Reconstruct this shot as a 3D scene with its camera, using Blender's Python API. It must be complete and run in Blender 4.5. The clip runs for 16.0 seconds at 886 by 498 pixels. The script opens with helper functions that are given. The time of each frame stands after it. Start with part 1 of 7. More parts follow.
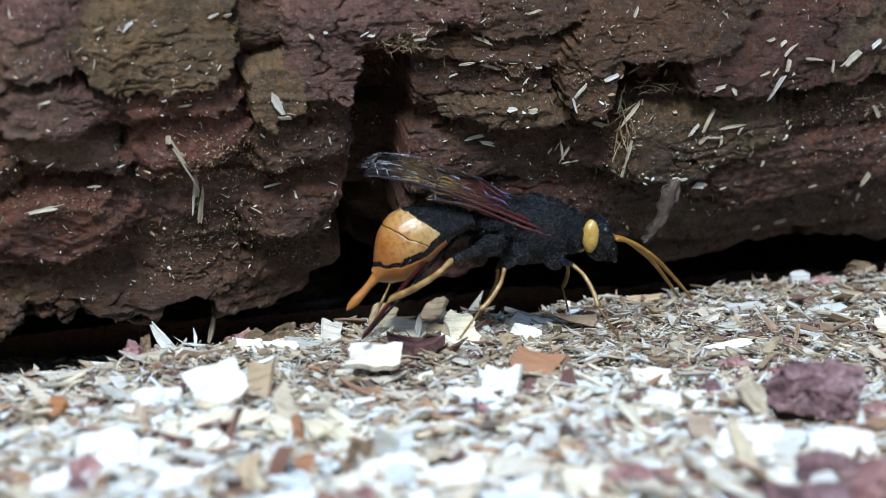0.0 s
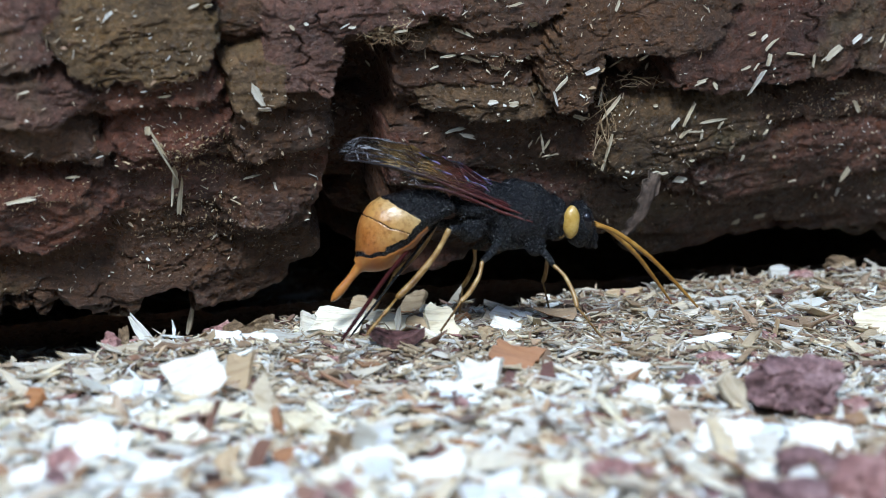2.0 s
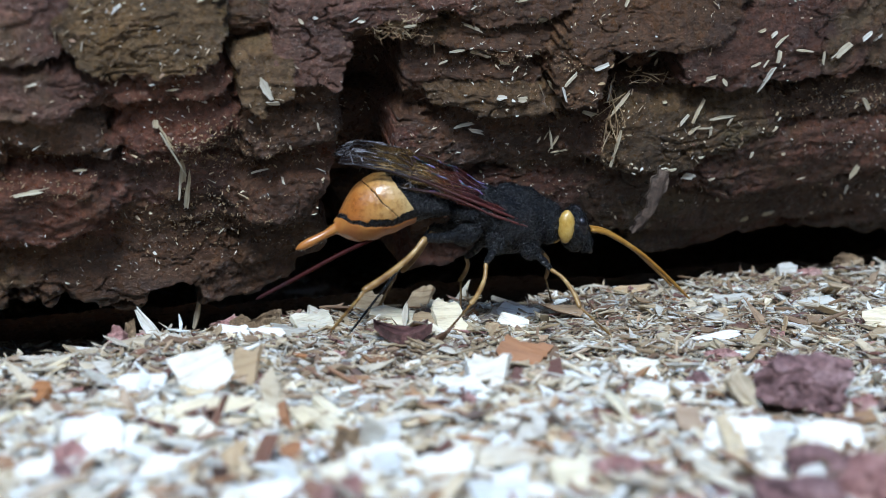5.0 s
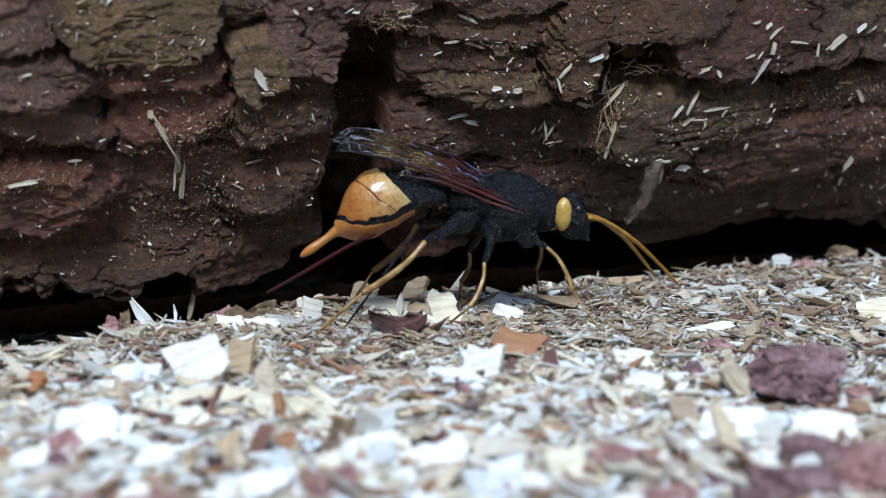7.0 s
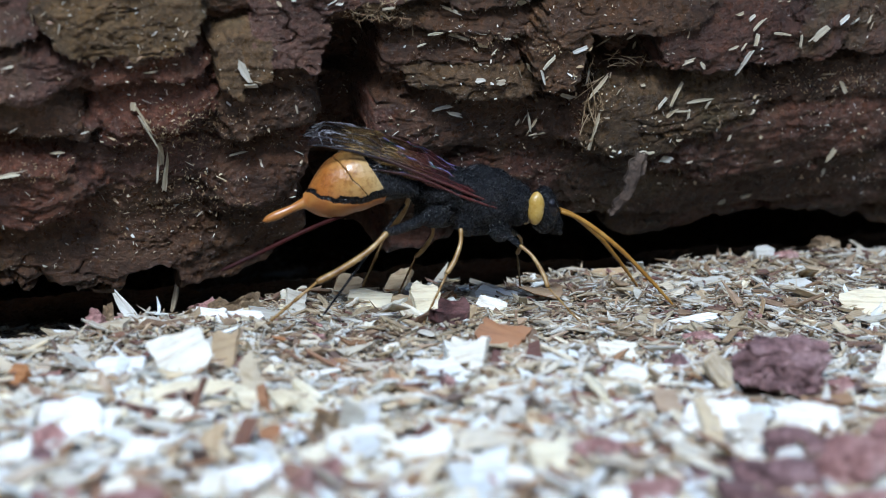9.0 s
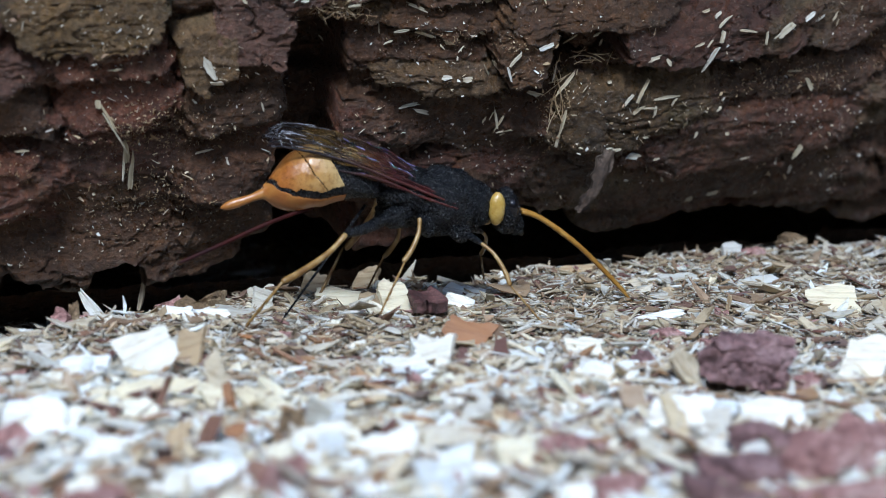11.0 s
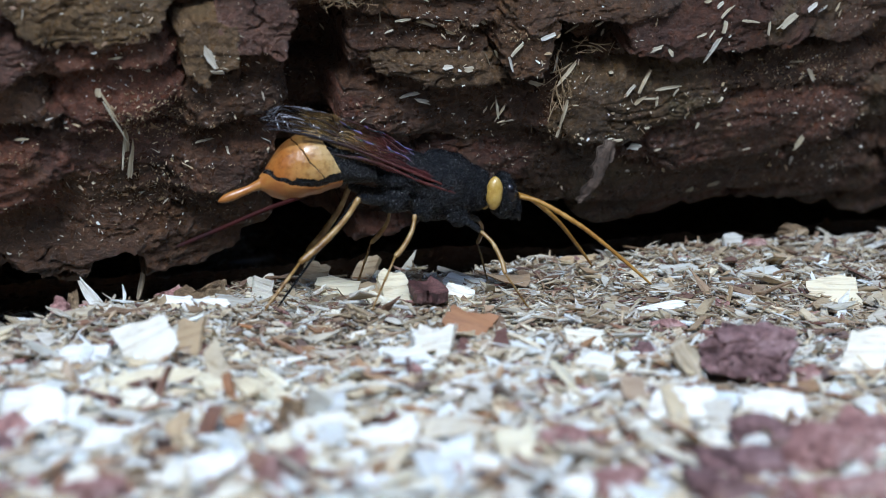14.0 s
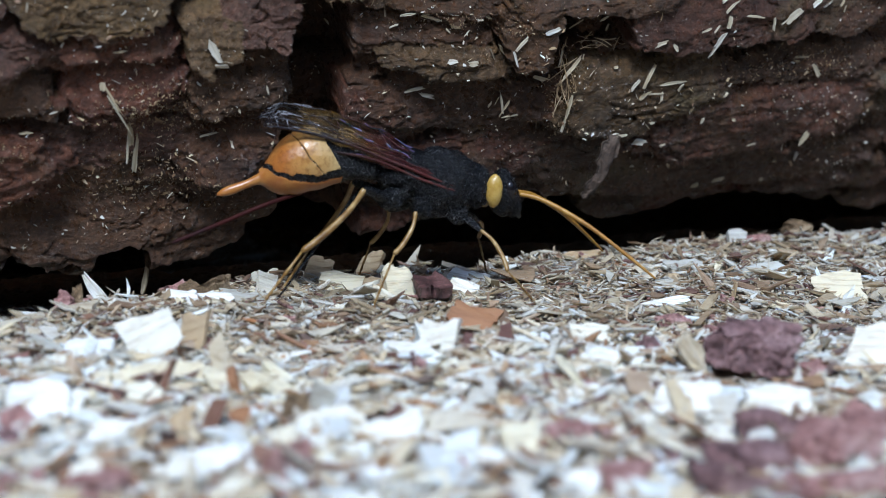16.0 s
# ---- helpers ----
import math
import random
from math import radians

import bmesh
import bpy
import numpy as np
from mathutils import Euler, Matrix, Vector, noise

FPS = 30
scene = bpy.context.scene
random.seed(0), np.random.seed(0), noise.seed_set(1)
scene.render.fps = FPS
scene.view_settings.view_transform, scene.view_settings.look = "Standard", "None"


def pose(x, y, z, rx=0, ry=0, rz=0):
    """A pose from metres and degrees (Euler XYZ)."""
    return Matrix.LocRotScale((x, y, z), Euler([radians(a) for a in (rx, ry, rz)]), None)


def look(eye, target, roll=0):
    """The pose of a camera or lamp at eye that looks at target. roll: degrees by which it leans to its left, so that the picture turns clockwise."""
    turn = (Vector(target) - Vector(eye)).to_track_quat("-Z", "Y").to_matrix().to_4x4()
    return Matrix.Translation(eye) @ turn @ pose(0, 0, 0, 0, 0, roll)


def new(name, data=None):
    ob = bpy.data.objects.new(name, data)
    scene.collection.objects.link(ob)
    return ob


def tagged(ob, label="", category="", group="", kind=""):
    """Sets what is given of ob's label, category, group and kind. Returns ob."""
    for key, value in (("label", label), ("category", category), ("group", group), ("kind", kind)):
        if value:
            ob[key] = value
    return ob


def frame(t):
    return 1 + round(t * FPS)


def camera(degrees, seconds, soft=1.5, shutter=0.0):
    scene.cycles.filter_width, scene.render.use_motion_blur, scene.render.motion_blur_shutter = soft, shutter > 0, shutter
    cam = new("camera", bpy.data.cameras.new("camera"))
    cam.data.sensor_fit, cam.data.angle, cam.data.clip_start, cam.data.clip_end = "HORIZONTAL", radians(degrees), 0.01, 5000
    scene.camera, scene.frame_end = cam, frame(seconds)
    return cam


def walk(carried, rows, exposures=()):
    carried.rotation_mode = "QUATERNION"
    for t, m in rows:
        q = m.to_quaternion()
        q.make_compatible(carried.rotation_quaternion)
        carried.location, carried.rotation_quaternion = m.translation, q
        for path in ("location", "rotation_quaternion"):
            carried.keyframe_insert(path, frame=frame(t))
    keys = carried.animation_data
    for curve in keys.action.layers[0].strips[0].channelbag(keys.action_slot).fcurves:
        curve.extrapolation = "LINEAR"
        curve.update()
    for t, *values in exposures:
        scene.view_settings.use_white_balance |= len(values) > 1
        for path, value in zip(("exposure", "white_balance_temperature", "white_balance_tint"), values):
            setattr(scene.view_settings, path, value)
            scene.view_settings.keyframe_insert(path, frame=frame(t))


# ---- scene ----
cam = camera(30.0, 16.0, soft=0.7)
cam.data.dof.use_dof, cam.data.dof.focus_distance, cam.data.dof.aperture_fstop = True, 0.218, 21.5
EYE = (0.0, 0.0, 54.0)
# seconds, three turns in degrees, and the sway of the eye in millimetres
TURNS = [
    (0.0, 78.668, 0.865, 0.691, 0.92, -1.08, 0.46),
    (0.5, 78.661, 0.838, 0.359, 1.43, -0.94, 0.28),
    (1.0, 78.610, 0.652, -0.009, 1.02, -0.96, 0.27),
    (1.5, 78.455, 0.572, -0.057, 1.18, -0.79, 0.48),
    (2.0, 78.373, 0.430, -0.002, 0.65, -0.61, 0.51),
    (2.5, 78.331, 0.438, -0.015, 0.71, -0.69, 0.45),
    (3.0, 78.321, 0.444, 0.074, 0.92, -0.95, 0.26),
    (3.5, 78.287, 0.846, -0.378, 1.81, -1.45, 0.38),
    (4.0, 78.379, 0.225, 0.352, 0.31, -0.02, 0.31),
    (6.5, 78.031, -0.001, -0.032, 0.03, -0.09, 0.17),
    (7.0, 78.048, 0.013, -0.012, -0.03, -0.29, -0.11),
    (7.5, 77.950, -0.026, -0.041, -0.00, -0.00, -0.00),
    (8.0, 77.893, -0.104, -0.182, -0.47, 0.12, -0.18),
    (8.5, 77.897, -0.058, -0.178, -0.12, -0.21, -0.26),
    (9.0, 77.638, -0.055, -0.618, -0.20, -0.12, 0.35),
    (11.5, 77.627, -0.066, -1.588, 0.87, 0.06, -0.03),
    (12.0, 77.547, -0.136, -1.513, 1.07, 0.18, -0.01),
    (12.5, 77.515, -0.169, -1.452, 1.00, 0.16, -0.09),
    (13.0, 77.386, -0.294, -1.583, 0.42, 0.42, -0.02),
    (13.5, 77.405, -0.223, -1.479, 0.79, 0.44, -0.23),
    (14.0, 77.227, -0.273, -1.561, 0.40, 0.56, 0.12),
    (14.5, 77.306, -0.299, -1.495, 0.40, 0.38, -0.38),
    (15.0, 77.238, -0.384, -1.498, 0.02, 0.33, -0.25),
    (15.5, 77.212, -0.346, -1.380, 0.31, 0.38, -0.26),
    (16.0, 77.187, -0.352, -1.459, 0.14, 0.70, -0.45),
]
walk(cam, [(t, pose(*((e + d) * 0.001 for e, d in zip(EYE, sway)), rx, ry, rz)) for t, rx, ry, rz, *sway in TURNS], [(0.0, 1.06, 5410, 5), (3.0, 0.99, 5405, 5), (6.0, 0.90, 5400, 6), (16.0, 0.78, 5400, 7)])

# daylight under an open, overcast sky
SUN_HEIGHT, SUN_WAY = radians(53), radians(185)
world = bpy.data.worlds.new("world")
scene.world = world
world.use_nodes = True
sky = world.node_tree.nodes.new("ShaderNodeTexSky")
sky.sky_type, sky.sun_disc, sky.sun_elevation, sky.sun_rotation = "NISHITA", False, SUN_HEIGHT, SUN_WAY
background = world.node_tree.nodes["Background"]
background.inputs["Strength"].default_value = 0.085
world.node_tree.links.new(sky.outputs["Color"], background.inputs["Color"])
sun = new("sun", bpy.data.lights.new("sun", "SUN"))
sun.data.energy, sun.data.angle, sun.data.color = 2.4, radians(15), (1.0, 0.98, 0.96)
sun.matrix_world = look((0, 0, 5), (0.33, 3.75, 0))


# ---- materials ----
def node_material(name):
    m = bpy.data.materials.new(name)
    m.use_nodes = True
    t = m.node_tree
    return m, t, t.nodes["Principled BSDF"]


def add(t, kind, **values):
    n = t.nodes.new("ShaderNode" + kind)
    for key, value in values.items():
        if key in n.inputs:
            n.inputs[key].default_value = value
    return n


def ramp(t, source, stops, constant=False):
    n = t.nodes.new("ShaderNodeValToRGB")
    n.color_ramp.interpolation = "CONSTANT" if constant else "LINEAR"
    e = n.color_ramp.elements
    while len(e) < len(stops):
        e.new(0.5)
    for k, (at, c) in enumerate(stops):
        e[k].position, e[k].color = at, (*c, 1) if len(c) == 3 else c
    t.links.new(source, n.inputs[0])
    return n.outputs[0]


def mixed(t, a, b, fac, mode="MIX"):
    n = t.nodes.new("ShaderNodeMix")
    n.data_type, n.blend_type = "RGBA", mode
    for socket, value in ((n.inputs[0], fac), (n.inputs[6], a), (n.inputs[7], b)):
        if isinstance(value, (int, float)):
            socket.default_value = value
        elif isinstance(value, tuple):
            socket.default_value = (*value, 1)
        else:
            t.links.new(value, socket)
    return n.outputs[2]


def grain(t, scale, detail=6.0, rough=0.6, stretch=(1, 1, 1), where="Object"):
    c = add(t, "TexCoord")
    m = add(t, "Mapping")
    m.inputs["Scale"].default_value = stretch
    t.links.new(c.outputs[where], m.inputs["Vector"])
    n = add(t, "TexNoise", Scale=scale, Detail=detail, Roughness=rough)
    t.links.new(m.outputs[0], n.inputs["Vector"])
    return n.outputs["Fac"]


def bumped(t, p, height, strength, distance):
    b = add(t, "Bump", Strength=strength, Distance=distance)
    t.links.new(height, b.inputs["Height"])
    t.links.new(b.outputs[0], p.inputs["Normal"])


def bark_material(name, tones):
    m, t, p = node_material(name)
    info = add(t, "ObjectInfo")
    tone = ramp(t, info.outputs["Random"], [(0.0, tones[0]), (0.5, tones[1]), (1.0, tones[2])])
    stains = ramp(t, grain(t, 120, 5, 0.62), [(0.32, (0.45, 0.42, 0.40)), (0.50, (1, 1, 1)), (0.70, (1.35, 1.3, 1.28))])
    # paler towards one end of the log, darker towards the other
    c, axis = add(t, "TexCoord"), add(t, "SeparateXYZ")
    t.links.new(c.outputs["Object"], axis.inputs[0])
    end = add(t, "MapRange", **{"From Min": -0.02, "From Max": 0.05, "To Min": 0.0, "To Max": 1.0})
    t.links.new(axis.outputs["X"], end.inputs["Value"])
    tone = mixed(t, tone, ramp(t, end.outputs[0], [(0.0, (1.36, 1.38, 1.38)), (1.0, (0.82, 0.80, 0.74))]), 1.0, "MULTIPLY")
    col = mixed(t, tone, stains, 0.9, "MULTIPLY")
    moss = ramp(t, grain(t, 62, 4), [(0.56, (0, 0, 0)), (0.68, (1, 1, 1))])
    col = mixed(t, col, (0.085, 0.075, 0.030), mixed(t, (0, 0, 0), moss, 0.5))
    fine = grain(t, 1300, 8, 0.72)
    col = mixed(t, col, ramp(t, fine, [(0.3, (0.35, 0.30, 0.28)), (0.5, (0.95, 0.95, 0.95)), (0.72, (2.1, 1.9, 1.8))]), 0.85, "MULTIPLY")
    dust = ramp(t, grain(t, 2600, 2, 0.5), [(0.69, (0, 0, 0)), (0.72, (1, 1, 1))])
    col = mixed(t, col, (0.42, 0.36, 0.30), mixed(t, (0, 0, 0), dust, 0.35))
    t.links.new(col, p.inputs["Base Color"])
    t.links.new(ramp(t, grain(t, 700, 5), [(0.38, (0.16, 0.16, 0.16)), (0.60, (0.6, 0.6, 0.6))]), p.inputs["Roughness"])
    p.inputs["Specular IOR Level"].default_value = 0.34
    p.inputs["Coat Weight"].default_value = 0.55
    p.inputs["Coat Roughness"].default_value = 0.05
    layers = ramp(t, grain(t, 190, 7, 0.60, stretch=(0.45, 0.45, 1.5)), [(0.1 * k, (0.1 * k,) * 3) for k in range(2, 9)], True)
    low = add(t, "Bump", Strength=1.0, Distance=0.0007)
    t.links.new(layers, low.inputs["Height"])
    high = add(t, "Bump", Strength=1.0, Distance=0.0012)
    t.links.new(mixed(t, mixed(t, fine, grain(t, 3600, 4, 0.7), 0.35), grain(t, 420, 6, stretch=(0.6, 0.6, 1.6)), 0.25), high.inputs["Height"])
    t.links.new(low.outputs[0], high.inputs["Normal"])
    t.links.new(high.outputs[0], p.inputs["Normal"])
    t.links.new(high.outputs[0], p.inputs["Coat Normal"])
    return m


def wood_material(name, per_island, stops, rough=0.65):
    m, t, p = node_material(name)
    source = add(t, "NewGeometry").outputs["Random Per Island"] if per_island else add(t, "ObjectInfo").outputs["Random"]
    tone = ramp(t, source, stops)
    fibre = mixed(t, grain(t, 1300, 5, 0.65, stretch=(0.14, 1.6, 1.0)), grain(t, 420, 4, 0.6, stretch=(0.5, 1.2, 1.0)), 0.4)
    col = mixed(t, tone, ramp(t, fibre, [(0.34, (0.46, 0.36, 0.26)), (0.50, (1, 1, 1)), (0.72, (1.14, 1.14, 1.14))]), 0.85, "MULTIPLY")
    t.links.new(col, p.inputs["Base Color"])
    p.inputs["Roughness"].default_value = rough
    p.inputs["Subsurface Weight"].default_value = 0.25
    p.inputs["Subsurface Radius"].default_value = (1.0, 0.8, 0.55)
    p.inputs["Subsurface Scale"].default_value = 0.0012
    bumped(t, p, fibre, 0.9, 0.0004)
    return m


def horn_material(name, dark, mid, light, rough, scale=500, bump=0.25, coat=0.0, spec=0.5):
    m, t, p = node_material(name)
    n = grain(t, scale, 5)
    t.links.new(ramp(t, n, [(0.3, dark), (0.5, mid), (0.72, light)]), p.inputs["Base Color"])
    t.links.new(ramp(t, grain(t, scale * 3, 3), [(0.3, (rough * 0.8,) * 3), (0.7, (min(1, rough * 1.25),) * 3)]), p.inputs["Roughness"])
    p.inputs["Specular IOR Level"].default_value = spec
    p.inputs["Coat Weight"].default_value = coat
    p.inputs["Coat Roughness"].default_value = 0.25
    bumped(t, p, grain(t, scale * 4, 4), bump, 0.0001)
    return m


def abdomen_material(name, dark, mid, light, rough, scale=500, bump=0.25, coat=0.0):
    """Cream towards the thorax, orange towards the tail, with a fine mottle."""
    m, t, p = node_material(name)
    c = add(t, "TexCoord")
    parts = add(t, "SeparateXYZ")
    t.links.new(c.outputs["Object"], parts.inputs[0])
    way = add(t, "MapRange", **{"From Min": -0.0118, "From Max": -0.0042, "To Min": 0.0, "To Max": 1.0})
    t.links.new(parts.outputs["X"], way.inputs["Value"])
    n = grain(t, scale, 5)
    mottle = mixed(t, way.outputs[0], n, 0.45)
    col = ramp(t, mottle, [(0.24, dark), (0.46, mid), (0.72, light)])
    col = mixed(t, col, ramp(t, grain(t, scale * 7, 4), [(0.34, (0.5, 0.40, 0.30)), (0.52, (1, 1, 1))]), 0.75, "MULTIPLY")
    t.links.new(col, p.inputs["Base Color"])
    p.inputs["Roughness"].default_value = rough
    p.inputs["Coat Weight"].default_value = coat
    p.inputs["Coat Roughness"].default_value = 0.18
    bumped(t, p, grain(t, scale * 5, 5), bump, 0.00015)
    return m


PALE = [(0.0, (0.78, 0.82, 0.79)), (0.20, (0.74, 0.74, 0.66)), (0.34, (0.56, 0.46, 0.30)), (0.48, (0.70, 0.74, 0.73)), (0.64, (0.50, 0.45, 0.36)),
        (0.78, (0.34, 0.20, 0.10)), (0.88, (0.18, 0.09, 0.07)), (0.95, (0.09, 0.045, 0.04)), (1.0, (0.26, 0.22, 0.17))]
SKY_BLOCK = horn_material("dim_green_sky_block", (0.012, 0.016, 0.008), (0.025, 0.032, 0.014), (0.05, 0.055, 0.03), 0.9, 3.0)
def flake_material(name, dark, mid, light):
    m, t, p = node_material(name)
    fine = grain(t, 1300, 7, 0.75)
    col = ramp(t, grain(t, 330, 6, 0.65), [(0.32, dark), (0.5, mid), (0.68, light)])
    col = mixed(t, col, ramp(t, fine, [(0.3, (0.4, 0.36, 0.36)), (0.52, (1, 1, 1)), (0.72, (1.8, 1.7, 1.65))]), 0.8, "MULTIPLY")
    t.links.new(col, p.inputs["Base Color"])
    p.inputs["Roughness"].default_value = 0.55
    bumped(t, p, mixed(t, fine, grain(t, 420, 6, 0.65), 0.5), 1.0, 0.0011)
    return m


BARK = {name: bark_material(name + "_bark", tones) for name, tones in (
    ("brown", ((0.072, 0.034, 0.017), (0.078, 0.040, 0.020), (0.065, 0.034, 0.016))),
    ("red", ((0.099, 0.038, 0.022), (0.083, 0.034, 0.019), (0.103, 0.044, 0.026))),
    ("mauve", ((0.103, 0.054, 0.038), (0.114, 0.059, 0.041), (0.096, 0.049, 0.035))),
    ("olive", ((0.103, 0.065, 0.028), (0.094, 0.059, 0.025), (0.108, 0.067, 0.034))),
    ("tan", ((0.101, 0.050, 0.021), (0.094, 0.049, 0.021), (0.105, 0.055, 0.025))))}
CHIPS = wood_material("sawdust", True, PALE)
DUST = wood_material("wood_dust", True, [(0.0, (0.80, 0.79, 0.72)), (0.3, (0.68, 0.58, 0.39)), (0.55, (0.58, 0.47, 0.31)), (0.72, (0.44, 0.30, 0.18)), (0.82, (0.24, 0.13, 0.10)), (0.88, (0.62, 0.60, 0.52)), (1.0, (0.76, 0.77, 0.74))])
WHITE_WOOD = wood_material("fresh_white_wood", False, [(0.0, (0.80, 0.80, 0.75)), (0.5, (0.74, 0.70, 0.58)), (1.0, (0.80, 0.81, 0.78))])
# weathered tones, darkened further to paint the log's shade at its foot
WEATHERED_SHADED = wood_material("weathered_shaded_sawdust", True, [(0.0, (0.53, 0.50, 0.42)), (0.3, (0.40, 0.33, 0.21)), (0.55, (0.28, 0.20, 0.12)), (0.7, (0.20, 0.13, 0.08)), (0.82, (0.12, 0.06, 0.05)), (0.88, (0.42, 0.40, 0.33)), (1.0, (0.60, 0.60, 0.56))])
CREAM_WOOD = wood_material("cream_wood", False, [(0.0, (0.74, 0.69, 0.52)), (0.5, (0.68, 0.60, 0.42)), (1.0, (0.76, 0.73, 0.60))])
TAN_WOOD = wood_material("tan_wood", False, [(0.0, (0.50, 0.41, 0.27)), (0.5, (0.42, 0.31, 0.18)), (1.0, (0.56, 0.49, 0.36))])
ORANGE_WOOD = wood_material("orange_inner_bark", False, [(0.0, (0.36, 0.165, 0.060)), (1.0, (0.28, 0.135, 0.060))])
DARK_FLAKE = flake_material("purple_brown_bark_flake", (0.08, 0.042, 0.042), (0.25, 0.145, 0.142), (0.44, 0.30, 0.30))
MAROON_FLAKE = flake_material("maroon_bark_flake", (0.035, 0.014, 0.012), (0.10, 0.042, 0.038), (0.20, 0.10, 0.09))
RED_FLAKE = flake_material("reddish_bark_flake", (0.19, 0.085, 0.075), (0.42, 0.23, 0.205), (0.55, 0.40, 0.37))
BROWN_LUMP = flake_material("olive_brown_bark", (0.08, 0.05, 0.025), (0.22, 0.15, 0.08), (0.36, 0.28, 0.17))
GREY_WOOD = wood_material("pale_grey_wood", False, [(0.0, (0.50, 0.51, 0.47)), (0.5, (0.42, 0.41, 0.36)), (1.0, (0.58, 0.58, 0.55))])
PALE_SPLINTER = wood_material("pale_splinter", False, [(0.0, (0.56, 0.52, 0.40)), (0.5, (0.40, 0.33, 0.21)), (1.0, (0.66, 0.65, 0.58))])
STRIP = flake_material("grey_brown_strip", (0.03, 0.018, 0.011), (0.075, 0.050, 0.034), (0.16, 0.12, 0.09))
TUFT = wood_material("tan_bast", True, [(0.0, (0.30, 0.20, 0.10)), (0.5, (0.40, 0.30, 0.17)), (1.0, (0.22, 0.12, 0.06))])
BLACK = horn_material("black_cuticle", (0.0007, 0.0009, 0.0014), (0.0014, 0.0018, 0.0026), (0.004, 0.005, 0.007), 0.26, 1000, 3.5, spec=0.4)
GLINT_HAIR = horn_material("glint_grey_hair", (0.08, 0.085, 0.10), (0.20, 0.21, 0.24), (0.4, 0.41, 0.44), 0.25, spec=0.7)
HAIR = horn_material("black_hair", (0.0015, 0.0015, 0.002), (0.003, 0.003, 0.004), (0.004, 0.004, 0.006), 0.35, spec=0.05)
EYE_BLACK = horn_material("dark_eye", (0.006, 0.005, 0.006), (0.008, 0.007, 0.008), (0.012, 0.01, 0.012), 0.15, 300, 0.1)
YELLOW = horn_material("pale_yellow_horn", (0.34, 0.20, 0.032), (0.42, 0.275, 0.06), (0.46, 0.33, 0.10), 0.28, 700, 0.2, 0.4)
CREAM = abdomen_material("yellow_abdomen", (0.33, 0.115, 0.020), (0.42, 0.225, 0.060), (0.46, 0.35, 0.16), 0.30, 220, 0.9, 0.4)
ORANGE = horn_material("orange_abdomen", (0.25, 0.075, 0.014), (0.34, 0.13, 0.024), (0.39, 0.19, 0.045), 0.36, 320, 0.5, 0.3)
LEG = horn_material("amber_leg", (0.09, 0.038, 0.009), (0.23, 0.128, 0.032), (0.40, 0.28, 0.11), 0.34, 620, 0.8, 0.2)
ANTENNA = horn_material("amber_antenna", (0.20, 0.085, 0.010), (0.30, 0.150, 0.020), (0.40, 0.23, 0.05), 0.4, 500, 0.4)
SHEATH = horn_material("dark_red_sheath", (0.006, 0.002, 0.003), (0.035, 0.006, 0.005), (0.010, 0.007, 0.009), 0.6, 90, 0.3, spec=0.1)


def along_wing(t, stops):
    """Colour from the root of a wing (0) to its tip (1)."""
    c, x = add(t, "TexCoord"), add(t, "SeparateXYZ")
    t.links.new(c.outputs["Object"], x.inputs[0])
    way = add(t, "MapRange", **{"From Min": 0.0, "From Max": -0.024, "To Min": 0.0, "To Max": 1.0})
    t.links.new(x.outputs["X"], way.inputs["Value"])
    return ramp(t, way.outputs[0], stops)


def wing_material():
    m, t, p = node_material("amber_wing")
    col = along_wing(t, [(0.0, (0.070, 0.010, 0.006)), (0.32, (0.048, 0.011, 0.012)), (0.46, (0.060, 0.022, 0.012)), (0.60, (0.13, 0.075, 0.018)), (0.78, (0.095, 0.058, 0.016)), (0.88, (0.03, 0.018, 0.010)), (1.0, (0.016, 0.012, 0.014))])
    col = mixed(t, col, ramp(t, grain(t, 420, 5, stretch=(0.4, 1, 1)), [(0.36, (0.12, 0.10, 0.12)), (0.55, (1, 1, 1)), (0.7, (1.7, 1.5, 1.2))]), 0.9, "MULTIPLY")
    t.links.new(col, p.inputs["Base Color"])
    p.inputs["Roughness"].default_value = 0.13
    p.inputs["Alpha"].default_value = 0.55
    p.inputs["IOR"].default_value = 1.5
    p.inputs["Specular IOR Level"].default_value = 0.25
    bumped(t, p, mixed(t, grain(t, 1500, 5, 0.7, stretch=(0.22, 1, 1)), grain(t, 500, 4, 0.6, stretch=(0.5, 1, 1)), 0.5), 1.0, 0.0013)
    return m


def vein_material():
    m, t, p = node_material("dark_brown_vein")
    t.links.new(along_wing(t, [(0.0, (0.075, 0.013, 0.009)), (0.40, (0.045, 0.010, 0.008)), (0.55, (0.030, 0.009, 0.006)), (0.7, (0.012, 0.007, 0.008)), (1.0, (0.010, 0.009, 0.012))]), p.inputs["Base Color"])
    p.inputs["Roughness"].default_value = 0.28
    p.inputs["Specular IOR Level"].default_value = 0.4
    bumped(t, p, grain(t, 2500, 4), 0.8, 0.0003)
    return m


def sheen_material(name, tone, film):
    """A taut, shiny fold of wing; tone and a film in nanometres give the violet."""
    m, t, p = node_material(name)
    t.links.new(ramp(t, grain(t, 900, 4, stretch=(0.5, 1, 1)), [(0.40, tuple(0.06 * c for c in tone)), (0.56, tone)]), p.inputs["Base Color"])
    p.inputs["Roughness"].default_value = 0.10
    p.inputs["IOR"].default_value = 2.2
    if film:
        p.inputs["Thin Film Thickness"].default_value = film
        p.inputs["Thin Film IOR"].default_value = 1.8
    bumped(t, p, grain(t, 1800, 4), 0.8, 0.0003)
    return m


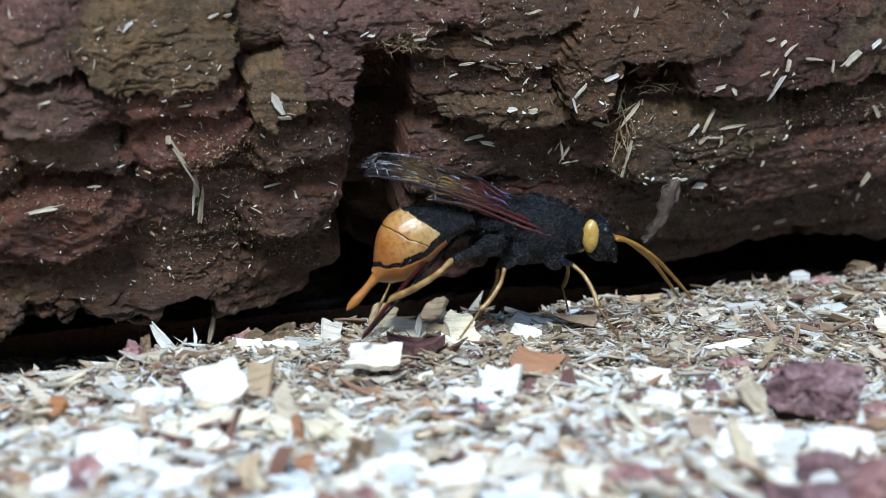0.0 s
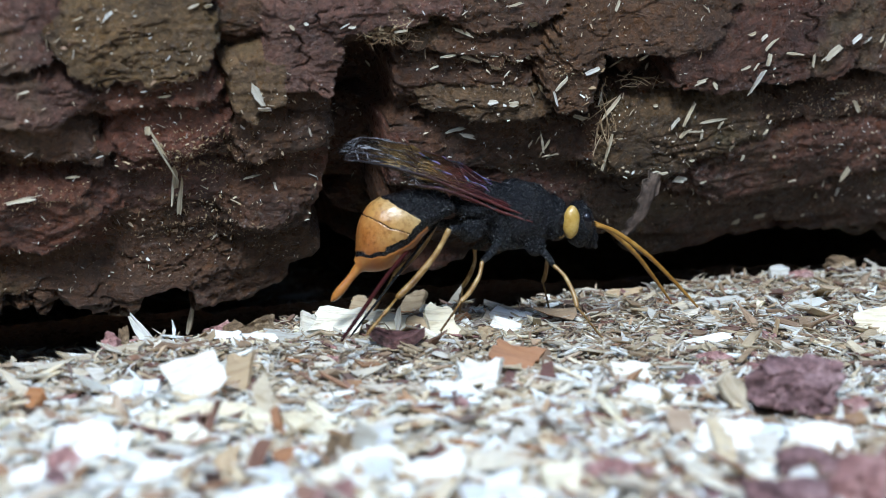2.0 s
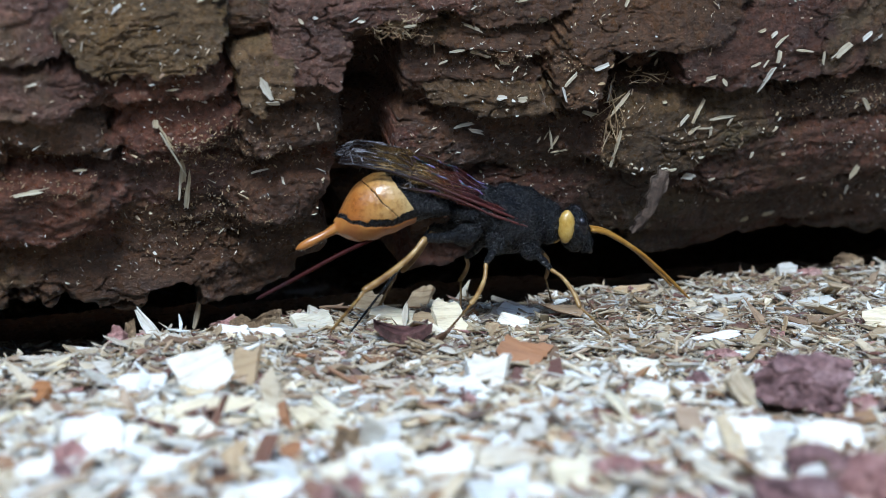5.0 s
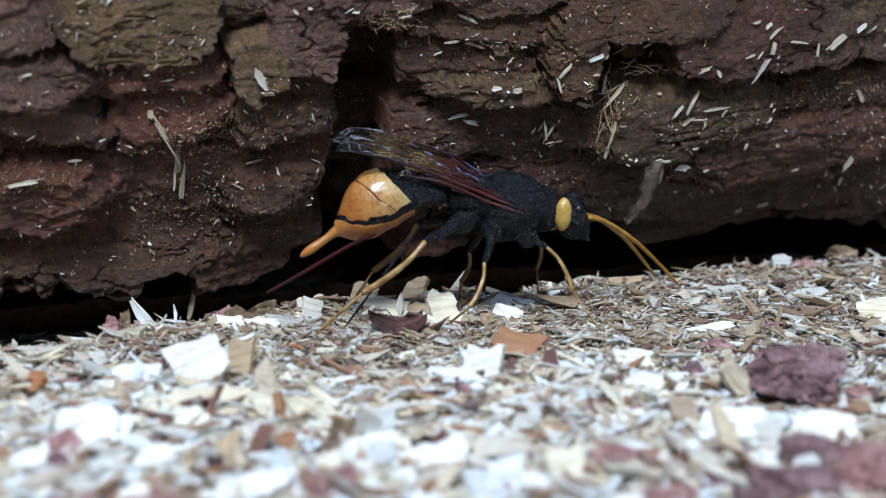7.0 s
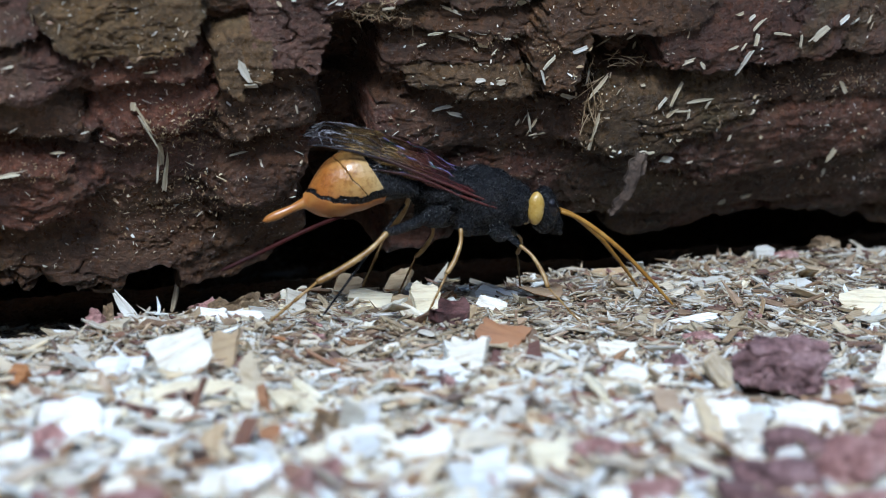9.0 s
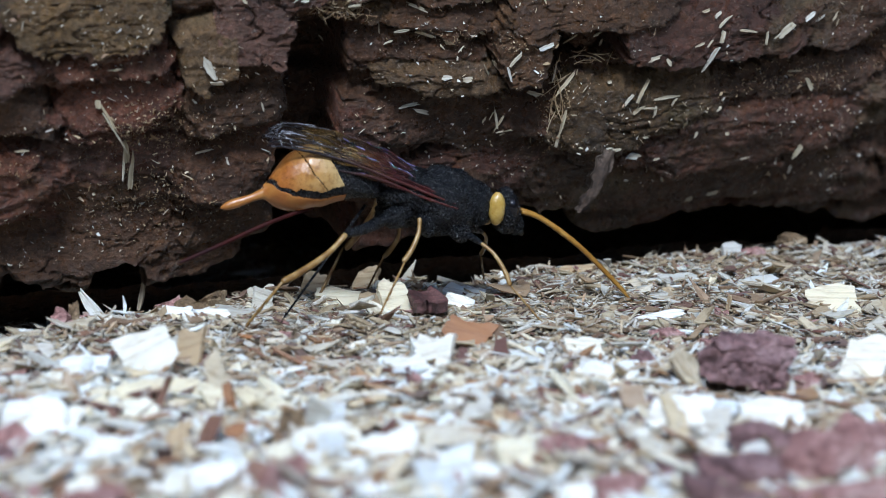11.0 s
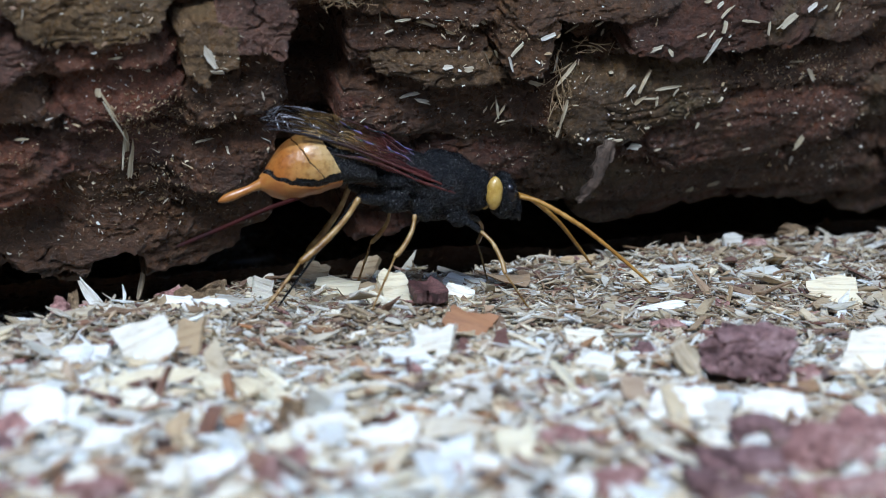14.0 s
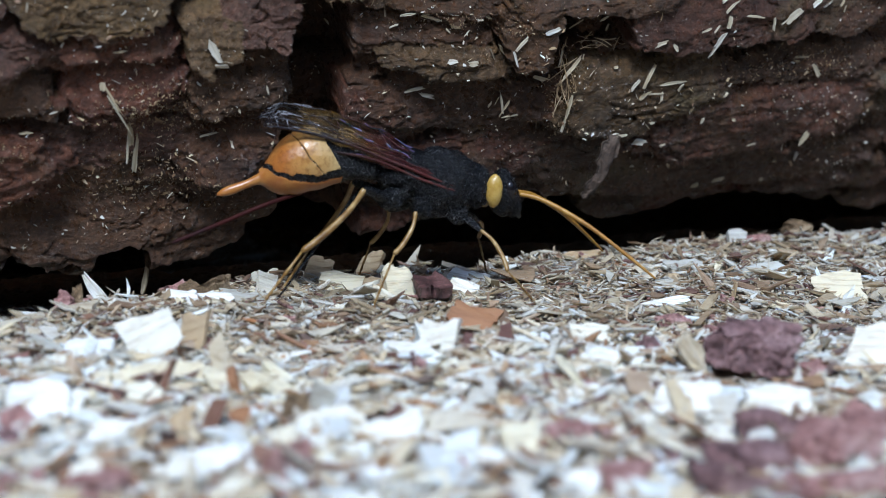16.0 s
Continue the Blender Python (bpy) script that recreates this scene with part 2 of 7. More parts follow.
WING, VEIN = wing_material(), vein_material()
# grey and violet streaks: the wing's glints put into base colour
GREY_GLINT = sheen_material("grey_glint", (0.42, 0.42, 0.46), 0)
GOLD_VEIN = sheen_material("gold_brown_fold", (0.30, 0.20, 0.075), 0)
VIOLET_GLINT = sheen_material("violet_glint", (0.20, 0.14, 0.34), 455.0)


def ground_material():
    m, t, p = node_material("fine_sawdust")
    col = ramp(t, grain(t, 700, 6, 0.7), [(0.3, (0.10, 0.07, 0.05)), (0.45, (0.30, 0.235, 0.16)), (0.6, (0.46, 0.40, 0.30)), (0.75, (0.6, 0.56, 0.47))])
    col = mixed(t, col, ramp(t, grain(t, 45, 3), [(0.35, (0.6, 0.55, 0.5)), (0.6, (1, 1, 1))]), 0.8, "MULTIPLY")
    t.links.new(col, p.inputs["Base Color"])
    p.inputs["Roughness"].default_value = 0.85
    bumped(t, p, grain(t, 1200, 6, 0.7), 1.0, 0.0006)
    return m


GROUND = ground_material()


# ---- mesh helpers ----
MM = 0.001


def mesh_from(name, verts, faces, smooth=True):
    """A mesh from an array of places and arrays of faces, each array of one corner count."""
    me = bpy.data.meshes.new(name)
    faces = [np.asarray(f) for f in faces if len(f)]
    loops = np.concatenate([f.ravel() for f in faces])
    sizes = np.concatenate([np.full(len(f), f.shape[1]) for f in faces])
    me.vertices.add(len(verts)), me.loops.add(len(loops)), me.polygons.add(len(sizes))
    me.vertices.foreach_set("co", np.asarray(verts, dtype=np.float32).ravel())
    me.loops.foreach_set("vertex_index", loops.astype(np.int32))
    me.polygons.foreach_set("loop_start", np.concatenate([[0], np.cumsum(sizes)[:-1]]).astype(np.int32))
    me.polygons.foreach_set("use_smooth", np.full(len(sizes), smooth))
    me.update(calc_edges=True)
    return me


def part(name, me, material, parent=None, label=""):
    ob = new(name, me)
    if not me.materials:
        me.materials.append(material)
    ob.parent = parent
    return tagged(ob, label)


def lattice(x, y, seed):
    """Random values at whole-number places."""
    h = (x.astype(np.int64) * 374761393 + y.astype(np.int64) * 668265263 + seed * 1442695041) & 0xFFFFFFFF
    h = ((h ^ (h >> 13)) * 1274126177) & 0xFFFFFFFF
    return ((h ^ (h >> 16)) & 0xFFFF) / 65535.0 * 2 - 1


def value_noise(x, y, seed):
    x, y = np.asarray(x, float), np.asarray(y, float)
    i, j = np.floor(x), np.floor(y)
    u, v = x - i, y - j
    u, v = u * u * u * (u * (u * 6 - 15) + 10), v * v * v * (v * (v * 6 - 15) + 10)
    a, b = lattice(i, j, seed), lattice(i + 1, j, seed)
    c, d = lattice(i, j + 1, seed), lattice(i + 1, j + 1, seed)
    return (a * (1 - u) + b * u) * (1 - v) + (c * (1 - u) + d * u) * v


def fbm(x, y, seed, octaves=4, gain=0.5):
    total, size = 0.0, 1.0
    for k in range(octaves):
        total = total + size * value_noise(x * 2 ** k + 17.3 * k, y * 2 ** k - 9.1 * k, seed + k)
        size *= gain
    return total


def steps(a, b, x):
    s = np.clip((x - a) / (b - a), 0, 1)
    return s * s * (3 - 2 * s)


# where the fallen log lies
LOG_TURN, LOG_RADIUS, LOG_HEIGHT = radians(18), 75.0, 50.0
ALONG = np.array([math.cos(LOG_TURN), math.sin(LOG_TURN), 0])
OUT = np.array([math.sin(LOG_TURN), -math.cos(LOG_TURN), 0])
AXIS = np.array([0, 212.0, LOG_HEIGHT]) - OUT * LOG_RADIUS


# ---- ground: one sheet, fine beside the log and coarse towards the horizon ----
def ground_height(x, y):
    """Millimetres, of places in millimetres."""
    near = np.exp(-((x / 150) ** 2 + ((y - 200) / 150) ** 2))
    front = (x - AXIS[0]) * OUT[0] + (y - AXIS[1]) * OUT[1] - LOG_RADIUS
    gap = steps(-10.5, -18.5, front - 13.0 * steps(-22, -46, x) + 2.2 * fbm(x / 9, y / 9, 15, 3)) * steps(-60, -40, front)
    return near * (1.0 * fbm(x / 14, y / 14, 5, 3) + 0.55 * fbm(x / 2.6, y / 2.6, 9, 3) - 8.0 * gap) - 0.4


def spread(fine_from, fine_to, step, far):
    inner = np.arange(fine_from, fine_to + step, step)
    out, d = [], step
    while not out or out[-1] < far:
        d *= 1.35
        out.append((out[-1] if out else 0) + d)
    out = np.array(out)
    return np.concatenate([fine_from - out[::-1], inner, inner[-1] + out])


def grid_faces(n, m):
    k = np.arange(n * m).reshape(n, m)
    return np.stack([k[:-1, :-1], k[1:, :-1], k[1:, 1:], k[:-1, 1:]], -1).reshape(-1, 4)


def build_ground():
    xs, ys = spread(-90, 100, 0.8, 60000), spread(110, 270, 0.8, 60000)
    gx, gy = np.meshgrid(xs, ys, indexing="ij")
    v = np.stack([gx, gy, ground_height(gx, gy)], -1).reshape(-1, 3) * MM
    tagged(part("ground", mesh_from("ground", v, [grid_faces(len(xs), len(ys))]), GROUND), "forest ground covered in pale trampled sawdust", "ground", kind="structure")


build_ground()


def build_sky_block():
    """Unseen ring added all round, coloured as dim woodland, to block the low sky."""
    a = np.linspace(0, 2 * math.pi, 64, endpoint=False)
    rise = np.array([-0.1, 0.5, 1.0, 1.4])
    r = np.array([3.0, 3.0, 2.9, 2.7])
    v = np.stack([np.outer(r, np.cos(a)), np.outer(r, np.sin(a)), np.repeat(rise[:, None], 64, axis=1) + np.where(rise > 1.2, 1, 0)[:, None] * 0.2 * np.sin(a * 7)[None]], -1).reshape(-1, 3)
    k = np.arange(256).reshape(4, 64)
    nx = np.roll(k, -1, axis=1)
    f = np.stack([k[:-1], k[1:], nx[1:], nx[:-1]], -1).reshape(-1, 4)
    tagged(part("sky_block", mesh_from("sky_block", v, [f]), SKY_BLOCK), "unseen dim green ring added to block the low sky", "woodland", kind="structure")


build_sky_block()

# ---- the fallen log ----
PLATES = []


def plate(u, v, a, b, turn=0.0, thick=2.0, base=0.0, power=2.6, tone="brown", rings=1, rag=0.6):
    """A plate of bark: its middle along and round the log, half length and half height, degrees, thickness, level, all in millimetres;
    how square it is, its tone, and how many layers its edge is worn into."""
    PLATES.append((u, v, a, b, radians(turn), thick, base, power, tone, rings, rag))


# thin layers everywhere, then the large plates
rng = np.random.default_rng(11)
for k in range(110):
    plate(rng.uniform(-90, 105), rng.uniform(-62, 14), rng.uniform(7, 18), rng.uniform(1.6, 4.2), rng.normal(1, 5), rng.uniform(0.7, 1.3), rng.uniform(-2.6, -1.0), 2.6, ("brown", "red", "brown", "mauve")[k % 4], 3, 0.7)
plate(-51.7, -9.2, 5.2, 5.2, -9, 1.6, 0.3, 2.6, "mauve", 1)
plate(-38.1, -10.2, 9.8, 6.0, 4, 2.2, 0.6, 2.4, "olive", 1)
plate(-36.9, -14.2, 5.5, 2.9, -2, 1.8, 1.0, 2.2, "mauve", 1)
plate(-50.9, -18.1, 6.5, 2.9, -5, 1.8, 0.1, 2.6, "mauve", 1)
plate(-34.6, -18.2, 7.5, 2.0, 2, 1.6, 0.1, 2.8, "red", 1)
plate(-23.5, -17.5, 4.6, 4.4, 20, 1.9, 0.7, 3.0, "olive", 1)
plate(-17.6, -12.6, 5.0, 6.8, 5, 1.8, 0.3, 2.6, "mauve", 1)
plate(-49.2, -24.3, 8.4, 3.2, -3, 1.2, -0.6, 2.6, "brown", 2)
plate(-34.3, -24.2, 8.5, 3.6, 7, 1.4, -0.5, 2.4, "red", 2)
plate(-19.9, -25.1, 7.8, 3.5, 1, 1.3, -0.8, 3.4, "brown", 2)
plate(-50.7, -34.7, 9.2, 5.1, 0, 2.3, -0.6, 1.9, "red", 2)
plate(-20.7, -35.8, 7.4, 5.6, -1, 3.0, -0.9, 2.8, "brown", 5)
plate(-34.3, -39.2, 7.7, 6.7, 10, 1.0, -1.9, 2.4, "brown", 3)
plate(-42.3, -45.0, 17.9, 3.3, -3, 1.2, -1.6, 3.0, "brown", 2)
plate(-50.4, -52.3, 8.6, 3.4, -1, 1.2, -2.6, 2.6, "brown", 2)
plate(-18.3, -44.9, 7.9, 4.3, -2, 0.8, -2.2, 2.6, "brown", 2)
plate(-7.3, -8.2, 8.9, 3.6, 7, 1.9, 0.3, 3.0, "mauve", 1)
plate(8.9, -8.3, 8.9, 3.5, 5, 1.5, 0.0, 2.6, "brown", 1)
plate(4.7, -14.0, 10.1, 2.2, 0, 1.3, -0.5, 3.0, "brown", 2)
plate(7.3, -18.1, 9.4, 1.6, -2, 1.0, -1.2, 2.8, "brown", 3)
plate(7.8, -22.1, 9.8, 2.9, -3, 1.9, -0.6, 2.3, "olive", 2)
plate(9.2, -29.3, 14.6, 4.3, -5, 0.9, -2.2, 2.6, "brown", 3)
plate(18.6, -16.2, 4.0, 5.4, -16, 2.2, 0.6, 3.2, "tan", 1)
plate(28.5, -10.1, 12.5, 5.1, 5, 2.2, 0.6, 2.6, "tan", 1)
plate(46.2, -14.3, 16.5, 6.1, 4, 2.2, 0.5, 2.8, "red", 1)
plate(66.5, -12.7, 7.8, 7.2, 4, 1.6, 0.0, 2.6, "brown", 1)
plate(28.6, -19.2, 2.6, 2.2, -2, 3.4, 1.0, 2.4, "red", 1)
plate(32.7, -28.3, 8.0, 6.1, 1, 1.6, -0.7, 2.8, "olive", 2)
plate(41.6, -26.7, 7.5, 4.2, 21, 1.5, -0.7, 2.6, "olive", 2)
plate(56.1, -32.9, 20.2, 5.9, 5, 1.6, -0.6, 2.2, "red", 2)
plate(63.4, -24.3, 11.9, 2.9, -0, 1.2, -1.0, 3.0, "brown", 5)
plate(53.6, -42.1, 28.6, 4.9, 1, 1.0, -2.2, 2.8, "brown", 2)
plate(30.1, -38.9, 8.9, 4.7, -2, 0.9, -2.4, 2.4, "brown", 2)
FLAKES = [(rng.uniform(-66, 84), rng.uniform(-52, 4), rng.uniform(1.0, 5.5), rng.uniform(0.35, 1.8), radians(rng.normal(2, 12)), rng.uniform(0.04, 0.15)) for k in range(1000)]
PITS = [(-8.8, -21.0, 4.0, 6.0, 7.0), (-9.3, -36.0, 4.9, 10.2, 7.0), (-7.5, -49.0, 6.5, 6.5, 8.0), (27.2, -18.6, 5.6, 3.6, 4.0), (-34.1, -53.0, 3.8, 5.4, 8.0), (-13.0, -53.0, 5.0, 6.5, 8.0)]


def bark_relief(u, v):
    """Height over the log's round, in millimetres, and the plate that each place belongs to (-1: the bed between them)."""
    wu = u + 0.9 * fbm(u / 7, v / 5, 21, 4) + 0.16 * fbm(u / 1.4, v / 1.0, 23, 3)
    wv = v + 0.5 * fbm(u / 8, v / 4, 31, 4) + 0.14 * fbm(u / 1.2, v / 0.9, 33, 3)
    rag_noise = fbm(u / 4.5, v / 2.6, 41, 5, 0.65)
    h = -1.9 + 0.4 * fbm(u / 5, v / 2, 51, 4)
    owner = np.full(u.shape, -1)
    for k, (cu, cv, a, b, turn, thick, base, power, tone, rings, rag) in enumerate(PLATES):
        near = (np.abs(u - cu) < a * 1.5 + 3) & (np.abs(v - cv) < (b + a * abs(math.sin(turn))) * 1.6 + 3)
        if not near.any():
            continue
        du, dv = wu[near] - cu, wv[near] - cv
        x, y = du * math.cos(turn) + dv * math.sin(turn), dv * math.cos(turn) - du * math.sin(turn)
        r = (np.abs(x / a) ** power + np.abs(y / b) ** power) ** (1 / power)
        # how far inside the rim, in millimetres, with chips broken out of it
        inside = (1 - r) * min(a, b) + rag * 1.1 * rag_noise[near]
        # the upper rim runs out thin, the lower one stands proud and breaks off
        slope = 0.08 + 0.9 * steps(0.1, 0.9, y / b)
        layers = sum(steps(0, slope, inside - 0.8 * j - 0.4 * rag_noise[near] * (j > 0)) for j in range(rings)) / rings
        top = 0.4 * base + 0.66 * thick * layers - 0.16 * thick * y / b + 0.16 * fbm(u[near] / 6 + k, v[near] / 4, 61, 2)
        old = h[near]
        win = (inside > 0) & (top > old)
        h[near] = np.where(win, top, old)
        owner[near] = np.where(win, k, owner[near])
    # thin flakes and fine cracks on the plates
    cover = steps(-1.8, -0.8, h)
    for cu, cv, a, b, turn, thick in FLAKES:
        near = (np.abs(u - cu) < a * 1.6 + 1) & (np.abs(v - cv) < (b + a * abs(math.sin(turn))) * 1.6 + 1)
        if near.any():
            du, dv = wu[near] - cu, wv[near] - cv
            x, y = du * math.cos(turn) + dv * math.sin(turn), dv * math.cos(turn) - du * math.sin(turn)
            f = 1 - np.hypot(x / a, y / b) + 0.45 * rag_noise[near]
            h[near] += thick * cover[near] * (0.7 * steps(0, 0.03, f) + 0.3 * steps(0.25, 0.29, f)) * (1 - 0.25 * y / b)
    crack = 1 - steps(0.0, 0.05, np.abs(fbm(u / 12, v / 3.0, 131, 3)))
    h = h - 0.6 * crack * steps(0.25, 0.5, fbm(u / 13, v / 8, 133, 2))
    for cu, cv, a, b, depth in PITS:
        r = (np.abs((wu - cu) / a) ** 3.2 + np.abs((wv - cv) / b) ** 3.2) ** (1 / 3.2)
        inside = steps(1.05, 0.86, r)
        h = h - (depth + 2) * inside
        owner = np.where((inside > 0.5) & (depth > 5), -1, owner)
    # towards one end the log has sagged outwards over the ground
    h = h + 3.5 * steps(-38, -54, v) * steps(-12, -30, u)
    # the underside draws back above the sawdust
    h = h - (9.0 + 4.0 * steps(-28, -6, u)) * steps(-48, -58, v + 4.0 * steps(-8, -26, u) + 3.0 * fbm(u / 13, v / 40, 71, 4) + 0.04 * (u - 10))
    h = h + 0.9 * fbm(u / 30, v / 22, 81, 2) + 0.06 * fbm(u / 0.9, v / 0.6, 91, 3) + 0.04 * fbm(u / 3.2, v / 1.4, 95, 2)
    return h, owner


def bark_place(u, v, h):
    """World places in millimetres; the relief leans downwards, so that plates hang over their lower edges."""
    angle = v / LOG_RADIUS
    r = LOG_RADIUS + h
    p = AXIS + u[..., None] * ALONG + (r * np.cos(angle))[..., None] * OUT
    p[..., 2] += r * np.sin(angle) - 0.5 * np.clip(h - 3.2, -6, 2)
    return p


def build_log():
    log = tagged(new("log"), "fallen pine log with flaky reddish-brown bark dusted with sawdust", "log")
    log.location = AXIS * MM
    us = np.concatenate([np.arange(-420, -66, 6.0), np.arange(-66, 84, 0.2), np.arange(84, 480, 6.0)])
    vs = np.concatenate([np.arange(-62, 6, 0.16), np.arange(6, 40, 2.0), np.linspace(40, 2 * math.pi * LOG_RADIUS - 62, 60)])
    uu, vv = np.meshgrid(us, vs, indexing="ij")
    h, owner = bark_relief(uu, vv)
    p = (bark_place(uu, vv, h).reshape(-1, 3) - AXIS) * MM
    f = grid_faces(len(us), len(vs))
    lab = owner.ravel()[f].max(axis=1)
    counts = {k: n for k, n in zip(*np.unique(lab, return_counts=True))}
    small = np.array([k for k, n in counts.items() if n < 900 or k < 0])
    lab = np.where(np.isin(lab, small), -1, lab)
    for k in np.unique(lab):
        mine = f[lab == k]
        used, inverse = np.unique(mine.ravel(), return_inverse=True)
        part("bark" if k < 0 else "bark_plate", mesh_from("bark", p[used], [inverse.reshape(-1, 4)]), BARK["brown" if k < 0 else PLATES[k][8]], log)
    # sawn ends close the round
    for k, name in ((0, "cut_end"), (len(us) - 1, "cut_end")):
        ring = p.reshape(len(us), len(vs), 3)[k]
        part(name, mesh_from("cut_end", np.vstack([ring, ring.mean(axis=0)]), [np.array([(i, (i + 1) % len(vs), len(vs)) for i in range(len(vs))])]), TAN_WOOD, log)
    return log


build_log()


# ---- chips, splinters and dust ----
def tube(points, radii, around=12, flat=1.0):
    """A closed tube along places in millimetres; flat squeezes it across y."""
    pts = np.asarray(points, float)
    n = len(pts)
    way = np.gradient(pts, axis=0)
    way /= np.linalg.norm(way, axis=1)[:, None]
    side = np.cross(way, np.array([0, 1.0, 0.0]))
    side /= np.linalg.norm(side, axis=1)[:, None]
    other = np.cross(side, way)
    a = np.linspace(0, 2 * math.pi, around, endpoint=False)
    ring = np.cos(a)[None, :, None] * side[:, None] + flat * np.sin(a)[None, :, None] * other[:, None]
    v = (pts[:, None] + ring * np.asarray(radii, float)[:, None, None]).reshape(-1, 3)
    k = np.arange(n * around).reshape(n, around)
    nx = np.roll(k, -1, axis=1)
    quads = np.stack([k[:-1], nx[:-1], nx[1:], k[1:]], -1).reshape(-1, 4)
    return v * MM, [quads, k[:1, ::-1], k[-1:]]


def curve_points(ends, n):
    """A smooth run of n places through a few."""
    e = np.asarray(ends, float)
    s = np.linspace(0, len(e) - 1, n)
    i = np.clip(s.astype(int), 0, len(e) - 2)
    f = (s - i)[:, None]
    g = lambda k: e[np.clip(k, 0, len(e) - 1)]
    p0, p1, p2, p3 = g(i - 1), e[i], e[i + 1], g(i + 2)
    return 0.5 * (2 * p1 + (p2 - p0) * f + (2 * p0 - 5 * p1 + 4 * p2 - p3) * f ** 2 + (3 * p1 - p0 - 3 * p2 + p3) * f ** 3)


def joined(*pieces):
    verts, faces, start = [], [], 0
    for v, f in pieces:
        verts.append(v)
        faces += [x + start for x in f]
        start += len(v)
    return np.concatenate(verts), faces


def chip_batch(rng, places, lengths, widths, thick, normals, lift, tilt):
    """Many small six-cornered chips, as one array of places and its faces. Millimetres."""
    n = len(places)
    xs = np.array([-0.5, 0.0, 0.5, 0.5, 0.0, -0.5])
    ys = np.array([-0.42, -0.5, -0.42, 0.42, 0.5, 0.42])
    x = (xs + rng.normal(0, 0.17, (n, 6))) * lengths[:, None]
    y = (ys + rng.normal(0, 0.2, (n, 6))) * widths[:, None]
    bend = rng.normal(0, 0.10, n)[:, None] * np.array([1, -1, 1, 1, -1, 1]) * lengths[:, None] * 0.4
    top = np.stack([x, y, bend + thick[:, None] / 2], -1)
    low = np.stack([x * 0.94, y * 0.94, bend - thick[:, None] / 2], -1)
    pts = np.concatenate([top, low], axis=1)
    # frames: normal, then a random turn round it and a random tilt
    z = normals + rng.normal(0, 1, (n, 3)) * tilt[:, None]
    z /= np.linalg.norm(z, axis=1)[:, None]
    a = rng.normal(0, 1, (n, 3))
    xax = a - (a * z).sum(1)[:, None] * z
    xax /= np.linalg.norm(xax, axis=1)[:, None]
    yax = np.cross(z, xax)
    pts = pts[..., :1] * xax[:, None] + pts[..., 1:2] * yax[:, None] + pts[..., 2:] * z[:, None]
    pts = pts + (places + normals * lift[:, None])[:, None]
    base = (np.arange(n) * 12)[:, None]
    hexes = np.concatenate([base + np.arange(6), base + np.arange(11, 5, -1)])
    quads = np.concatenate([base + np.array([i, i + 6, (i + 1) % 6 + 6, (i + 1) % 6]) for i in range(6)])
    return pts.reshape(-1, 3) * MM, [hexes, quads]


def fibre_batch(rng, places, lengths, thick, rise):
    """Many thin curved wood fibres, three-sided, as one array of places and its faces. Millimetres."""
    n, k = len(places), 5
    a = rng.uniform(0, 2 * math.pi, n)
    way = np.stack([np.cos(a), np.sin(a), rng.normal(0, 1, n) * rise], -1)
    way /= np.linalg.norm(way, axis=1)[:, None]
    side = np.cross(way, np.array([0, 0, 1.0]))
    side /= np.linalg.norm(side, axis=1)[:, None]
    up = np.cross(side, way)
    s = np.linspace(-0.5, 0.5, k)
    bow = (0.25 - s ** 2)[None] * lengths[:, None]
    mid = places[:, None] + way[:, None] * (s[None] * lengths[:, None])[..., None]
    mid = mid + side[:, None] * (bow * rng.normal(0, 0.5, n)[:, None])[..., None] + up[:, None] * (bow * rng.uniform(0, 0.5, n)[:, None])[..., None]
    r = thick[:, None] * np.array([0.35, 0.9, 1.0, 0.9, 0.35])[None]
    b = np.arange(3) * 2 * math.pi / 3
    ring = np.cos(b)[None, None, :, None] * side[:, None, None] * 1.5 + np.sin(b)[None, None, :, None] * up[:, None, None]
    v = (mid[:, :, None] + ring * r[..., None, None]).reshape(-1, 3)
    g = np.arange(n * k * 3).reshape(n, k, 3)
    nx = np.roll(g, -1, axis=2)
    return v * MM, [np.stack([g[:, :-1], nx[:, :-1], nx[:, 1:], g[:, 1:]], -1).reshape(-1, 4)]


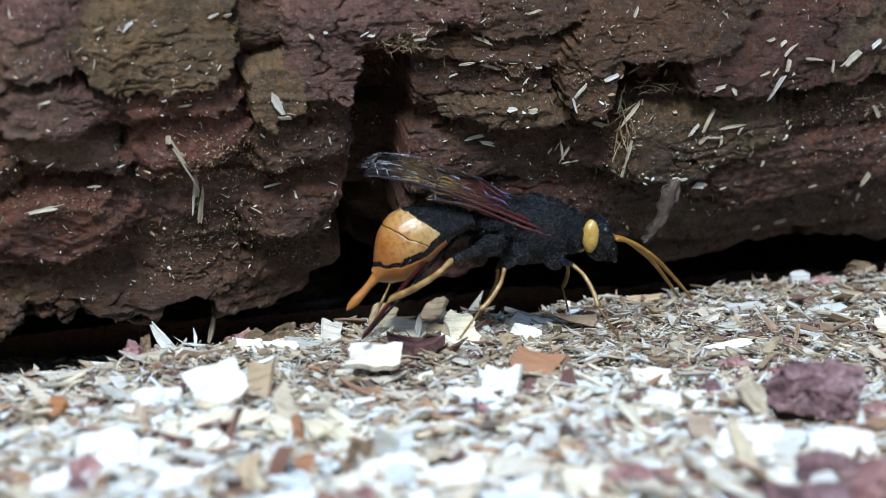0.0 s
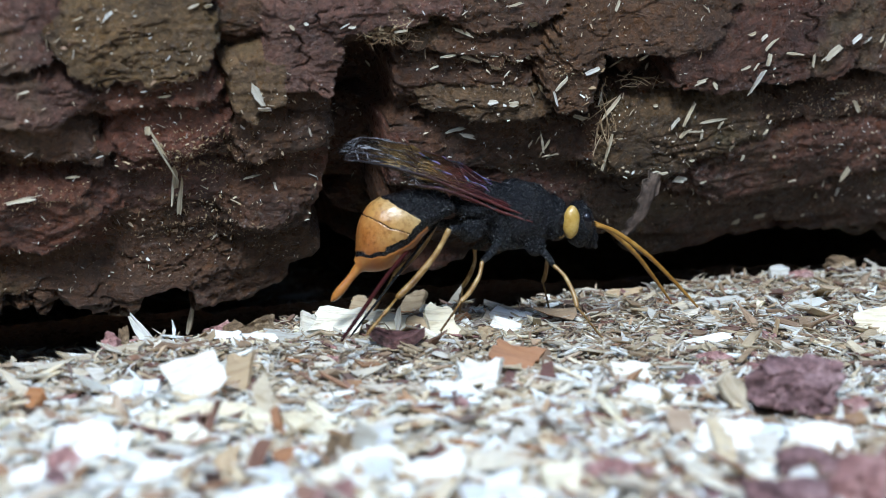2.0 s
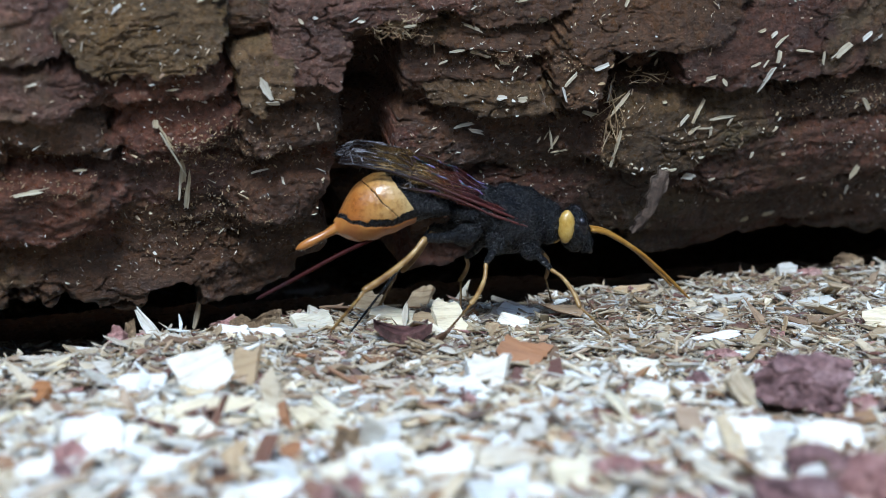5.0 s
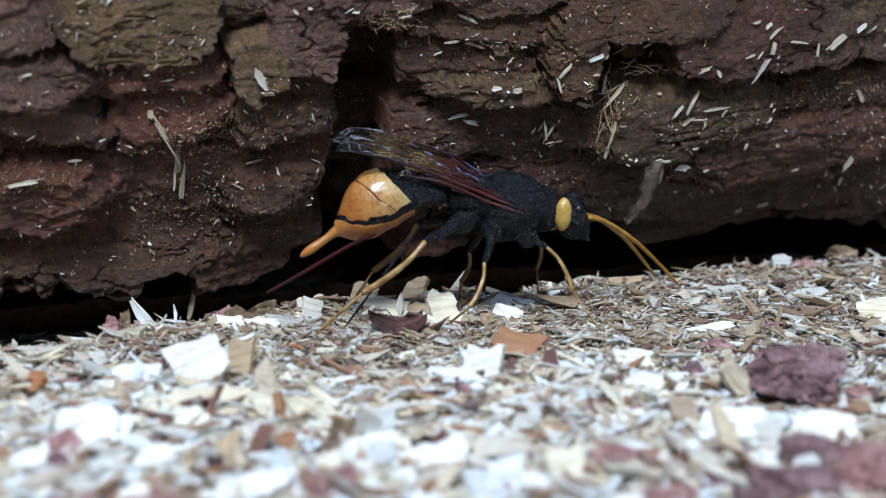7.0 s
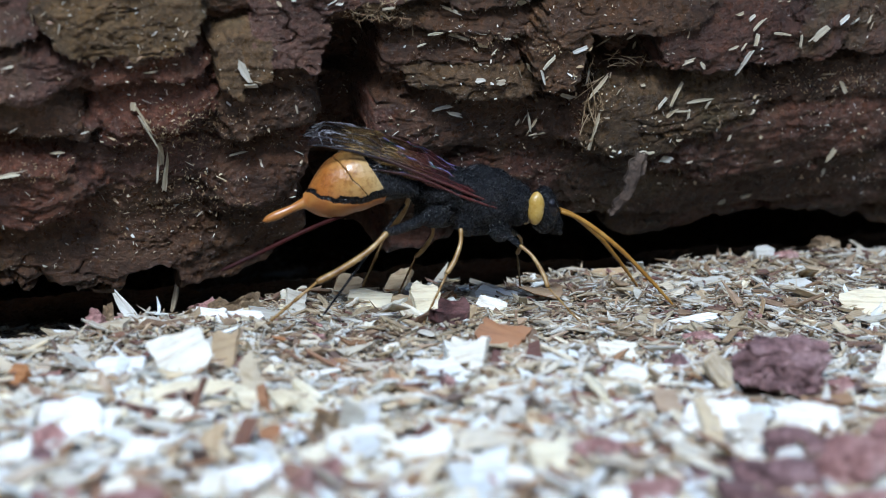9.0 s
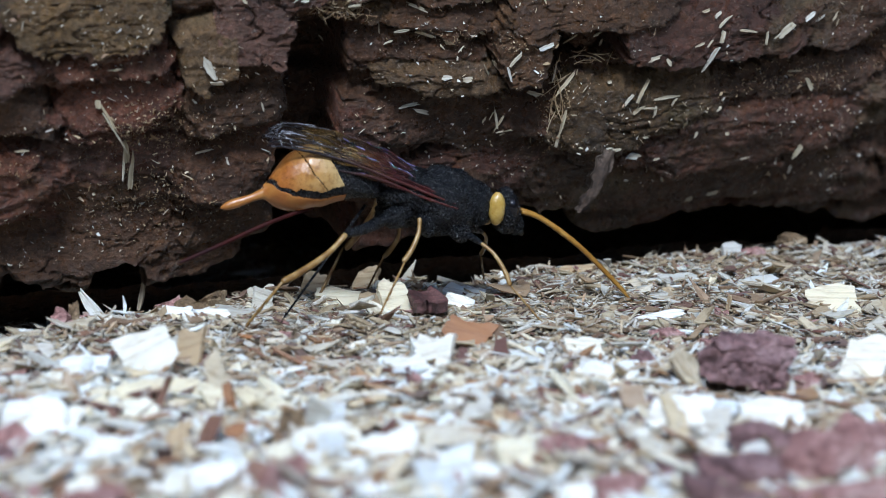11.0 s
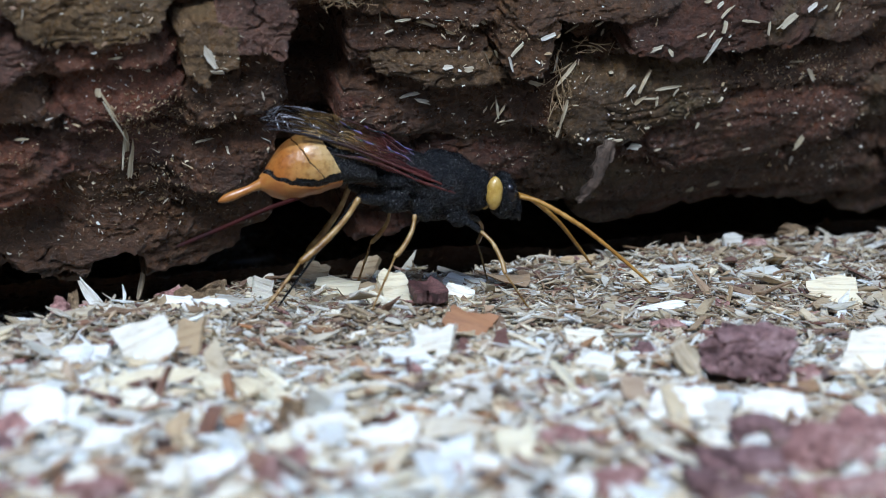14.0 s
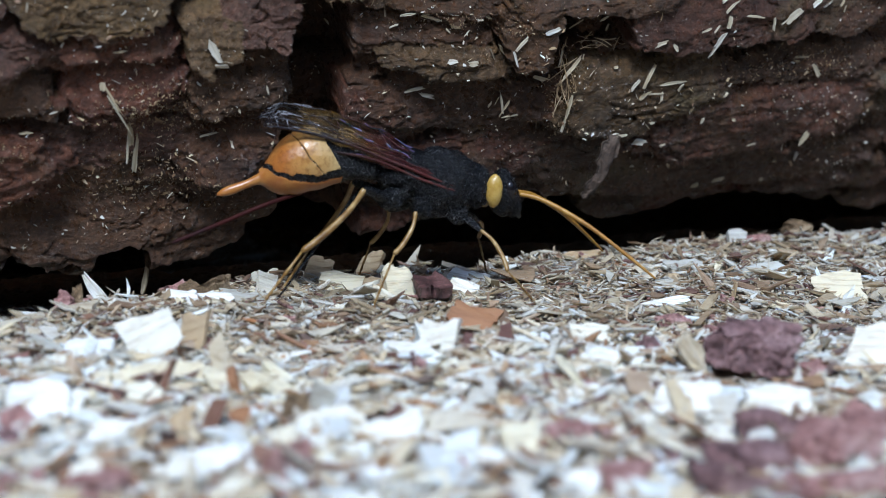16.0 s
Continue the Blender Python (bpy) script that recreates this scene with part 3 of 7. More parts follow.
def build_sawdust():
    rng = np.random.default_rng(3)
    up = np.array([0, 0, 1.0])
    for name, count, long, wide, spread_tilt, mat, label in (
            ("sawdust", 30000, (0.5, 2.6), (0.10, 0.42), 0.5, DUST, "fine pale fibres of sawdust on the ground"),
            ("wood_chips", 9000, (1.1, 4.6), (0.35, 1.5), 0.42, CHIPS, "scattered cream, tan and brown wood chips on the ground")):
        y = 128 + 132 * rng.random(count) ** 0.9
        x = rng.uniform(-1, 1, count) * (y * 0.30 + 8)
        size = np.exp(rng.normal(0, 0.35, count)) * np.interp(y, [140, 175, 190, 230], [1.15, 1.0, 0.78, 0.7])
        length = rng.uniform(*long, count) * size
        width = np.minimum(rng.uniform(*wide, count) * size, length * 0.8)
        thick = rng.uniform(0.08, 0.28, count)
        at = np.stack([x, y, ground_height(x, y)], -1)
        normals = np.tile(up, (count, 1))
        lift = rng.uniform(0.0, 1.0, count) + 0.1 * length
        lean = rng.uniform(0.1, 1, count) * spread_tilt
        # more weathered pieces towards the log; their colour also holds its shade
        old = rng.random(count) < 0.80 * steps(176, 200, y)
        # the large bark flake keeps its own patch of ground
        clear = np.hypot((x - 39.9) / 6.5, (y - 175.0) / 6.0) > 1
        at, length, width, thick, normals, lift, lean, old = (q[clear] for q in (at, length, width, thick, normals, lift, lean, old))
        for some, tone, words in ((~old, mat, label), (old, WEATHERED_SHADED, "weathered, shade-darkened grey-brown " + name.replace("_", " ") + " on the ground beside the log")):
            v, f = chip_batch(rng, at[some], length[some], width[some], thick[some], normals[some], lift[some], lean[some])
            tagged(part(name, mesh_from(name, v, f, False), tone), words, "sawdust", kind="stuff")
    count = 24000
    y = 130 + 116 * rng.random(count) ** 0.8
    x = rng.uniform(-1, 1, count) * (y * 0.30 + 8)
    keep = value_noise(x / 9, y / 9, 61) + 0.6 * value_noise(x / 3, y / 3, 62) + rng.uniform(-1, 1, count) > -0.35
    x, y, count = x[keep], y[keep], int(keep.sum())
    at = np.stack([x, y, ground_height(x, y) + rng.uniform(0.1, 1.3, count)], -1)
    # fibres too: wear and painted log shade, denser towards the log
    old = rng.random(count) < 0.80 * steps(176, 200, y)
    for some, tone, words in ((~old, DUST, "thin curled pale wood fibres lying on the sawdust"), (old, WEATHERED_SHADED, "thin weathered brown wood fibres beside the log, darkened as its shade")):
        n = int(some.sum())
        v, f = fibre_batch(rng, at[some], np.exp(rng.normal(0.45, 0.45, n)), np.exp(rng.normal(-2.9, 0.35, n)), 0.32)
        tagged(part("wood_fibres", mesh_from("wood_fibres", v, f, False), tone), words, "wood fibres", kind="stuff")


build_sawdust()


def shard(rng, length, width, thick, rag=0.12, teeth=10, curl=0.0, taper=0.0, wedge=0.0):
    """One wood chip with ragged ends across the grain and a little curl. Millimetres, lying flat, grain along x."""
    rag = min(rag, 0.9 / length)
    tooth = lambda: rag * (rng.uniform(-0.35, 0.25) + rng.choice([0, 0, 0, 0, 1, -1]) * rng.uniform(0.3, 1.2))
    across = lambda: np.sort(np.concatenate([rng.uniform(-0.44, 0.44, teeth - 2), [-rng.uniform(0.36, 0.49), rng.uniform(0.36, 0.49)]]))
    left = [(-0.5 + tooth(), q) for q in across()]
    right = [(0.5 + tooth(), -q) for q in across()]
    side_low = [(-0.5 + (i + 1) / 6, 0.5 + rng.uniform(-0.09, 0.06)) for i in range(5)]
    side_up = [(0.5 - (i + 1) / 6, -0.5 + rng.uniform(-0.06, 0.09)) for i in range(5)]
    ring = np.array(left + side_low + right + side_up)
    ring[:, 0] += rng.uniform(-0.4, 0.4) * ring[:, 1] * min(1, width / length)
    ring[:, 1] *= 1 - taper * np.clip(np.abs(2 * ring[:, 0] + rng.uniform(-0.4, 0.4)), 0, 1.1) ** 1.5 * 0.9
    ring[:, 1] *= 1 + wedge * ring[:, 0]
    ring[:, 1] += (0.06 + 0.1 * abs(wedge)) * np.sin(ring[:, 0] * 5 + rng.uniform(0, 6))
    n = len(ring)
    c = np.zeros((1, 2))
    flat = np.concatenate([ring, ring * np.array([0.9, 0.55]), c])
    z = curl * (2 * flat[:, 0]) ** 2 * length * 0.25 + 0.22 * thick * value_noise(flat[:, 1] * 7 + 50, flat[:, 0] + rng.uniform(0, 90), 3)
    top = np.column_stack([flat[:, 0] * length, flat[:, 1] * width, z + thick / 2])
    low = np.column_stack([flat[:, 0] * length * 0.97, flat[:, 1] * width * 0.97, z - thick / 2])
    v = np.concatenate([top, low]) * MM
    m = len(flat)
    k, nx = np.arange(n), (np.arange(n) + 1) % n
    quads = np.concatenate([np.stack([k, nx, nx + n, k + n], -1), np.stack([nx + m, k + m, k + n + m, nx + n + m], -1), np.stack([nx, k, k + m, nx + m], -1)])
    tris = np.concatenate([np.stack([k + n, nx + n, np.full(n, 2 * n)], -1), np.stack([nx + n + m, k + n + m, np.full(n, 2 * n + m)], -1)])
    return mesh_from("chip", v, [quads, tris], False)


def lump(rng, a, b, c, seed, rough=0.25):
    """A broken, angular flake of bark with flat faces and chipped edges, half sizes in millimetres."""
    bm = bmesh.new()
    for k in range(30 if a > 5 else 16):
        t, z = rng.uniform(0, 2 * math.pi), rng.choice([-0.9, -0.25, 0.35, 0.95]) + rng.normal(0, 0.12)
        r = rng.uniform(0.8, 1.3) * (1 - 0.25 * max(0, z))
        bm.verts.new(Vector((a * r * math.cos(t), b * r * math.sin(t), c * z)))
    made = bmesh.ops.convex_hull(bm, input=bm.verts[:])
    bmesh.ops.delete(bm, geom=list({g for g in made["geom_interior"] + made["geom_unused"] if isinstance(g, bmesh.types.BMVert) and g.is_valid}), context="VERTS")
    for cuts in ((3, 2) if max(a, b) > 3.0 else (2, 1)):
        bmesh.ops.subdivide_edges(bm, edges=bm.edges[:], cuts=cuts, use_grid_fill=True)
        bmesh.ops.triangulate(bm, faces=[f for f in bm.faces if len(f.verts) > 4])
    size = min(a, b)
    for vert in bm.verts:
        q = vert.co
        d = Vector((q.x / a, q.y / b, q.z / c))
        ledge = 0.05 * math.floor(3 * d.z + 1.5 * noise.noise(d * 1.6 + Vector((seed, 0, 0))))
        k = 1 + ledge * 0.5 + 0.5 * rough * noise.noise(d * 1.3 + Vector((seed, 3, 0))) + 0.16 * noise.fractal(d * 3.2 + Vector((0, seed, 0)), 0.7, 2.0, 4)
        vert.co = Vector((q.x * k, q.y * k, q.z * (1 + 0.35 * noise.noise(d * 2.1 + Vector((5, 0, seed)))) + 0.10 * size * noise.fractal(d * 4 + Vector((seed, 0, 9)), 0.7, 2.0, 3))) * MM
    me = bpy.data.meshes.new("lump")
    bm.to_mesh(me)
    bm.free()
    return me
WOODS = {"white": WHITE_WOOD, "cream": CREAM_WOOD, "grey": GREY_WOOD, "tan": TAN_WOOD, "orange": ORANGE_WOOD, "brown": BROWN_LUMP, "red": RED_FLAKE, "dark": DARK_FLAKE, "purple": DARK_FLAKE, "pale": WHITE_WOOD}
WORDS = {"white": "fresh white", "cream": "cream-coloured", "grey": "pale grey weathered", "tan": "tan fibrous", "orange": "orange-brown", "brown": "olive-brown", "red": "reddish-brown", "dark": "dark brown", "purple": "dark purple-brown", "pale": "small round white"}
CHIP_RNG = np.random.default_rng(17)


def settle(x, y):
    return float(ground_height(np.array([x]), np.array([y]))[0])


def loose_chip(x, y, wide, deep, tilt, turn, tone, spin=None, taper=0.0, wedge=0.0, curl=None):
    """A chip that leans back, its lower edge on the ground at (x, y); millimetres and degrees."""
    if not taper and not wedge:
        taper, wedge = CHIP_RNG.uniform(0.0, 0.1), CHIP_RNG.uniform(-0.4, 0.4)
    ob = part("wood_chip", shard(CHIP_RNG, wide, deep, CHIP_RNG.uniform(0.4, 0.95), 0.07, int(4 + 0.8 * deep), CHIP_RNG.uniform(-0.06, 0.1) if curl is None else curl, taper, wedge), WOODS[tone])
    up = 0.5 * deep * math.sin(radians(tilt))
    ob.matrix_world = pose(x * MM, (y + 0.5 * deep * math.cos(radians(tilt))) * MM, (settle(x, y) + up + 0.5) * MM, tilt, turn * (0.8 if tilt > 50 else 0.15), turn) @ pose(0, 0, 0, 0, 0, CHIP_RNG.normal(0, 10) if spin is None else spin)
    tagged(ob, WORDS[tone] + " wood chip with ragged ends lying in sawdust", "wood chip", "loose wood chips on the ground")


def loose_stick(x, y, length, wide, turn, rise, tone):
    """A splinter that lies along turn, or rises out of the sawdust by so many degrees."""
    ob = part("wood_splinter", shard(CHIP_RNG, length, wide, min(wide * 0.55, 1.2), 0.04, 4, CHIP_RNG.uniform(-0.03, 0.06), 0.6), WOODS[tone])
    if rise:
        way = 180 if turn < 0 else 0
        ob.matrix_world = pose(x * MM, y * MM, (max(settle(x, y), -2.0) + 0.42 * length * math.sin(radians(rise if rise > 60 else abs(turn)))) * MM, 70, -turn if rise > 60 else -turn, 8 * CHIP_RNG.normal())
    else:
        ob.matrix_world = pose(x * MM, y * MM, (settle(x, y) + 1.0) * MM, CHIP_RNG.normal(0, 12) + 20, -turn * 0.35, turn * 1.6)
    tagged(ob, WORDS[tone] + " wood splinter on the sawdust", "splinter", "loose wood splinters on the ground")


def loose_lump(x, y, wide, deep, high, turn, seed, tone):
    """A worn flake or crumb of bark resting on the ground."""
    ob = part("bark_flake" if tone != "pale" else "wood_crumb", lump(np.random.default_rng(seed), wide / 2, deep / 2, high / 2, seed * 1.7, 0.55), WOODS[tone])
    lean = -9 if wide > 9 and tone == "purple" else 0
    ob.matrix_world = pose(x * MM, (y + 0.4 * deep) * MM, (settle(x, y) + high * (0.52 if lean else 0.42)) * MM, lean, turn * 0.3, turn)
    tagged(ob, WORDS[tone] + " flake of bark resting on sawdust", "bark flake", "bark flakes on the ground")


loose_chip(-27.5, 177.5, 6.0, 5.1, 66, 4, "white")
loose_chip(-22.9, 180.1, 3.3, 4.9, 60, -25, "tan")
loose_chip(-27.0, 200.1, 3.2, 2.6, 40, -15, "white")
loose_stick(-39.0, 209.5, 6.4, 1.55, -55, 45, "white")
loose_stick(-34.3, 219.1, 4.6, 0.77, 78, 80, "tan")
loose_chip(-7.3, 210.0, 5.5, 4.7, 18, 12, "cream")
loose_stick(-13.3, 181.1, 7.4, 1.08, 10, 0, "white")
loose_chip(-17.1, 165.4, 1.7, 3.0, 60, 70, "orange")
loose_lump(-9.4, 158.4, 5.4, 4.1, 3.1, 10, 8, "brown")
loose_chip(-24.7, 167.0, 8.9, 4.1, 22, 4, "cream")
loose_chip(-29.8, 166.5, 4.4, 3.2, 30, -5, "cream")
loose_chip(-35.8, 157.1, 5.9, 4.8, 35, 10, "white")
loose_lump(-38.9, 164.3, 2.9, 2.3, 2.2, 0, 12, "red")
loose_lump(-10.4, 139.3, 5.8, 4.6, 3.5, -15, 13, "red")
loose_chip(-15.9, 140.3, 5.8, 3.6, 30, 0, "white")
loose_lump(-36.5, 148.0, 2.4, 1.9, 2.4, 0, 15, "dark")
loose_lump(-33.6, 137.1, 3.5, 2.8, 2.5, 0, 16, "red")
loose_chip(1.8, 175.1, 4.7, 3.8, 30, 25, "white")
loose_chip(4.8, 180.1, 4.7, 4.3, 58, -22, "white")
loose_chip(8.7, 188.3, 5.6, 4.2, 40, 6, "orange")
loose_lump(39.9, 174.6, 10.4, 7.0, 5.4, -12, 20, "purple")
loose_chip(38.3, 157.1, 6.8, 3.8, 40, 6, "white")
loose_chip(29.4, 157.8, 6.4, 4.5, 35, -4, "white")
loose_stick(15.6, 163.4, 12.0, 1.69, 14, 0, "white")
loose_chip(11.6, 148.6, 4.1, 3.4, 45, 30, "cream")
loose_chip(52.4, 173.2, 5.2, 6.2, 50, -20, "white")
loose_chip(57.5, 206.7, 6.6, 4.9, 34, -18, "cream")
loose_stick(32.7, 175.9, 5.8, 2.77, -55, 45, "tan")
loose_chip(48.5, 219.5, 10.1, 2.2, 20, 3, "grey")
loose_lump(33.5, 193.6, 4.8, 2.5, 1.9, 15, 29, "red")
loose_lump(29.4, 182.2, 4.0, 3.2, 3.1, 20, 30, "purple")
loose_stick(34.1, 204.8, 6.7, 1.39, 8, 0, "white")
loose_stick(43.5, 207.5, 3.1, 0.66, 84, 80, "tan")
loose_chip(23.8, 172.8, 5.2, 3.1, 22, 0, "white")
loose_stick(18.3, 142.6, 6.7, 1.74, -8, 0, "tan")
loose_chip(31.3, 151.9, 5.1, 3.0, 22, -10, "white")
loose_lump(46.5, 164.0, 1.2, 0.9, 1.1, 0, 36, "pale")
loose_lump(49.2, 159.9, 1.5, 1.2, 1.6, 0, 37, "pale")
loose_chip(8.5, 207.3, 4.1, 2.3, 35, -10, "white")
loose_stick(25.9, 236.8, 6.0, 1.10, 14, 0, "white")
loose_lump(32.6, 142.0, 10.9, 4.0, 3.1, 8, 40, "purple")
loose_lump(40.2, 141.5, 8.8, 6.0, 4.6, -10, 41, "red")
loose_lump(25.3, 145.1, 6.8, 3.0, 2.3, 4, 42, "purple")
loose_lump(39.4, 134.6, 9.9, 4.5, 3.4, 0, 43, "red")
loose_lump(46.0, 148.5, 9.0, 5.5, 4.2, 12, 81, "red")
loose_lump(36.0, 149.0, 8.0, 4.6, 3.6, -8, 82, "purple")
loose_lump(20.0, 138.0, 8.0, 5.0, 3.8, 5, 83, "red")
loose_lump(29.0, 136.5, 9.0, 5.0, 4.4, -14, 84, "purple")
loose_lump(-26.0, 134.5, 6.0, 4.0, 3.4, 14, 85, "red")
loose_chip(-2.9, 210.9, 4.2, 2.5, 30, -20, "tan")
loose_chip(0.0, 205.0, 4.3, 5.0, 45, 30, "cream")
loose_stick(-1.4, 203.1, 5.0, 2.15, -35, 45, "cream")
loose_chip(-34.4, 158.3, 6.2, 3.7, 30, -15, "white")
loose_chip(-6.1, 153.7, 6.1, 4.0, 30, 12, "white")
loose_chip(-0.5, 150.4, 6.5, 4.1, 32, -18, "white")
loose_chip(7.2, 141.2, 6.6, 3.6, 30, 0, "white")
loose_lump(-22.1, 141.1, 4.6, 3.0, 2.3, 12, 51, "brown")
loose_lump(-30.9, 147.6, 3.2, 2.5, 2.1, 0, 52, "red")
loose_chip(-34.4, 176.7, 5.6, 3.4, 25, -30, "white")
loose_stick(-38.2, 178.9, 6.3, 1.27, -35, 45, "grey")
loose_lump(-41.0, 197.8, 2.8, 2.2, 2.4, 0, 55, "red")
loose_lump(-40.1, 200.4, 2.1, 1.7, 3.1, 70, 56, "brown")
loose_lump(-23.6, 206.5, 4.4, 3.5, 3.6, 30, 57, "brown")
loose_chip(-19.2, 202.3, 6.4, 3.5, 20, 15, "grey")
loose_chip(-17.4, 210.9, 3.0, 3.8, 66, 30, "white")
loose_chip(22.4, 185.3, 4.6, 3.4, 25, -20, "cream")
loose_stick(22.7, 153.4, 6.1, 1.73, 25, 0, "white")
loose_chip(18.6, 167.0, 3.6, 4.9, 40, 80, "cream")
loose_lump(46.3, 174.5, 4.4, 2.8, 2.1, 0, 63, "red")
loose_stick(51.7, 201.9, 7.2, 1.21, -12, 0, "tan")
loose_chip(-11.1, 219.4, 3.4, 3.3, 55, 20, "tan")
loose_chip(-3.9, 224.1, 3.5, 3.6, 60, -25, "tan")
loose_stick(6.2, 208.0, 1.9, 2.93, 60, 45, "tan")
loose_chip(9.2, 216.5, 4.9, 2.9, 38, 4, "white")
loose_chip(-50.2, 196.0, 3.1, 2.9, 58, -12, "tan")
loose_lump(-26.3, 208.0, 4.4, 3.5, 2.9, 10, 70, "brown")
loose_lump(-28.9, 210.9, 5.2, 3.9, 3.0, 20, 71, "red")
loose_lump(-41.1, 198.9, 2.5, 2.0, 3.1, 60, 72, "red")
loose_chip(-23.9, 199.5, 7.0, 1.7, 40, -18, "white")
loose_chip(-26.5, 200.9, 6.4, 3.3, 25, -14, "white")
loose_stick(-43.8, 195.5, 6.2, 1.66, -20, 0, "grey")
loose_chip(39.5, 222.0, 4.7, 2.3, 20, 5, "grey")
loose_chip(49.7, 236.2, 3.3, 2.1, 40, 20, "grey")
loose_lump(60.2, 240.0, 5.9, 3.3, 2.5, 0, 78, "brown")
loose_lump(52.7, 236.5, 5.0, 3.0, 2.3, 15, 79, "red")
loose_chip(26.0, 227.2, 4.8, 2.0, 20, -5, "tan")


def scatter_chips():
    """Middle-sized chips over the open ground, larger towards the clearing."""
    r = np.random.default_rng(29)
    tones = ["white"] * 6 + ["cream"] * 8 + ["grey"] * 2 + ["tan"] * 3 + ["orange", "red", "red"]
    for k in range(330):
        y = 132 + 100 * r.random() ** 1.2
        x = r.uniform(-1, 1) * (y * 0.285 + 4)
        big = 1.25 if y < 175 else 0.55
        if 28 < x < 50 and 148 < y < 186:
            continue
        tone = tones[r.integers(len(tones))]
        if x > 8 and y < 168 and r.random() < 0.75:
            loose_lump(x, y, r.uniform(3, 9), r.uniform(2, 6), r.uniform(0.7, 1.8), r.uniform(-40, 40), 100 + k, "red" if r.random() < 0.5 else "purple")
        elif r.random() < 0.45:
            loose_stick(x, y, big * r.uniform(3.0, 8.0), big * r.uniform(0.4, 1.1), r.uniform(-28, 28), 0, tone)
        else:
            loose_chip(x, y, big * r.uniform(1.8, 5.0), big * r.uniform(1.0, 3.0), r.uniform(5, 50), r.uniform(-40, 40), tone, r.uniform(-80, 80), r.uniform(0, 0.5), r.uniform(-1.1, 1.1), r.normal(0.05, 0.16))


scatter_chips()


# ---- what lies on the bark ----
def on_bark(u, v):
    """Place and outward normal, from the relief about it."""
    d = 0.5
    us, vs = np.array([u, u + d, u - d, u, u]), np.array([v, v, v, v + d, v - d])
    p = bark_place(us, vs, bark_relief(us, vs)[0])
    n = np.cross(p[1] - p[2], p[3] - p[4])
    n = n / np.linalg.norm(n)
    n = n + 1.2 * OUT
    return p[0], n / np.linalg.norm(n)


def bark_splinter(u, v, length, wide, turn):
    """A splinter that leans on the bark along its whole length."""
    at, n = on_bark(u, v)
    x = ALONG * math.cos(radians(turn)) + np.array([0, 0, 1.0]) * math.sin(radians(turn))
    x = x - n * (x @ n)
    x /= np.linalg.norm(x)
    run = np.linspace(-0.45, 0.45, 5) * length
    us, vs = u + run * math.cos(radians(turn)), v + run * math.sin(radians(turn))
    touch = bark_place(us, vs, bark_relief(us, vs)[0])
    at = at + n * max(0.0, float(((touch - at - run[:, None] * x) @ n).max()) - 0.25)
    ob = part("wood_splinter", shard(CHIP_RNG, length * 0.8, wide * CHIP_RNG.uniform(0.4, 0.65), CHIP_RNG.uniform(0.12, 0.3), 0.2, 4, CHIP_RNG.uniform(-0.04, 0.14), CHIP_RNG.uniform(0.1, 0.6)), PALE_SPLINTER)
    m = Matrix(np.column_stack([x, np.cross(n, x), n]).tolist()).to_4x4()
    m.translation = Vector((at + n * 0.35) * MM)
    ob.matrix_world = m
    tagged(ob, "thin pale wood splinter stuck to the bark", "splinter", "splinters on the bark")


bark_splinter(-37.1, -23.8, 1.2, 1.91, 80)
bark_splinter(-35.8, -25.4, 4.9, 0.52, -62)
bark_splinter(-33.4, -31.7, 3.5, 1.75, -84)
bark_splinter(-32.8, -34.8, 5.9, 1.57, -92)
bark_splinter(-23.6, -18.6, 3.2, 1.77, -60)
bark_splinter(-22.7, -20.1, 2.1, 1.42, -10)
bark_splinter(-52.8, -31.2, 4.7, 1.35, 10)
bark_splinter(-46.3, -30.1, 2.1, 0.68, 0)
bark_splinter(-23.4, -32.1, 2.8, 0.44, 12)
bark_splinter(-31.3, -21.3, 0.6, 2.63, 60)
bark_splinter(-12.4, -15.8, 1.4, 1.26, 85)
bark_splinter(-1.1, -16.3, 1.6, 0.37, 88)
bark_splinter(1.5, -15.6, 2.2, 0.74, 8)
bark_splinter(3.3, -15.7, 1.3, 0.46, 80)
bark_splinter(5.8, -16.3, 3.0, 0.93, -5)
bark_splinter(8.3, -17.2, 1.8, 1.30, -10)
bark_splinter(11.4, -16.5, 2.2, 1.12, -30)
bark_splinter(13.4, -12.3, 1.8, 1.31, 20)
bark_splinter(10.7, -21.4, 1.6, 1.68, 0)
bark_splinter(16.7, -18.3, 3.0, 0.94, 45)
bark_splinter(16.1, -20.0, 2.6, 0.75, -70)
bark_splinter(14.6, -20.6, 3.0, 1.13, -35)
bark_splinter(25.2, -17.9, 3.8, 1.14, 60)
bark_splinter(23.9, -20.3, 2.7, 1.52, 65)
bark_splinter(25.6, -23.6, 4.6, 1.14, 48)
bark_splinter(25.6, -28.4, 4.6, 1.14, 75)
bark_splinter(24.9, -31.5, 3.0, 0.76, 80)
bark_splinter(26.3, -16.7, 1.5, 0.38, 30)
bark_splinter(30.6, -20.5, 1.8, 0.96, -80)
bark_splinter(31.5, -18.3, 1.2, 0.77, 10)
bark_splinter(21.0, -16.6, 2.6, 1.33, 20)
bark_splinter(37.1, -18.7, 2.0, 0.97, 20)
bark_splinter(39.2, -19.0, 1.4, 0.97, -60)
bark_splinter(46.0, -20.6, 4.9, 1.57, 65)
bark_splinter(46.1, -13.3, 1.3, 1.18, 40)
bark_splinter(47.1, -14.1, 2.8, 0.89, 42)
bark_splinter(50.8, -15.4, 2.7, 0.79, -5)
bark_splinter(53.9, -16.5, 2.2, 0.79, 90)
bark_splinter(56.7, -15.2, 3.5, 1.79, 40)
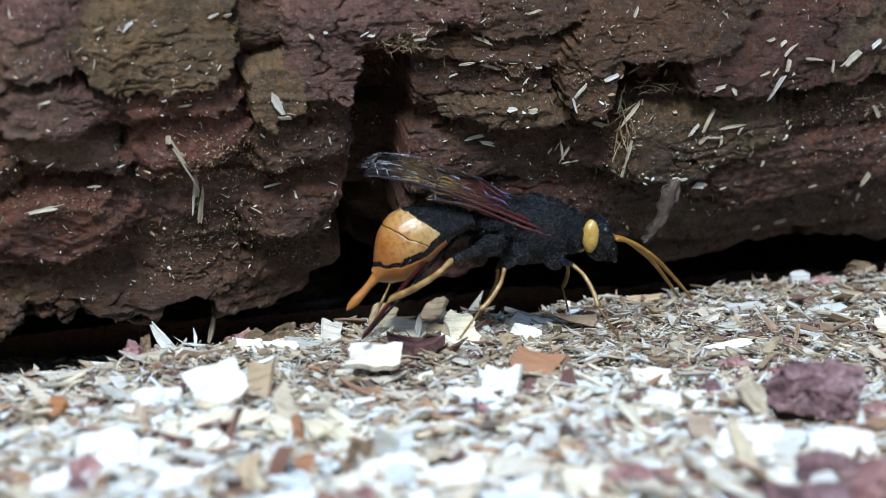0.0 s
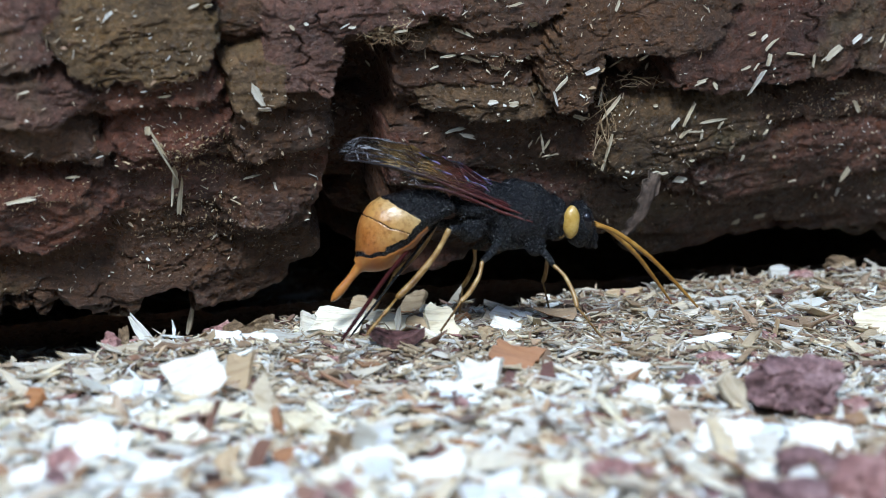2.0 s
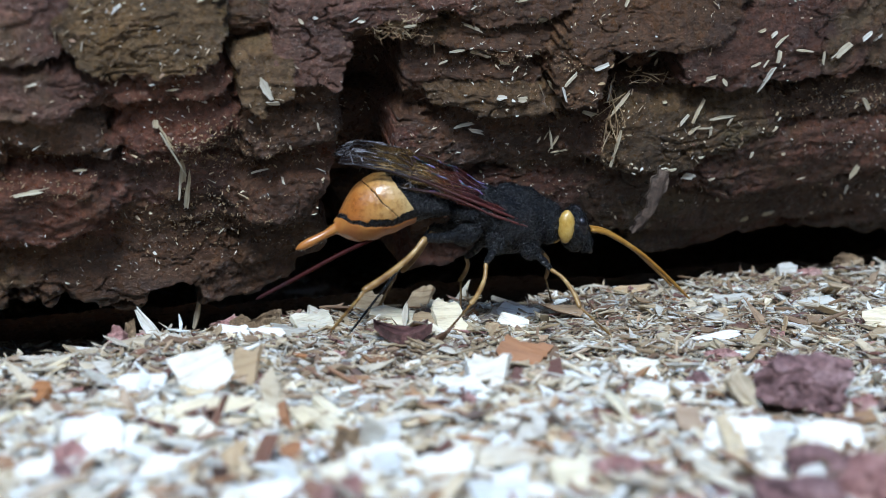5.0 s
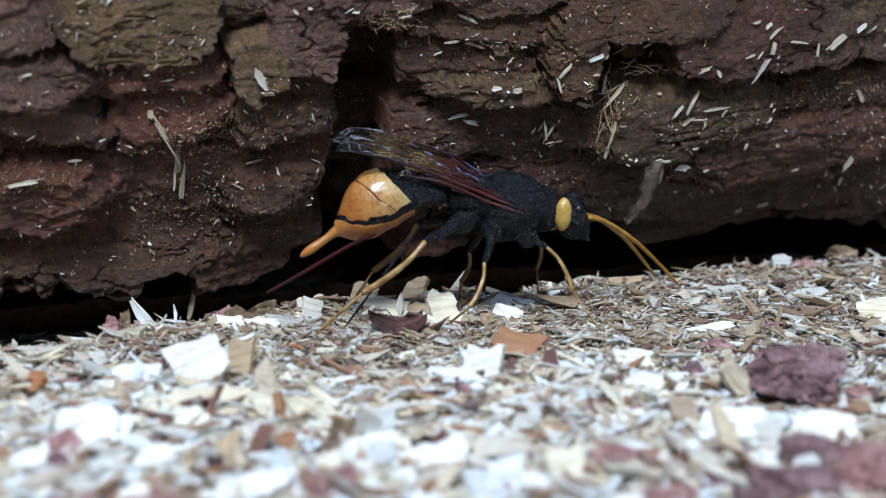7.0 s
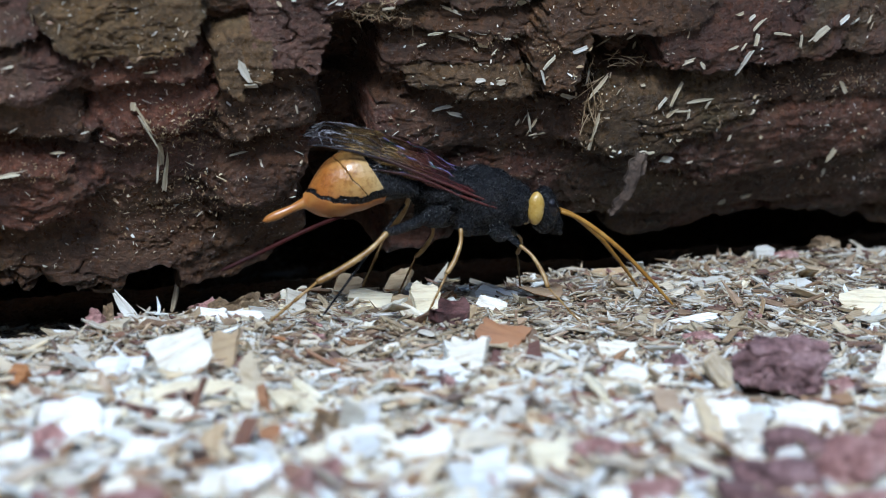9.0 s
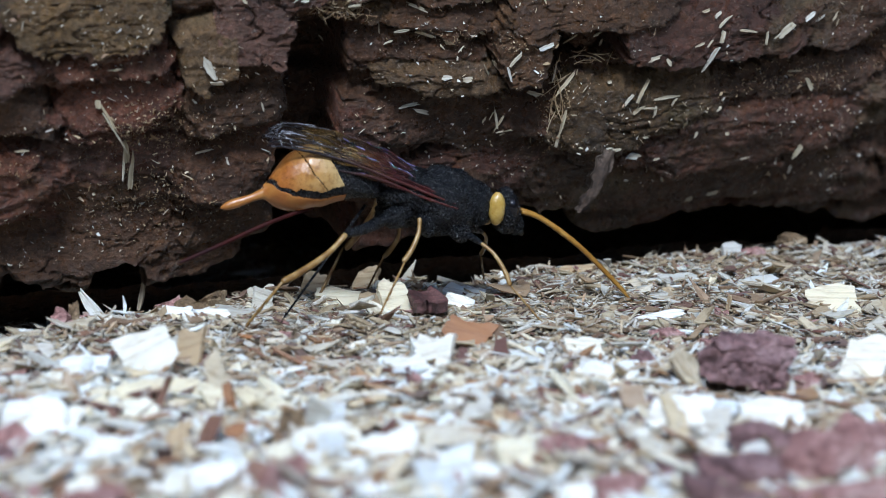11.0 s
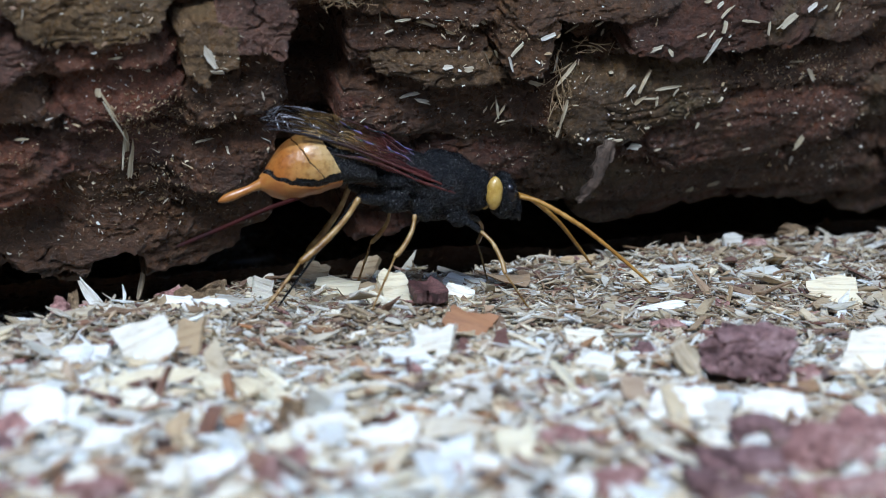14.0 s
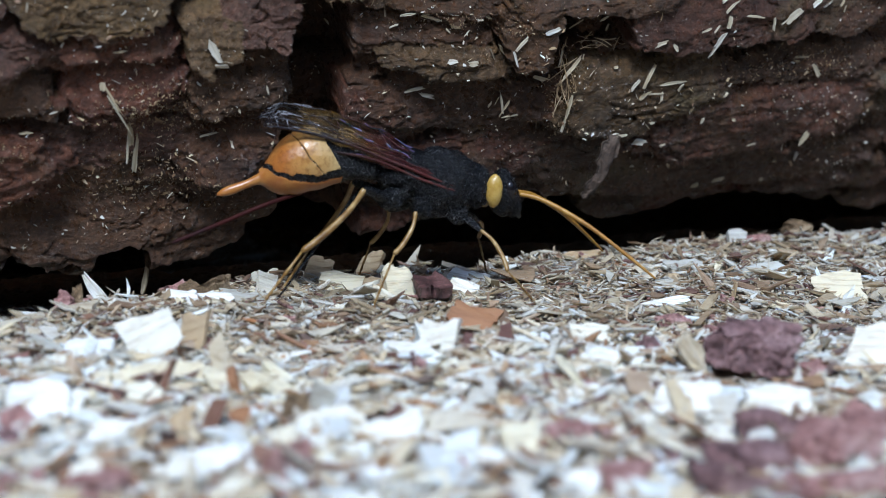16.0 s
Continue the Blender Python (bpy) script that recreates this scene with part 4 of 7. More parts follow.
bark_splinter(60.3, -13.7, 2.1, 1.00, 35)
bark_splinter(62.7, -14.5, 1.6, 0.80, 40)
bark_splinter(47.0, -16.1, 1.9, 1.18, 80)
bark_splinter(43.7, -17.0, 1.7, 0.59, 20)
bark_splinter(36.7, -24.1, 4.7, 0.97, 60)
bark_splinter(40.5, -25.5, 3.9, 0.88, 5)
bark_splinter(41.9, -26.0, 1.4, 0.59, 70)
bark_splinter(34.8, -25.3, 2.0, 0.68, 55)
bark_splinter(36.4, -26.9, 2.3, 0.87, 35)
bark_splinter(39.1, -27.2, 1.6, 0.78, 90)
bark_splinter(38.1, -26.7, 3.1, 0.58, 0)
bark_splinter(34.1, -32.5, 1.9, 0.68, 12)
bark_splinter(37.7, -34.8, 2.0, 2.14, 0)
bark_splinter(44.4, -29.3, 1.1, 0.78, 60)
bark_splinter(51.6, -31.5, 0.7, 0.89, 0)
bark_splinter(64.5, -35.7, 2.4, 2.02, 60)
bark_splinter(63.7, -25.2, 3.2, 1.61, -50)
bark_splinter(60.9, -23.3, 2.9, 0.50, 0)
bark_splinter(31.9, -23.5, 0.8, 0.77, 0)
bark_splinter(21.5, -26.2, 2.3, 1.14, -15)
bark_splinter(5.5, -27.6, 2.7, 1.11, -15)
bark_splinter(-15.9, -18.9, 2.4, 1.79, -10)
bark_splinter(-19.4, -10.3, 1.1, 0.89, -40)
bark_splinter(-17.6, -10.0, 0.7, 0.72, 0)
bark_splinter(-35.0, -27.0, 7.8, 0.42, -63)
bark_splinter(-33.8, -33.3, 4.3, 0.43, -95)
bark_splinter(-52.0, -17.1, 1.7, 0.54, 15)
bark_splinter(-35.2, -18.9, 1.9, 0.55, 5)
bark_splinter(-30.1, -7.0, 1.1, 0.96, 0)
bark_splinter(10.1, -8.6, 2.2, 0.65, 15)
bark_splinter(3.5, -12.4, 2.7, 0.87, -20)
bark_splinter(0.2, -17.9, 1.3, 0.51, 20)
bark_splinter(7.8, -21.1, 1.6, 1.18, 0)
bark_splinter(19.1, -25.4, 2.0, 0.91, -10)
bark_splinter(3.8, -27.0, 2.8, 0.75, 10)
bark_splinter(-6.3, -21.3, 1.6, 0.44, 120)
bark_splinter(24.1, -8.5, 1.8, 0.67, 65)
bark_splinter(44.3, -12.7, 1.2, 0.84, 20)
bark_splinter(65.2, -14.6, 1.4, 0.71, 60)
bark_splinter(46.3, -30.9, 1.0, 0.72, 70)
bark_splinter(38.2, -30.7, 0.9, 0.71, 0)
bark_splinter(-43.1, -26.6, 1.0, 0.49, 15)
bark_splinter(50.2, -45.6, 1.5, 1.00, 20)
bark_splinter(54.0, -44.8, 2.2, 1.17, 10)
bark_splinter(65.7, -41.1, 1.7, 0.92, 80)
bark_splinter(16.8, -29.4, 2.8, 0.61, 60)
bark_splinter(16.3, -28.9, 3.1, 0.53, 100)
bark_splinter(17.6, -30.3, 2.6, 0.46, 20)
bark_splinter(28.9, -16.0, 2.0, 0.45, 100)
bark_splinter(29.3, -15.4, 1.5, 0.45, 60)
bark_splinter(26.9, -19.6, 3.0, 0.38, 45)
bark_splinter(23.9, -22.3, 3.8, 0.38, 75)
bark_splinter(-16.4, -25.0, 1.4, 0.36, 100)
bark_splinter(-11.8, -10.4, 1.0, 0.85, 0)
bark_splinter(40.9, -34.6, 1.3, 0.48, 20)
bark_splinter(-31.6, -7.1, 1.8, 0.54, 20)
bark_splinter(-5.2, -11.3, 2.1, 0.36, 10)


def scatter_on_bark():
    r = np.random.default_rng(41)
    for k in range(70):
        bark_splinter(r.uniform(-58, 72), r.uniform(-42, -4), r.uniform(0.5, 1.6), r.uniform(0.08, 0.25), r.uniform(0, 180))
    n = 5500
    u, v = r.uniform(-62, 78, n), r.uniform(-46, 2, n)
    keep = 1.3 * value_noise(u / 7, v / 4, 7) + r.random(n) > 0.35
    u, v = u[keep], v[keep]
    p = bark_place(u, v, bark_relief(u, v)[0])
    normals = np.tile(OUT + np.array([0, 0, 0.2]), (len(u), 1))
    length = np.exp(r.normal(-1.55, 0.6, len(u)))
    verts, faces = chip_batch(r, p, length, length * r.uniform(0.12, 0.5, len(u)), np.full(len(u), 0.07), normals / np.linalg.norm(normals[0]), np.full(len(u), 0.12), np.full(len(u), 0.5))
    tagged(part("wood_dust", mesh_from("wood_dust", verts, faces, False), DUST), "specks of pale wood dust sticking to the bark", "sawdust", kind="stuff")
    # crumbs gather in the seams between the plates
    seams = ((-31, -27, 4, 1.6, 500), (-29, -39, 5, 2.5, 500), (-27, -30, 5, 1.0, 300), (24.5, -24, 1.3, 5, 500), (-6, -13, 3, 1.5, 260), (10, -16.6, 5, 0.7, 200), (60, -24, 7, 1.2, 300), (-52, -31, 4, 1.0, 200))
    u = np.concatenate([r.normal(cu, a, count) for cu, cv, a, b, count in seams])
    v = np.concatenate([r.normal(cv, b, count) for cu, cv, a, b, count in seams])
    p = bark_place(u, v, bark_relief(u, v)[0])
    normals = np.tile(OUT + np.array([0, 0, 0.2]), (len(u), 1))
    length = np.exp(r.normal(-1.75, 0.55, len(u)))
    verts, faces = chip_batch(r, p, length, length * r.uniform(0.12, 0.6, len(u)), np.full(len(u), 0.09), normals / np.linalg.norm(normals[0]), np.full(len(u), 0.15), np.full(len(u), 0.9))
    tagged(part("bark_crumbs", mesh_from("bark_crumbs", verts, faces, False), TUFT), "tan crumbs of bast and bark in the seams of the log", "bark crumbs", kind="stuff")


scatter_on_bark()


def build_bark_strip():
    """A loose strip of bark that hangs from the lower edge of a plate."""
    n, m = 30, 10
    s, w = np.meshgrid(np.linspace(0, 1, n), np.linspace(-1, 1, m), indexing="ij")
    half = np.interp(s, [0, 0.2, 0.55, 0.85, 1], [0.9, 1.0, 0.75, 0.9, 0.4]) * (1 + 0.6 * value_noise(s * 9, w * 2, 3))
    x = 0.5 * np.sin(s * 2.2) + half * w
    z = -9.6 * s + 0.3 * value_noise(s * 5, w * 3, 8)
    y = -0.5 * np.cos(w * 1.6) + 0.25 * value_noise(s * 8, w * 4, 12) - 0.8 * np.sin(s * 3)
    top = np.stack([x, y, z], -1).reshape(-1, 3)
    f = grid_faces(n, m)
    k = np.arange(n * m).reshape(n, m)
    rim = np.concatenate([k[0], k[1:, -1], k[-1, -2::-1], k[-2:0:-1, 0]])
    nx = np.roll(rim, -1)
    v = np.concatenate([top, top + np.array([0, 0.45, 0])]) * MM
    ob = part("bark_strip", mesh_from("bark_strip", v, [f, f[:, ::-1] + n * m, np.stack([nx, rim, rim + n * m, nx + n * m], -1)]), STRIP)
    at, normal = on_bark(32.4, -32.5)
    ob.matrix_world = pose(*((at + OUT * 2.2) * MM), 0, 32, 18)
    tagged(ob, "grey-brown strip of loose bark hanging from the log", "bark strip")


build_bark_strip()


def build_tuft(count, place, spread, size, way_scale, thick, label):
    """A matted tuft of bast fibres caught in the bark, about a place along and round the log."""
    r = np.random.default_rng(5)
    pieces = []
    for k in range(count):
        u, v = r.normal(place[0], spread[0]), r.normal(place[1], spread[1])
        at = bark_place(np.array([u]), np.array([v]), np.maximum(bark_relief(np.array([u]), np.array([v]))[0], -0.5))[0] + OUT * r.uniform(0.6, 1.8)
        way = r.normal(0, 1, 3) * np.array(way_scale)
        way /= np.linalg.norm(way)
        bend = r.normal(0, 0.5, 3)
        long = r.uniform(0.3, 1.0) * size
        pieces.append(tube(curve_points([at - way * long, at + bend * 0.5, at + way * long], 7), np.full(7, r.uniform(0.025, 0.06)) * thick, 5))
    tagged(part("fibre_tuft", mesh_from("fibre_tuft", *joined(*pieces)), TUFT), label, "fibres")


# ---- the wasp ----
def blob(c, r, seed, rough=0.05, turn=0.0, n=56):
    """A body piece: an egg with slight dents, about the place c, millimetres; turn: degrees of pitch."""
    t, a = np.meshgrid(np.linspace(0.02, math.pi - 0.02, n), np.linspace(0, 2 * math.pi, 2 * n, endpoint=False), indexing="ij")
    d = np.stack([np.cos(t), np.sin(t) * np.cos(a), np.sin(t) * np.sin(a)], -1)
    k = 1 + rough * (value_noise(d[..., 0] * 3 + d[..., 1] * 2 + 9, d[..., 2] * 3 + 5, seed) + 0.5 * value_noise(d[..., 0] * 9 + d[..., 1] * 5 + 30, d[..., 2] * 9 + 15, seed + 1)
                     + 0.22 * value_noise(d[..., 0] * 26 + d[..., 1] * 17 + 70, d[..., 2] * 26 + d[..., 1] * 9 + 45, seed + 2))
    v = d * k[..., None] * np.array(r)
    q = radians(turn)
    x, z = v[..., 0] * math.cos(q) - v[..., 2] * math.sin(q), v[..., 0] * math.sin(q) + v[..., 2] * math.cos(q)
    v = (np.stack([x, v[..., 1], z], -1) + np.array(c)).reshape(-1, 3)
    m = 2 * n
    k = np.arange(n * m).reshape(n, m)
    nx = np.roll(k, -1, axis=1)
    quads = np.stack([k[:-1], k[1:], nx[1:], nx[:-1]], -1).reshape(-1, 4)
    return v * MM, [quads, k[:1], k[-1:, ::-1]]


def hairs(rng, verts, centre, count, length):
    """Short bristles that stand on a body piece."""
    at = verts[rng.integers(0, len(verts), count)]
    n = at - np.array(centre) * MM
    n /= np.linalg.norm(n, axis=1)[:, None]
    n = n + rng.normal(0, 0.45, (count, 3)) + np.array([-0.25, 0, 0.1])
    n /= np.linalg.norm(n, axis=1)[:, None]
    side = np.cross(n, rng.normal(0, 1, (count, 3)))
    side /= np.linalg.norm(side, axis=1)[:, None]
    tip = at + n * (rng.uniform(0.5, 1.2, count) * length * MM)[:, None]
    w = 0.022 * MM
    v = np.stack([at - side * w, at + side * w, tip], 1).reshape(-1, 3)
    return v, [np.arange(count * 3).reshape(-1, 3)]


wasp = tagged(new("wasp"), "black horntail wasp with yellow abdomen and amber legs on sawdust", "wasp")
HAIRS = np.random.default_rng(8)


def body_part(name, pieces, hair, centre, length, label=""):
    v, f = joined(*pieces)
    ob = part(name, mesh_from(name, v, f), BLACK, wasp, label)
    if hair:
        hv, hf = hairs(HAIRS, v, centre, hair, length)
        part("bristles", mesh_from("bristles", hv, hf, False), HAIR, ob)
        # paler bristles: the body's speckled glints put into their colour
        hv, hf = hairs(HAIRS, v, centre, hair // 8, length * 0.75)
        part("glint_bristles", mesh_from("glint_bristles", hv, hf, False), GLINT_HAIR, ob)
    return ob


head = body_part("head", [blob((1.9, 0, 13.7), (1.9, 2.75, 3.05), 1, 0.06), blob((3.3, 0, 12.0), (1.0, 1.6, 1.5), 2, 0.08)], 2000, (1.9, 0, 13.7), 0.4)
for s in (-1, 1):
    part("cheek_spot", mesh_from("spot", *blob((0.2, s * 2.3, 14.45 if s < 0 else 13.6), (1.1, 0.95, 2.15), 3, 0.03, -4)), YELLOW, head, "glossy yellow cheek spot")
    part("eye", mesh_from("eye", *blob((2.35, s * 2.05, 14.3), (0.75, 0.8, 1.35), 4, 0.0, 6)), EYE_BLACK, head, "shiny black eye")
    part("mandible", mesh_from("mandible", *tube(curve_points([(3.2, s * 1.0, 11.5), (3.9, s * 0.9, 10.9), (4.1, s * 0.2, 10.4)], 8), np.linspace(0.5, 0.15, 8))), BLACK, head)
body_part("pronotum", [blob((-1.7, 0, 14.7), (1.9, 2.9, 2.9), 5, 0.08)], 2000, (-1.7, 0, 14.7), 0.5)
body_part("thorax", [blob((-6.3, 0, 15.3), (5.3, 3.4, 4.4), 6, 0.07, -14), blob((-6.2, 0, 13.3), (3.8, 2.7, 2.2), 7, 0.14), blob((-10.6, 0, 16.8), (4.5, 3.2, 3.0), 8, 0.07, -12)], 8000, (-7, 0, 14.5), 0.55,
          "black bristly thorax")
for s in (-1, 1):
    for x, z, r in ((-12.9, 14.0, (2.0, 1.2, 1.4)), (-9.0, 12.7, (1.3, 1.0, 1.5)), (-4.5, 11.5, (1.3, 0.9, 1.2))):
        body_part("coxa", [blob((x, s * 2.2, z), r, 12, 0.12, 20)], 260, (x, s * 2.2, z), 0.3)

# abdomen, about its joint with the thorax
JOINT = (-15.1, 0, 17.2)


def build_abdomen():
    n, m = 220, 160
    s = np.linspace(0, 1, n)
    a = s * 14.4
    radius = np.interp(a, [0, 1.5, 4, 7, 9.5, 11.5, 12.8, 13.7, 14.4], [2.5, 3.0, 3.6, 4.15, 4.15, 3.45, 2.45, 1.35, 0.75])
    radius = np.convolve(np.pad(radius, 8, mode="edge"), np.ones(17) / 17, "valid")
    level = np.interp(a, [0, 4, 8, 11, 14.4], [-0.2, 0.9, 1.35, 0.7, -0.75])
    level = np.convolve(np.pad(level, 12, mode="edge"), np.ones(25) / 25, "valid")
    t = np.linspace(0, 2 * math.pi, m, endpoint=False)
    x = np.repeat(-a[:, None], m, axis=1)
    y = radius[:, None] * 0.88 * np.sin(t)[None]
    slim = np.interp(a, [0, 3, 7, 10.5], [0.35, 0.52, 0.86, 1.0])[:, None]
    z = level[:, None] + radius[:, None] * np.cos(t)[None] * np.where(np.cos(t) < 0, slim, 1.0)
    q = -0.78 * x - 0.62 * z
    seam = 0.05 + 0.050 * (x + 9.2) ** 2
    wob = 0.15 * value_noise(x * 1.2 + 40, y * 1.2 + z + 40, 77)
    front = -0.87 * x - 0.48 * z
    base, crease, band = front < 3.7 + wob, np.abs(q - 5.2 - wob) < 0.065, (z < seam + wob * 2) & (z > seam - np.interp(x, [-13, -4], [0.55, 1.5]) + wob) & (front > 3.7 + wob)
    kind = np.where(base & (z > seam - 2.2), 0, np.where(z <= seam - np.interp(x, [-13, -4], [0.55, 1.5]) + wob, np.where(x > -4.4 - 0.8 * wob, 0, 3), np.where(band, 2, np.where(crease, 4, 1))))
    swell = np.select([kind == 2, kind == 4, kind == 1, kind == 3], [-0.05, -0.06, 0.12, 0.04], 0.0)
    swell = swell + 0.05 * value_noise(x * 0.9 + 20, z * 0.9 + y + 20, 5)
    scale = (radius[:, None] + swell) / radius[:, None]
    v = np.stack([x, y * scale, level[:, None] + (z - level[:, None]) * scale], -1).reshape(-1, 3) * MM
    k = np.arange(n * m).reshape(n, m)
    nx = np.roll(k, -1, axis=1)
    quads = np.stack([k[:-1], k[1:], nx[1:], nx[:-1]], -1).reshape(-1, 4)
    lab = np.repeat(kind[:-1].ravel(), 1)
    made = None
    for code, name, mat, label in ((0, "abdomen", BLACK, "black base of the abdomen"), (1, "upper_plate", CREAM, "glossy yellow upper plate"), (2, "dark_band", BLACK, "black crescent band"),
                                   (3, "lower_plate", ORANGE, "orange underside"), (4, "dark_crease", BLACK, "thin dark crease")):
        f = quads[lab == code]
        used, inverse = np.unique(f.ravel(), return_inverse=True)
        me = mesh_from(name, v[used], [inverse.reshape(-1, 4)])
        ob = part(name, me, mat, made or wasp, label)
        made = made or ob
    spike = curve_points([(-13.4, 0, -0.6), (-14.6, 0, -1.0), (-16.4, 0, -1.7), (-18.2, 0, -2.35), (-19.6, 0, -2.85)], 24)
    part("tail_spike", mesh_from("tail_spike", *tube(spike, np.interp(np.linspace(0, 1, 24), [0, 0.15, 0.4, 0.7, 0.85, 1], [1.2, 0.75, 0.5, 0.62, 0.5, 0.06]), 16)), ORANGE, made, "pointed amber tail spike")
    made.location = Vector(JOINT) * MM
    return made


abdomen = build_abdomen()


def build_leg(name, thigh, shin, foot, thick):
    """A leg: black thigh, amber shin that bows a little, jointed foot with claws. Each runs along its own x."""
    s = np.linspace(0, 1, 14)
    th = part(name, mesh_from("thigh", *tube(curve_points([(0, 0, 0), (thigh * 0.5, 0, 0.25), (thigh, 0, 0)], 14), thick * np.interp(s, [0, 0.3, 0.8, 1], [1.5, 1.9, 1.5, 0.95]))), BLACK, wasp, "black thigh of an amber leg")
    s = np.linspace(0, 1, 24)
    bow = curve_points([(0, 0, 0), (shin * 0.3, 0, 0.55), (shin * 0.7, 0, 0.45), (shin, 0, 0)], 24)
    sh = part("shin", mesh_from("shin", *tube(bow, thick * np.interp(s, [0, 0.06, 0.2, 0.6, 0.92, 1], [0.75, 1.0, 0.8, 1.05, 1.1, 0.75]))), LEG, th, "amber shin")
    pts, rad, joints = [], [], (0, 0.5, 0.68, 0.8, 0.89, 1.0)
    for a, b in zip(joints[:-1], joints[1:]):
        pts += [(foot * a + 0.02, 0, 0), (foot * (a * 0.4 + b * 0.6), 0, 0.03), (foot * b - 0.06, 0, 0.02)]
        rad += [thick * 0.38, thick * 0.5, thick * 0.58]
    claws = [tube(curve_points([(foot, 0, 0), (foot + 0.35, w, 0.15), (foot + 0.5, w * 1.6, -0.15)], 6), np.linspace(0.1, 0.02, 6), 6) for w in (-0.2, 0.2)]
    ft = part("foot", mesh_from("foot", *joined(tube(pts, rad), *claws)), LEG, th, "jointed amber foot")
    return th, sh, ft


near_hind, near_hind_tibia, near_hind_tarsus = build_leg("hind_leg", 6.6, 10.9, 7.4, 0.41)
near_mid, near_mid_tibia, near_mid_tarsus = build_leg("mid_leg", 4.6, 6.2, 6.6, 0.3)
near_front, near_front_tibia, near_front_tarsus = build_leg("front_leg", 4.6, 6.6, 5.6, 0.28)
far_hind, far_hind_tibia, far_hind_tarsus = build_leg("hind_leg", 6.6, 10.9, 7.4, 0.41)
far_mid, far_mid_tibia, far_mid_tarsus = build_leg("mid_leg", 4.6, 6.2, 6.6, 0.3)
far_front, far_front_tibia, far_front_tarsus = build_leg("front_leg", 4.6, 6.6, 5.6, 0.28)


def build_antenna():
    n = 66
    s = np.linspace(0, 1, n)
    run = curve_points([(0, 0, 0), (3.0, 0, 0.9), (9.0, 0, 1.2), (15.0, 0, 0.7), (20.5, 0, 0)], n)
    rad = np.interp(s, [0, 0.04, 0.1, 0.4, 0.8, 1], [0.22, 0.34, 0.3, 0.33, 0.24, 0.12]) * (1 + 0.10 * np.where(np.arange(n) % 3 == 0, -1, 0.5))
    return part("antenna", mesh_from("antenna", *tube(run, rad, 10)), ANTENNA, wasp, "ringed amber antenna")


near_antenna, far_antenna = build_antenna(), build_antenna()
sheath = part("ovipositor_sheath", mesh_from("sheath", *tube(curve_points([(0, 0, 0), (7, 0, -0.3), (14, 0, -0.1), (19.5, 0, 0)], 30), np.interp(np.linspace(0, 1, 30), [0, 0.3, 0.7, 0.95, 1], [0.24, 0.28, 0.27, 0.24, 0.06]), 10)), SHEATH, wasp, "dark red ovipositor sheath")
ovipositor = part("ovipositor", mesh_from("ovipositor", *tube([(0, 0, 0), (6, 0, 0), (12, 0, 0), (18, 0, 0), (19, 0, 0)], [0.2, 0.19, 0.17, 0.15, 0.05], 10)), BLACK, wasp, "thin black ovipositor needle")


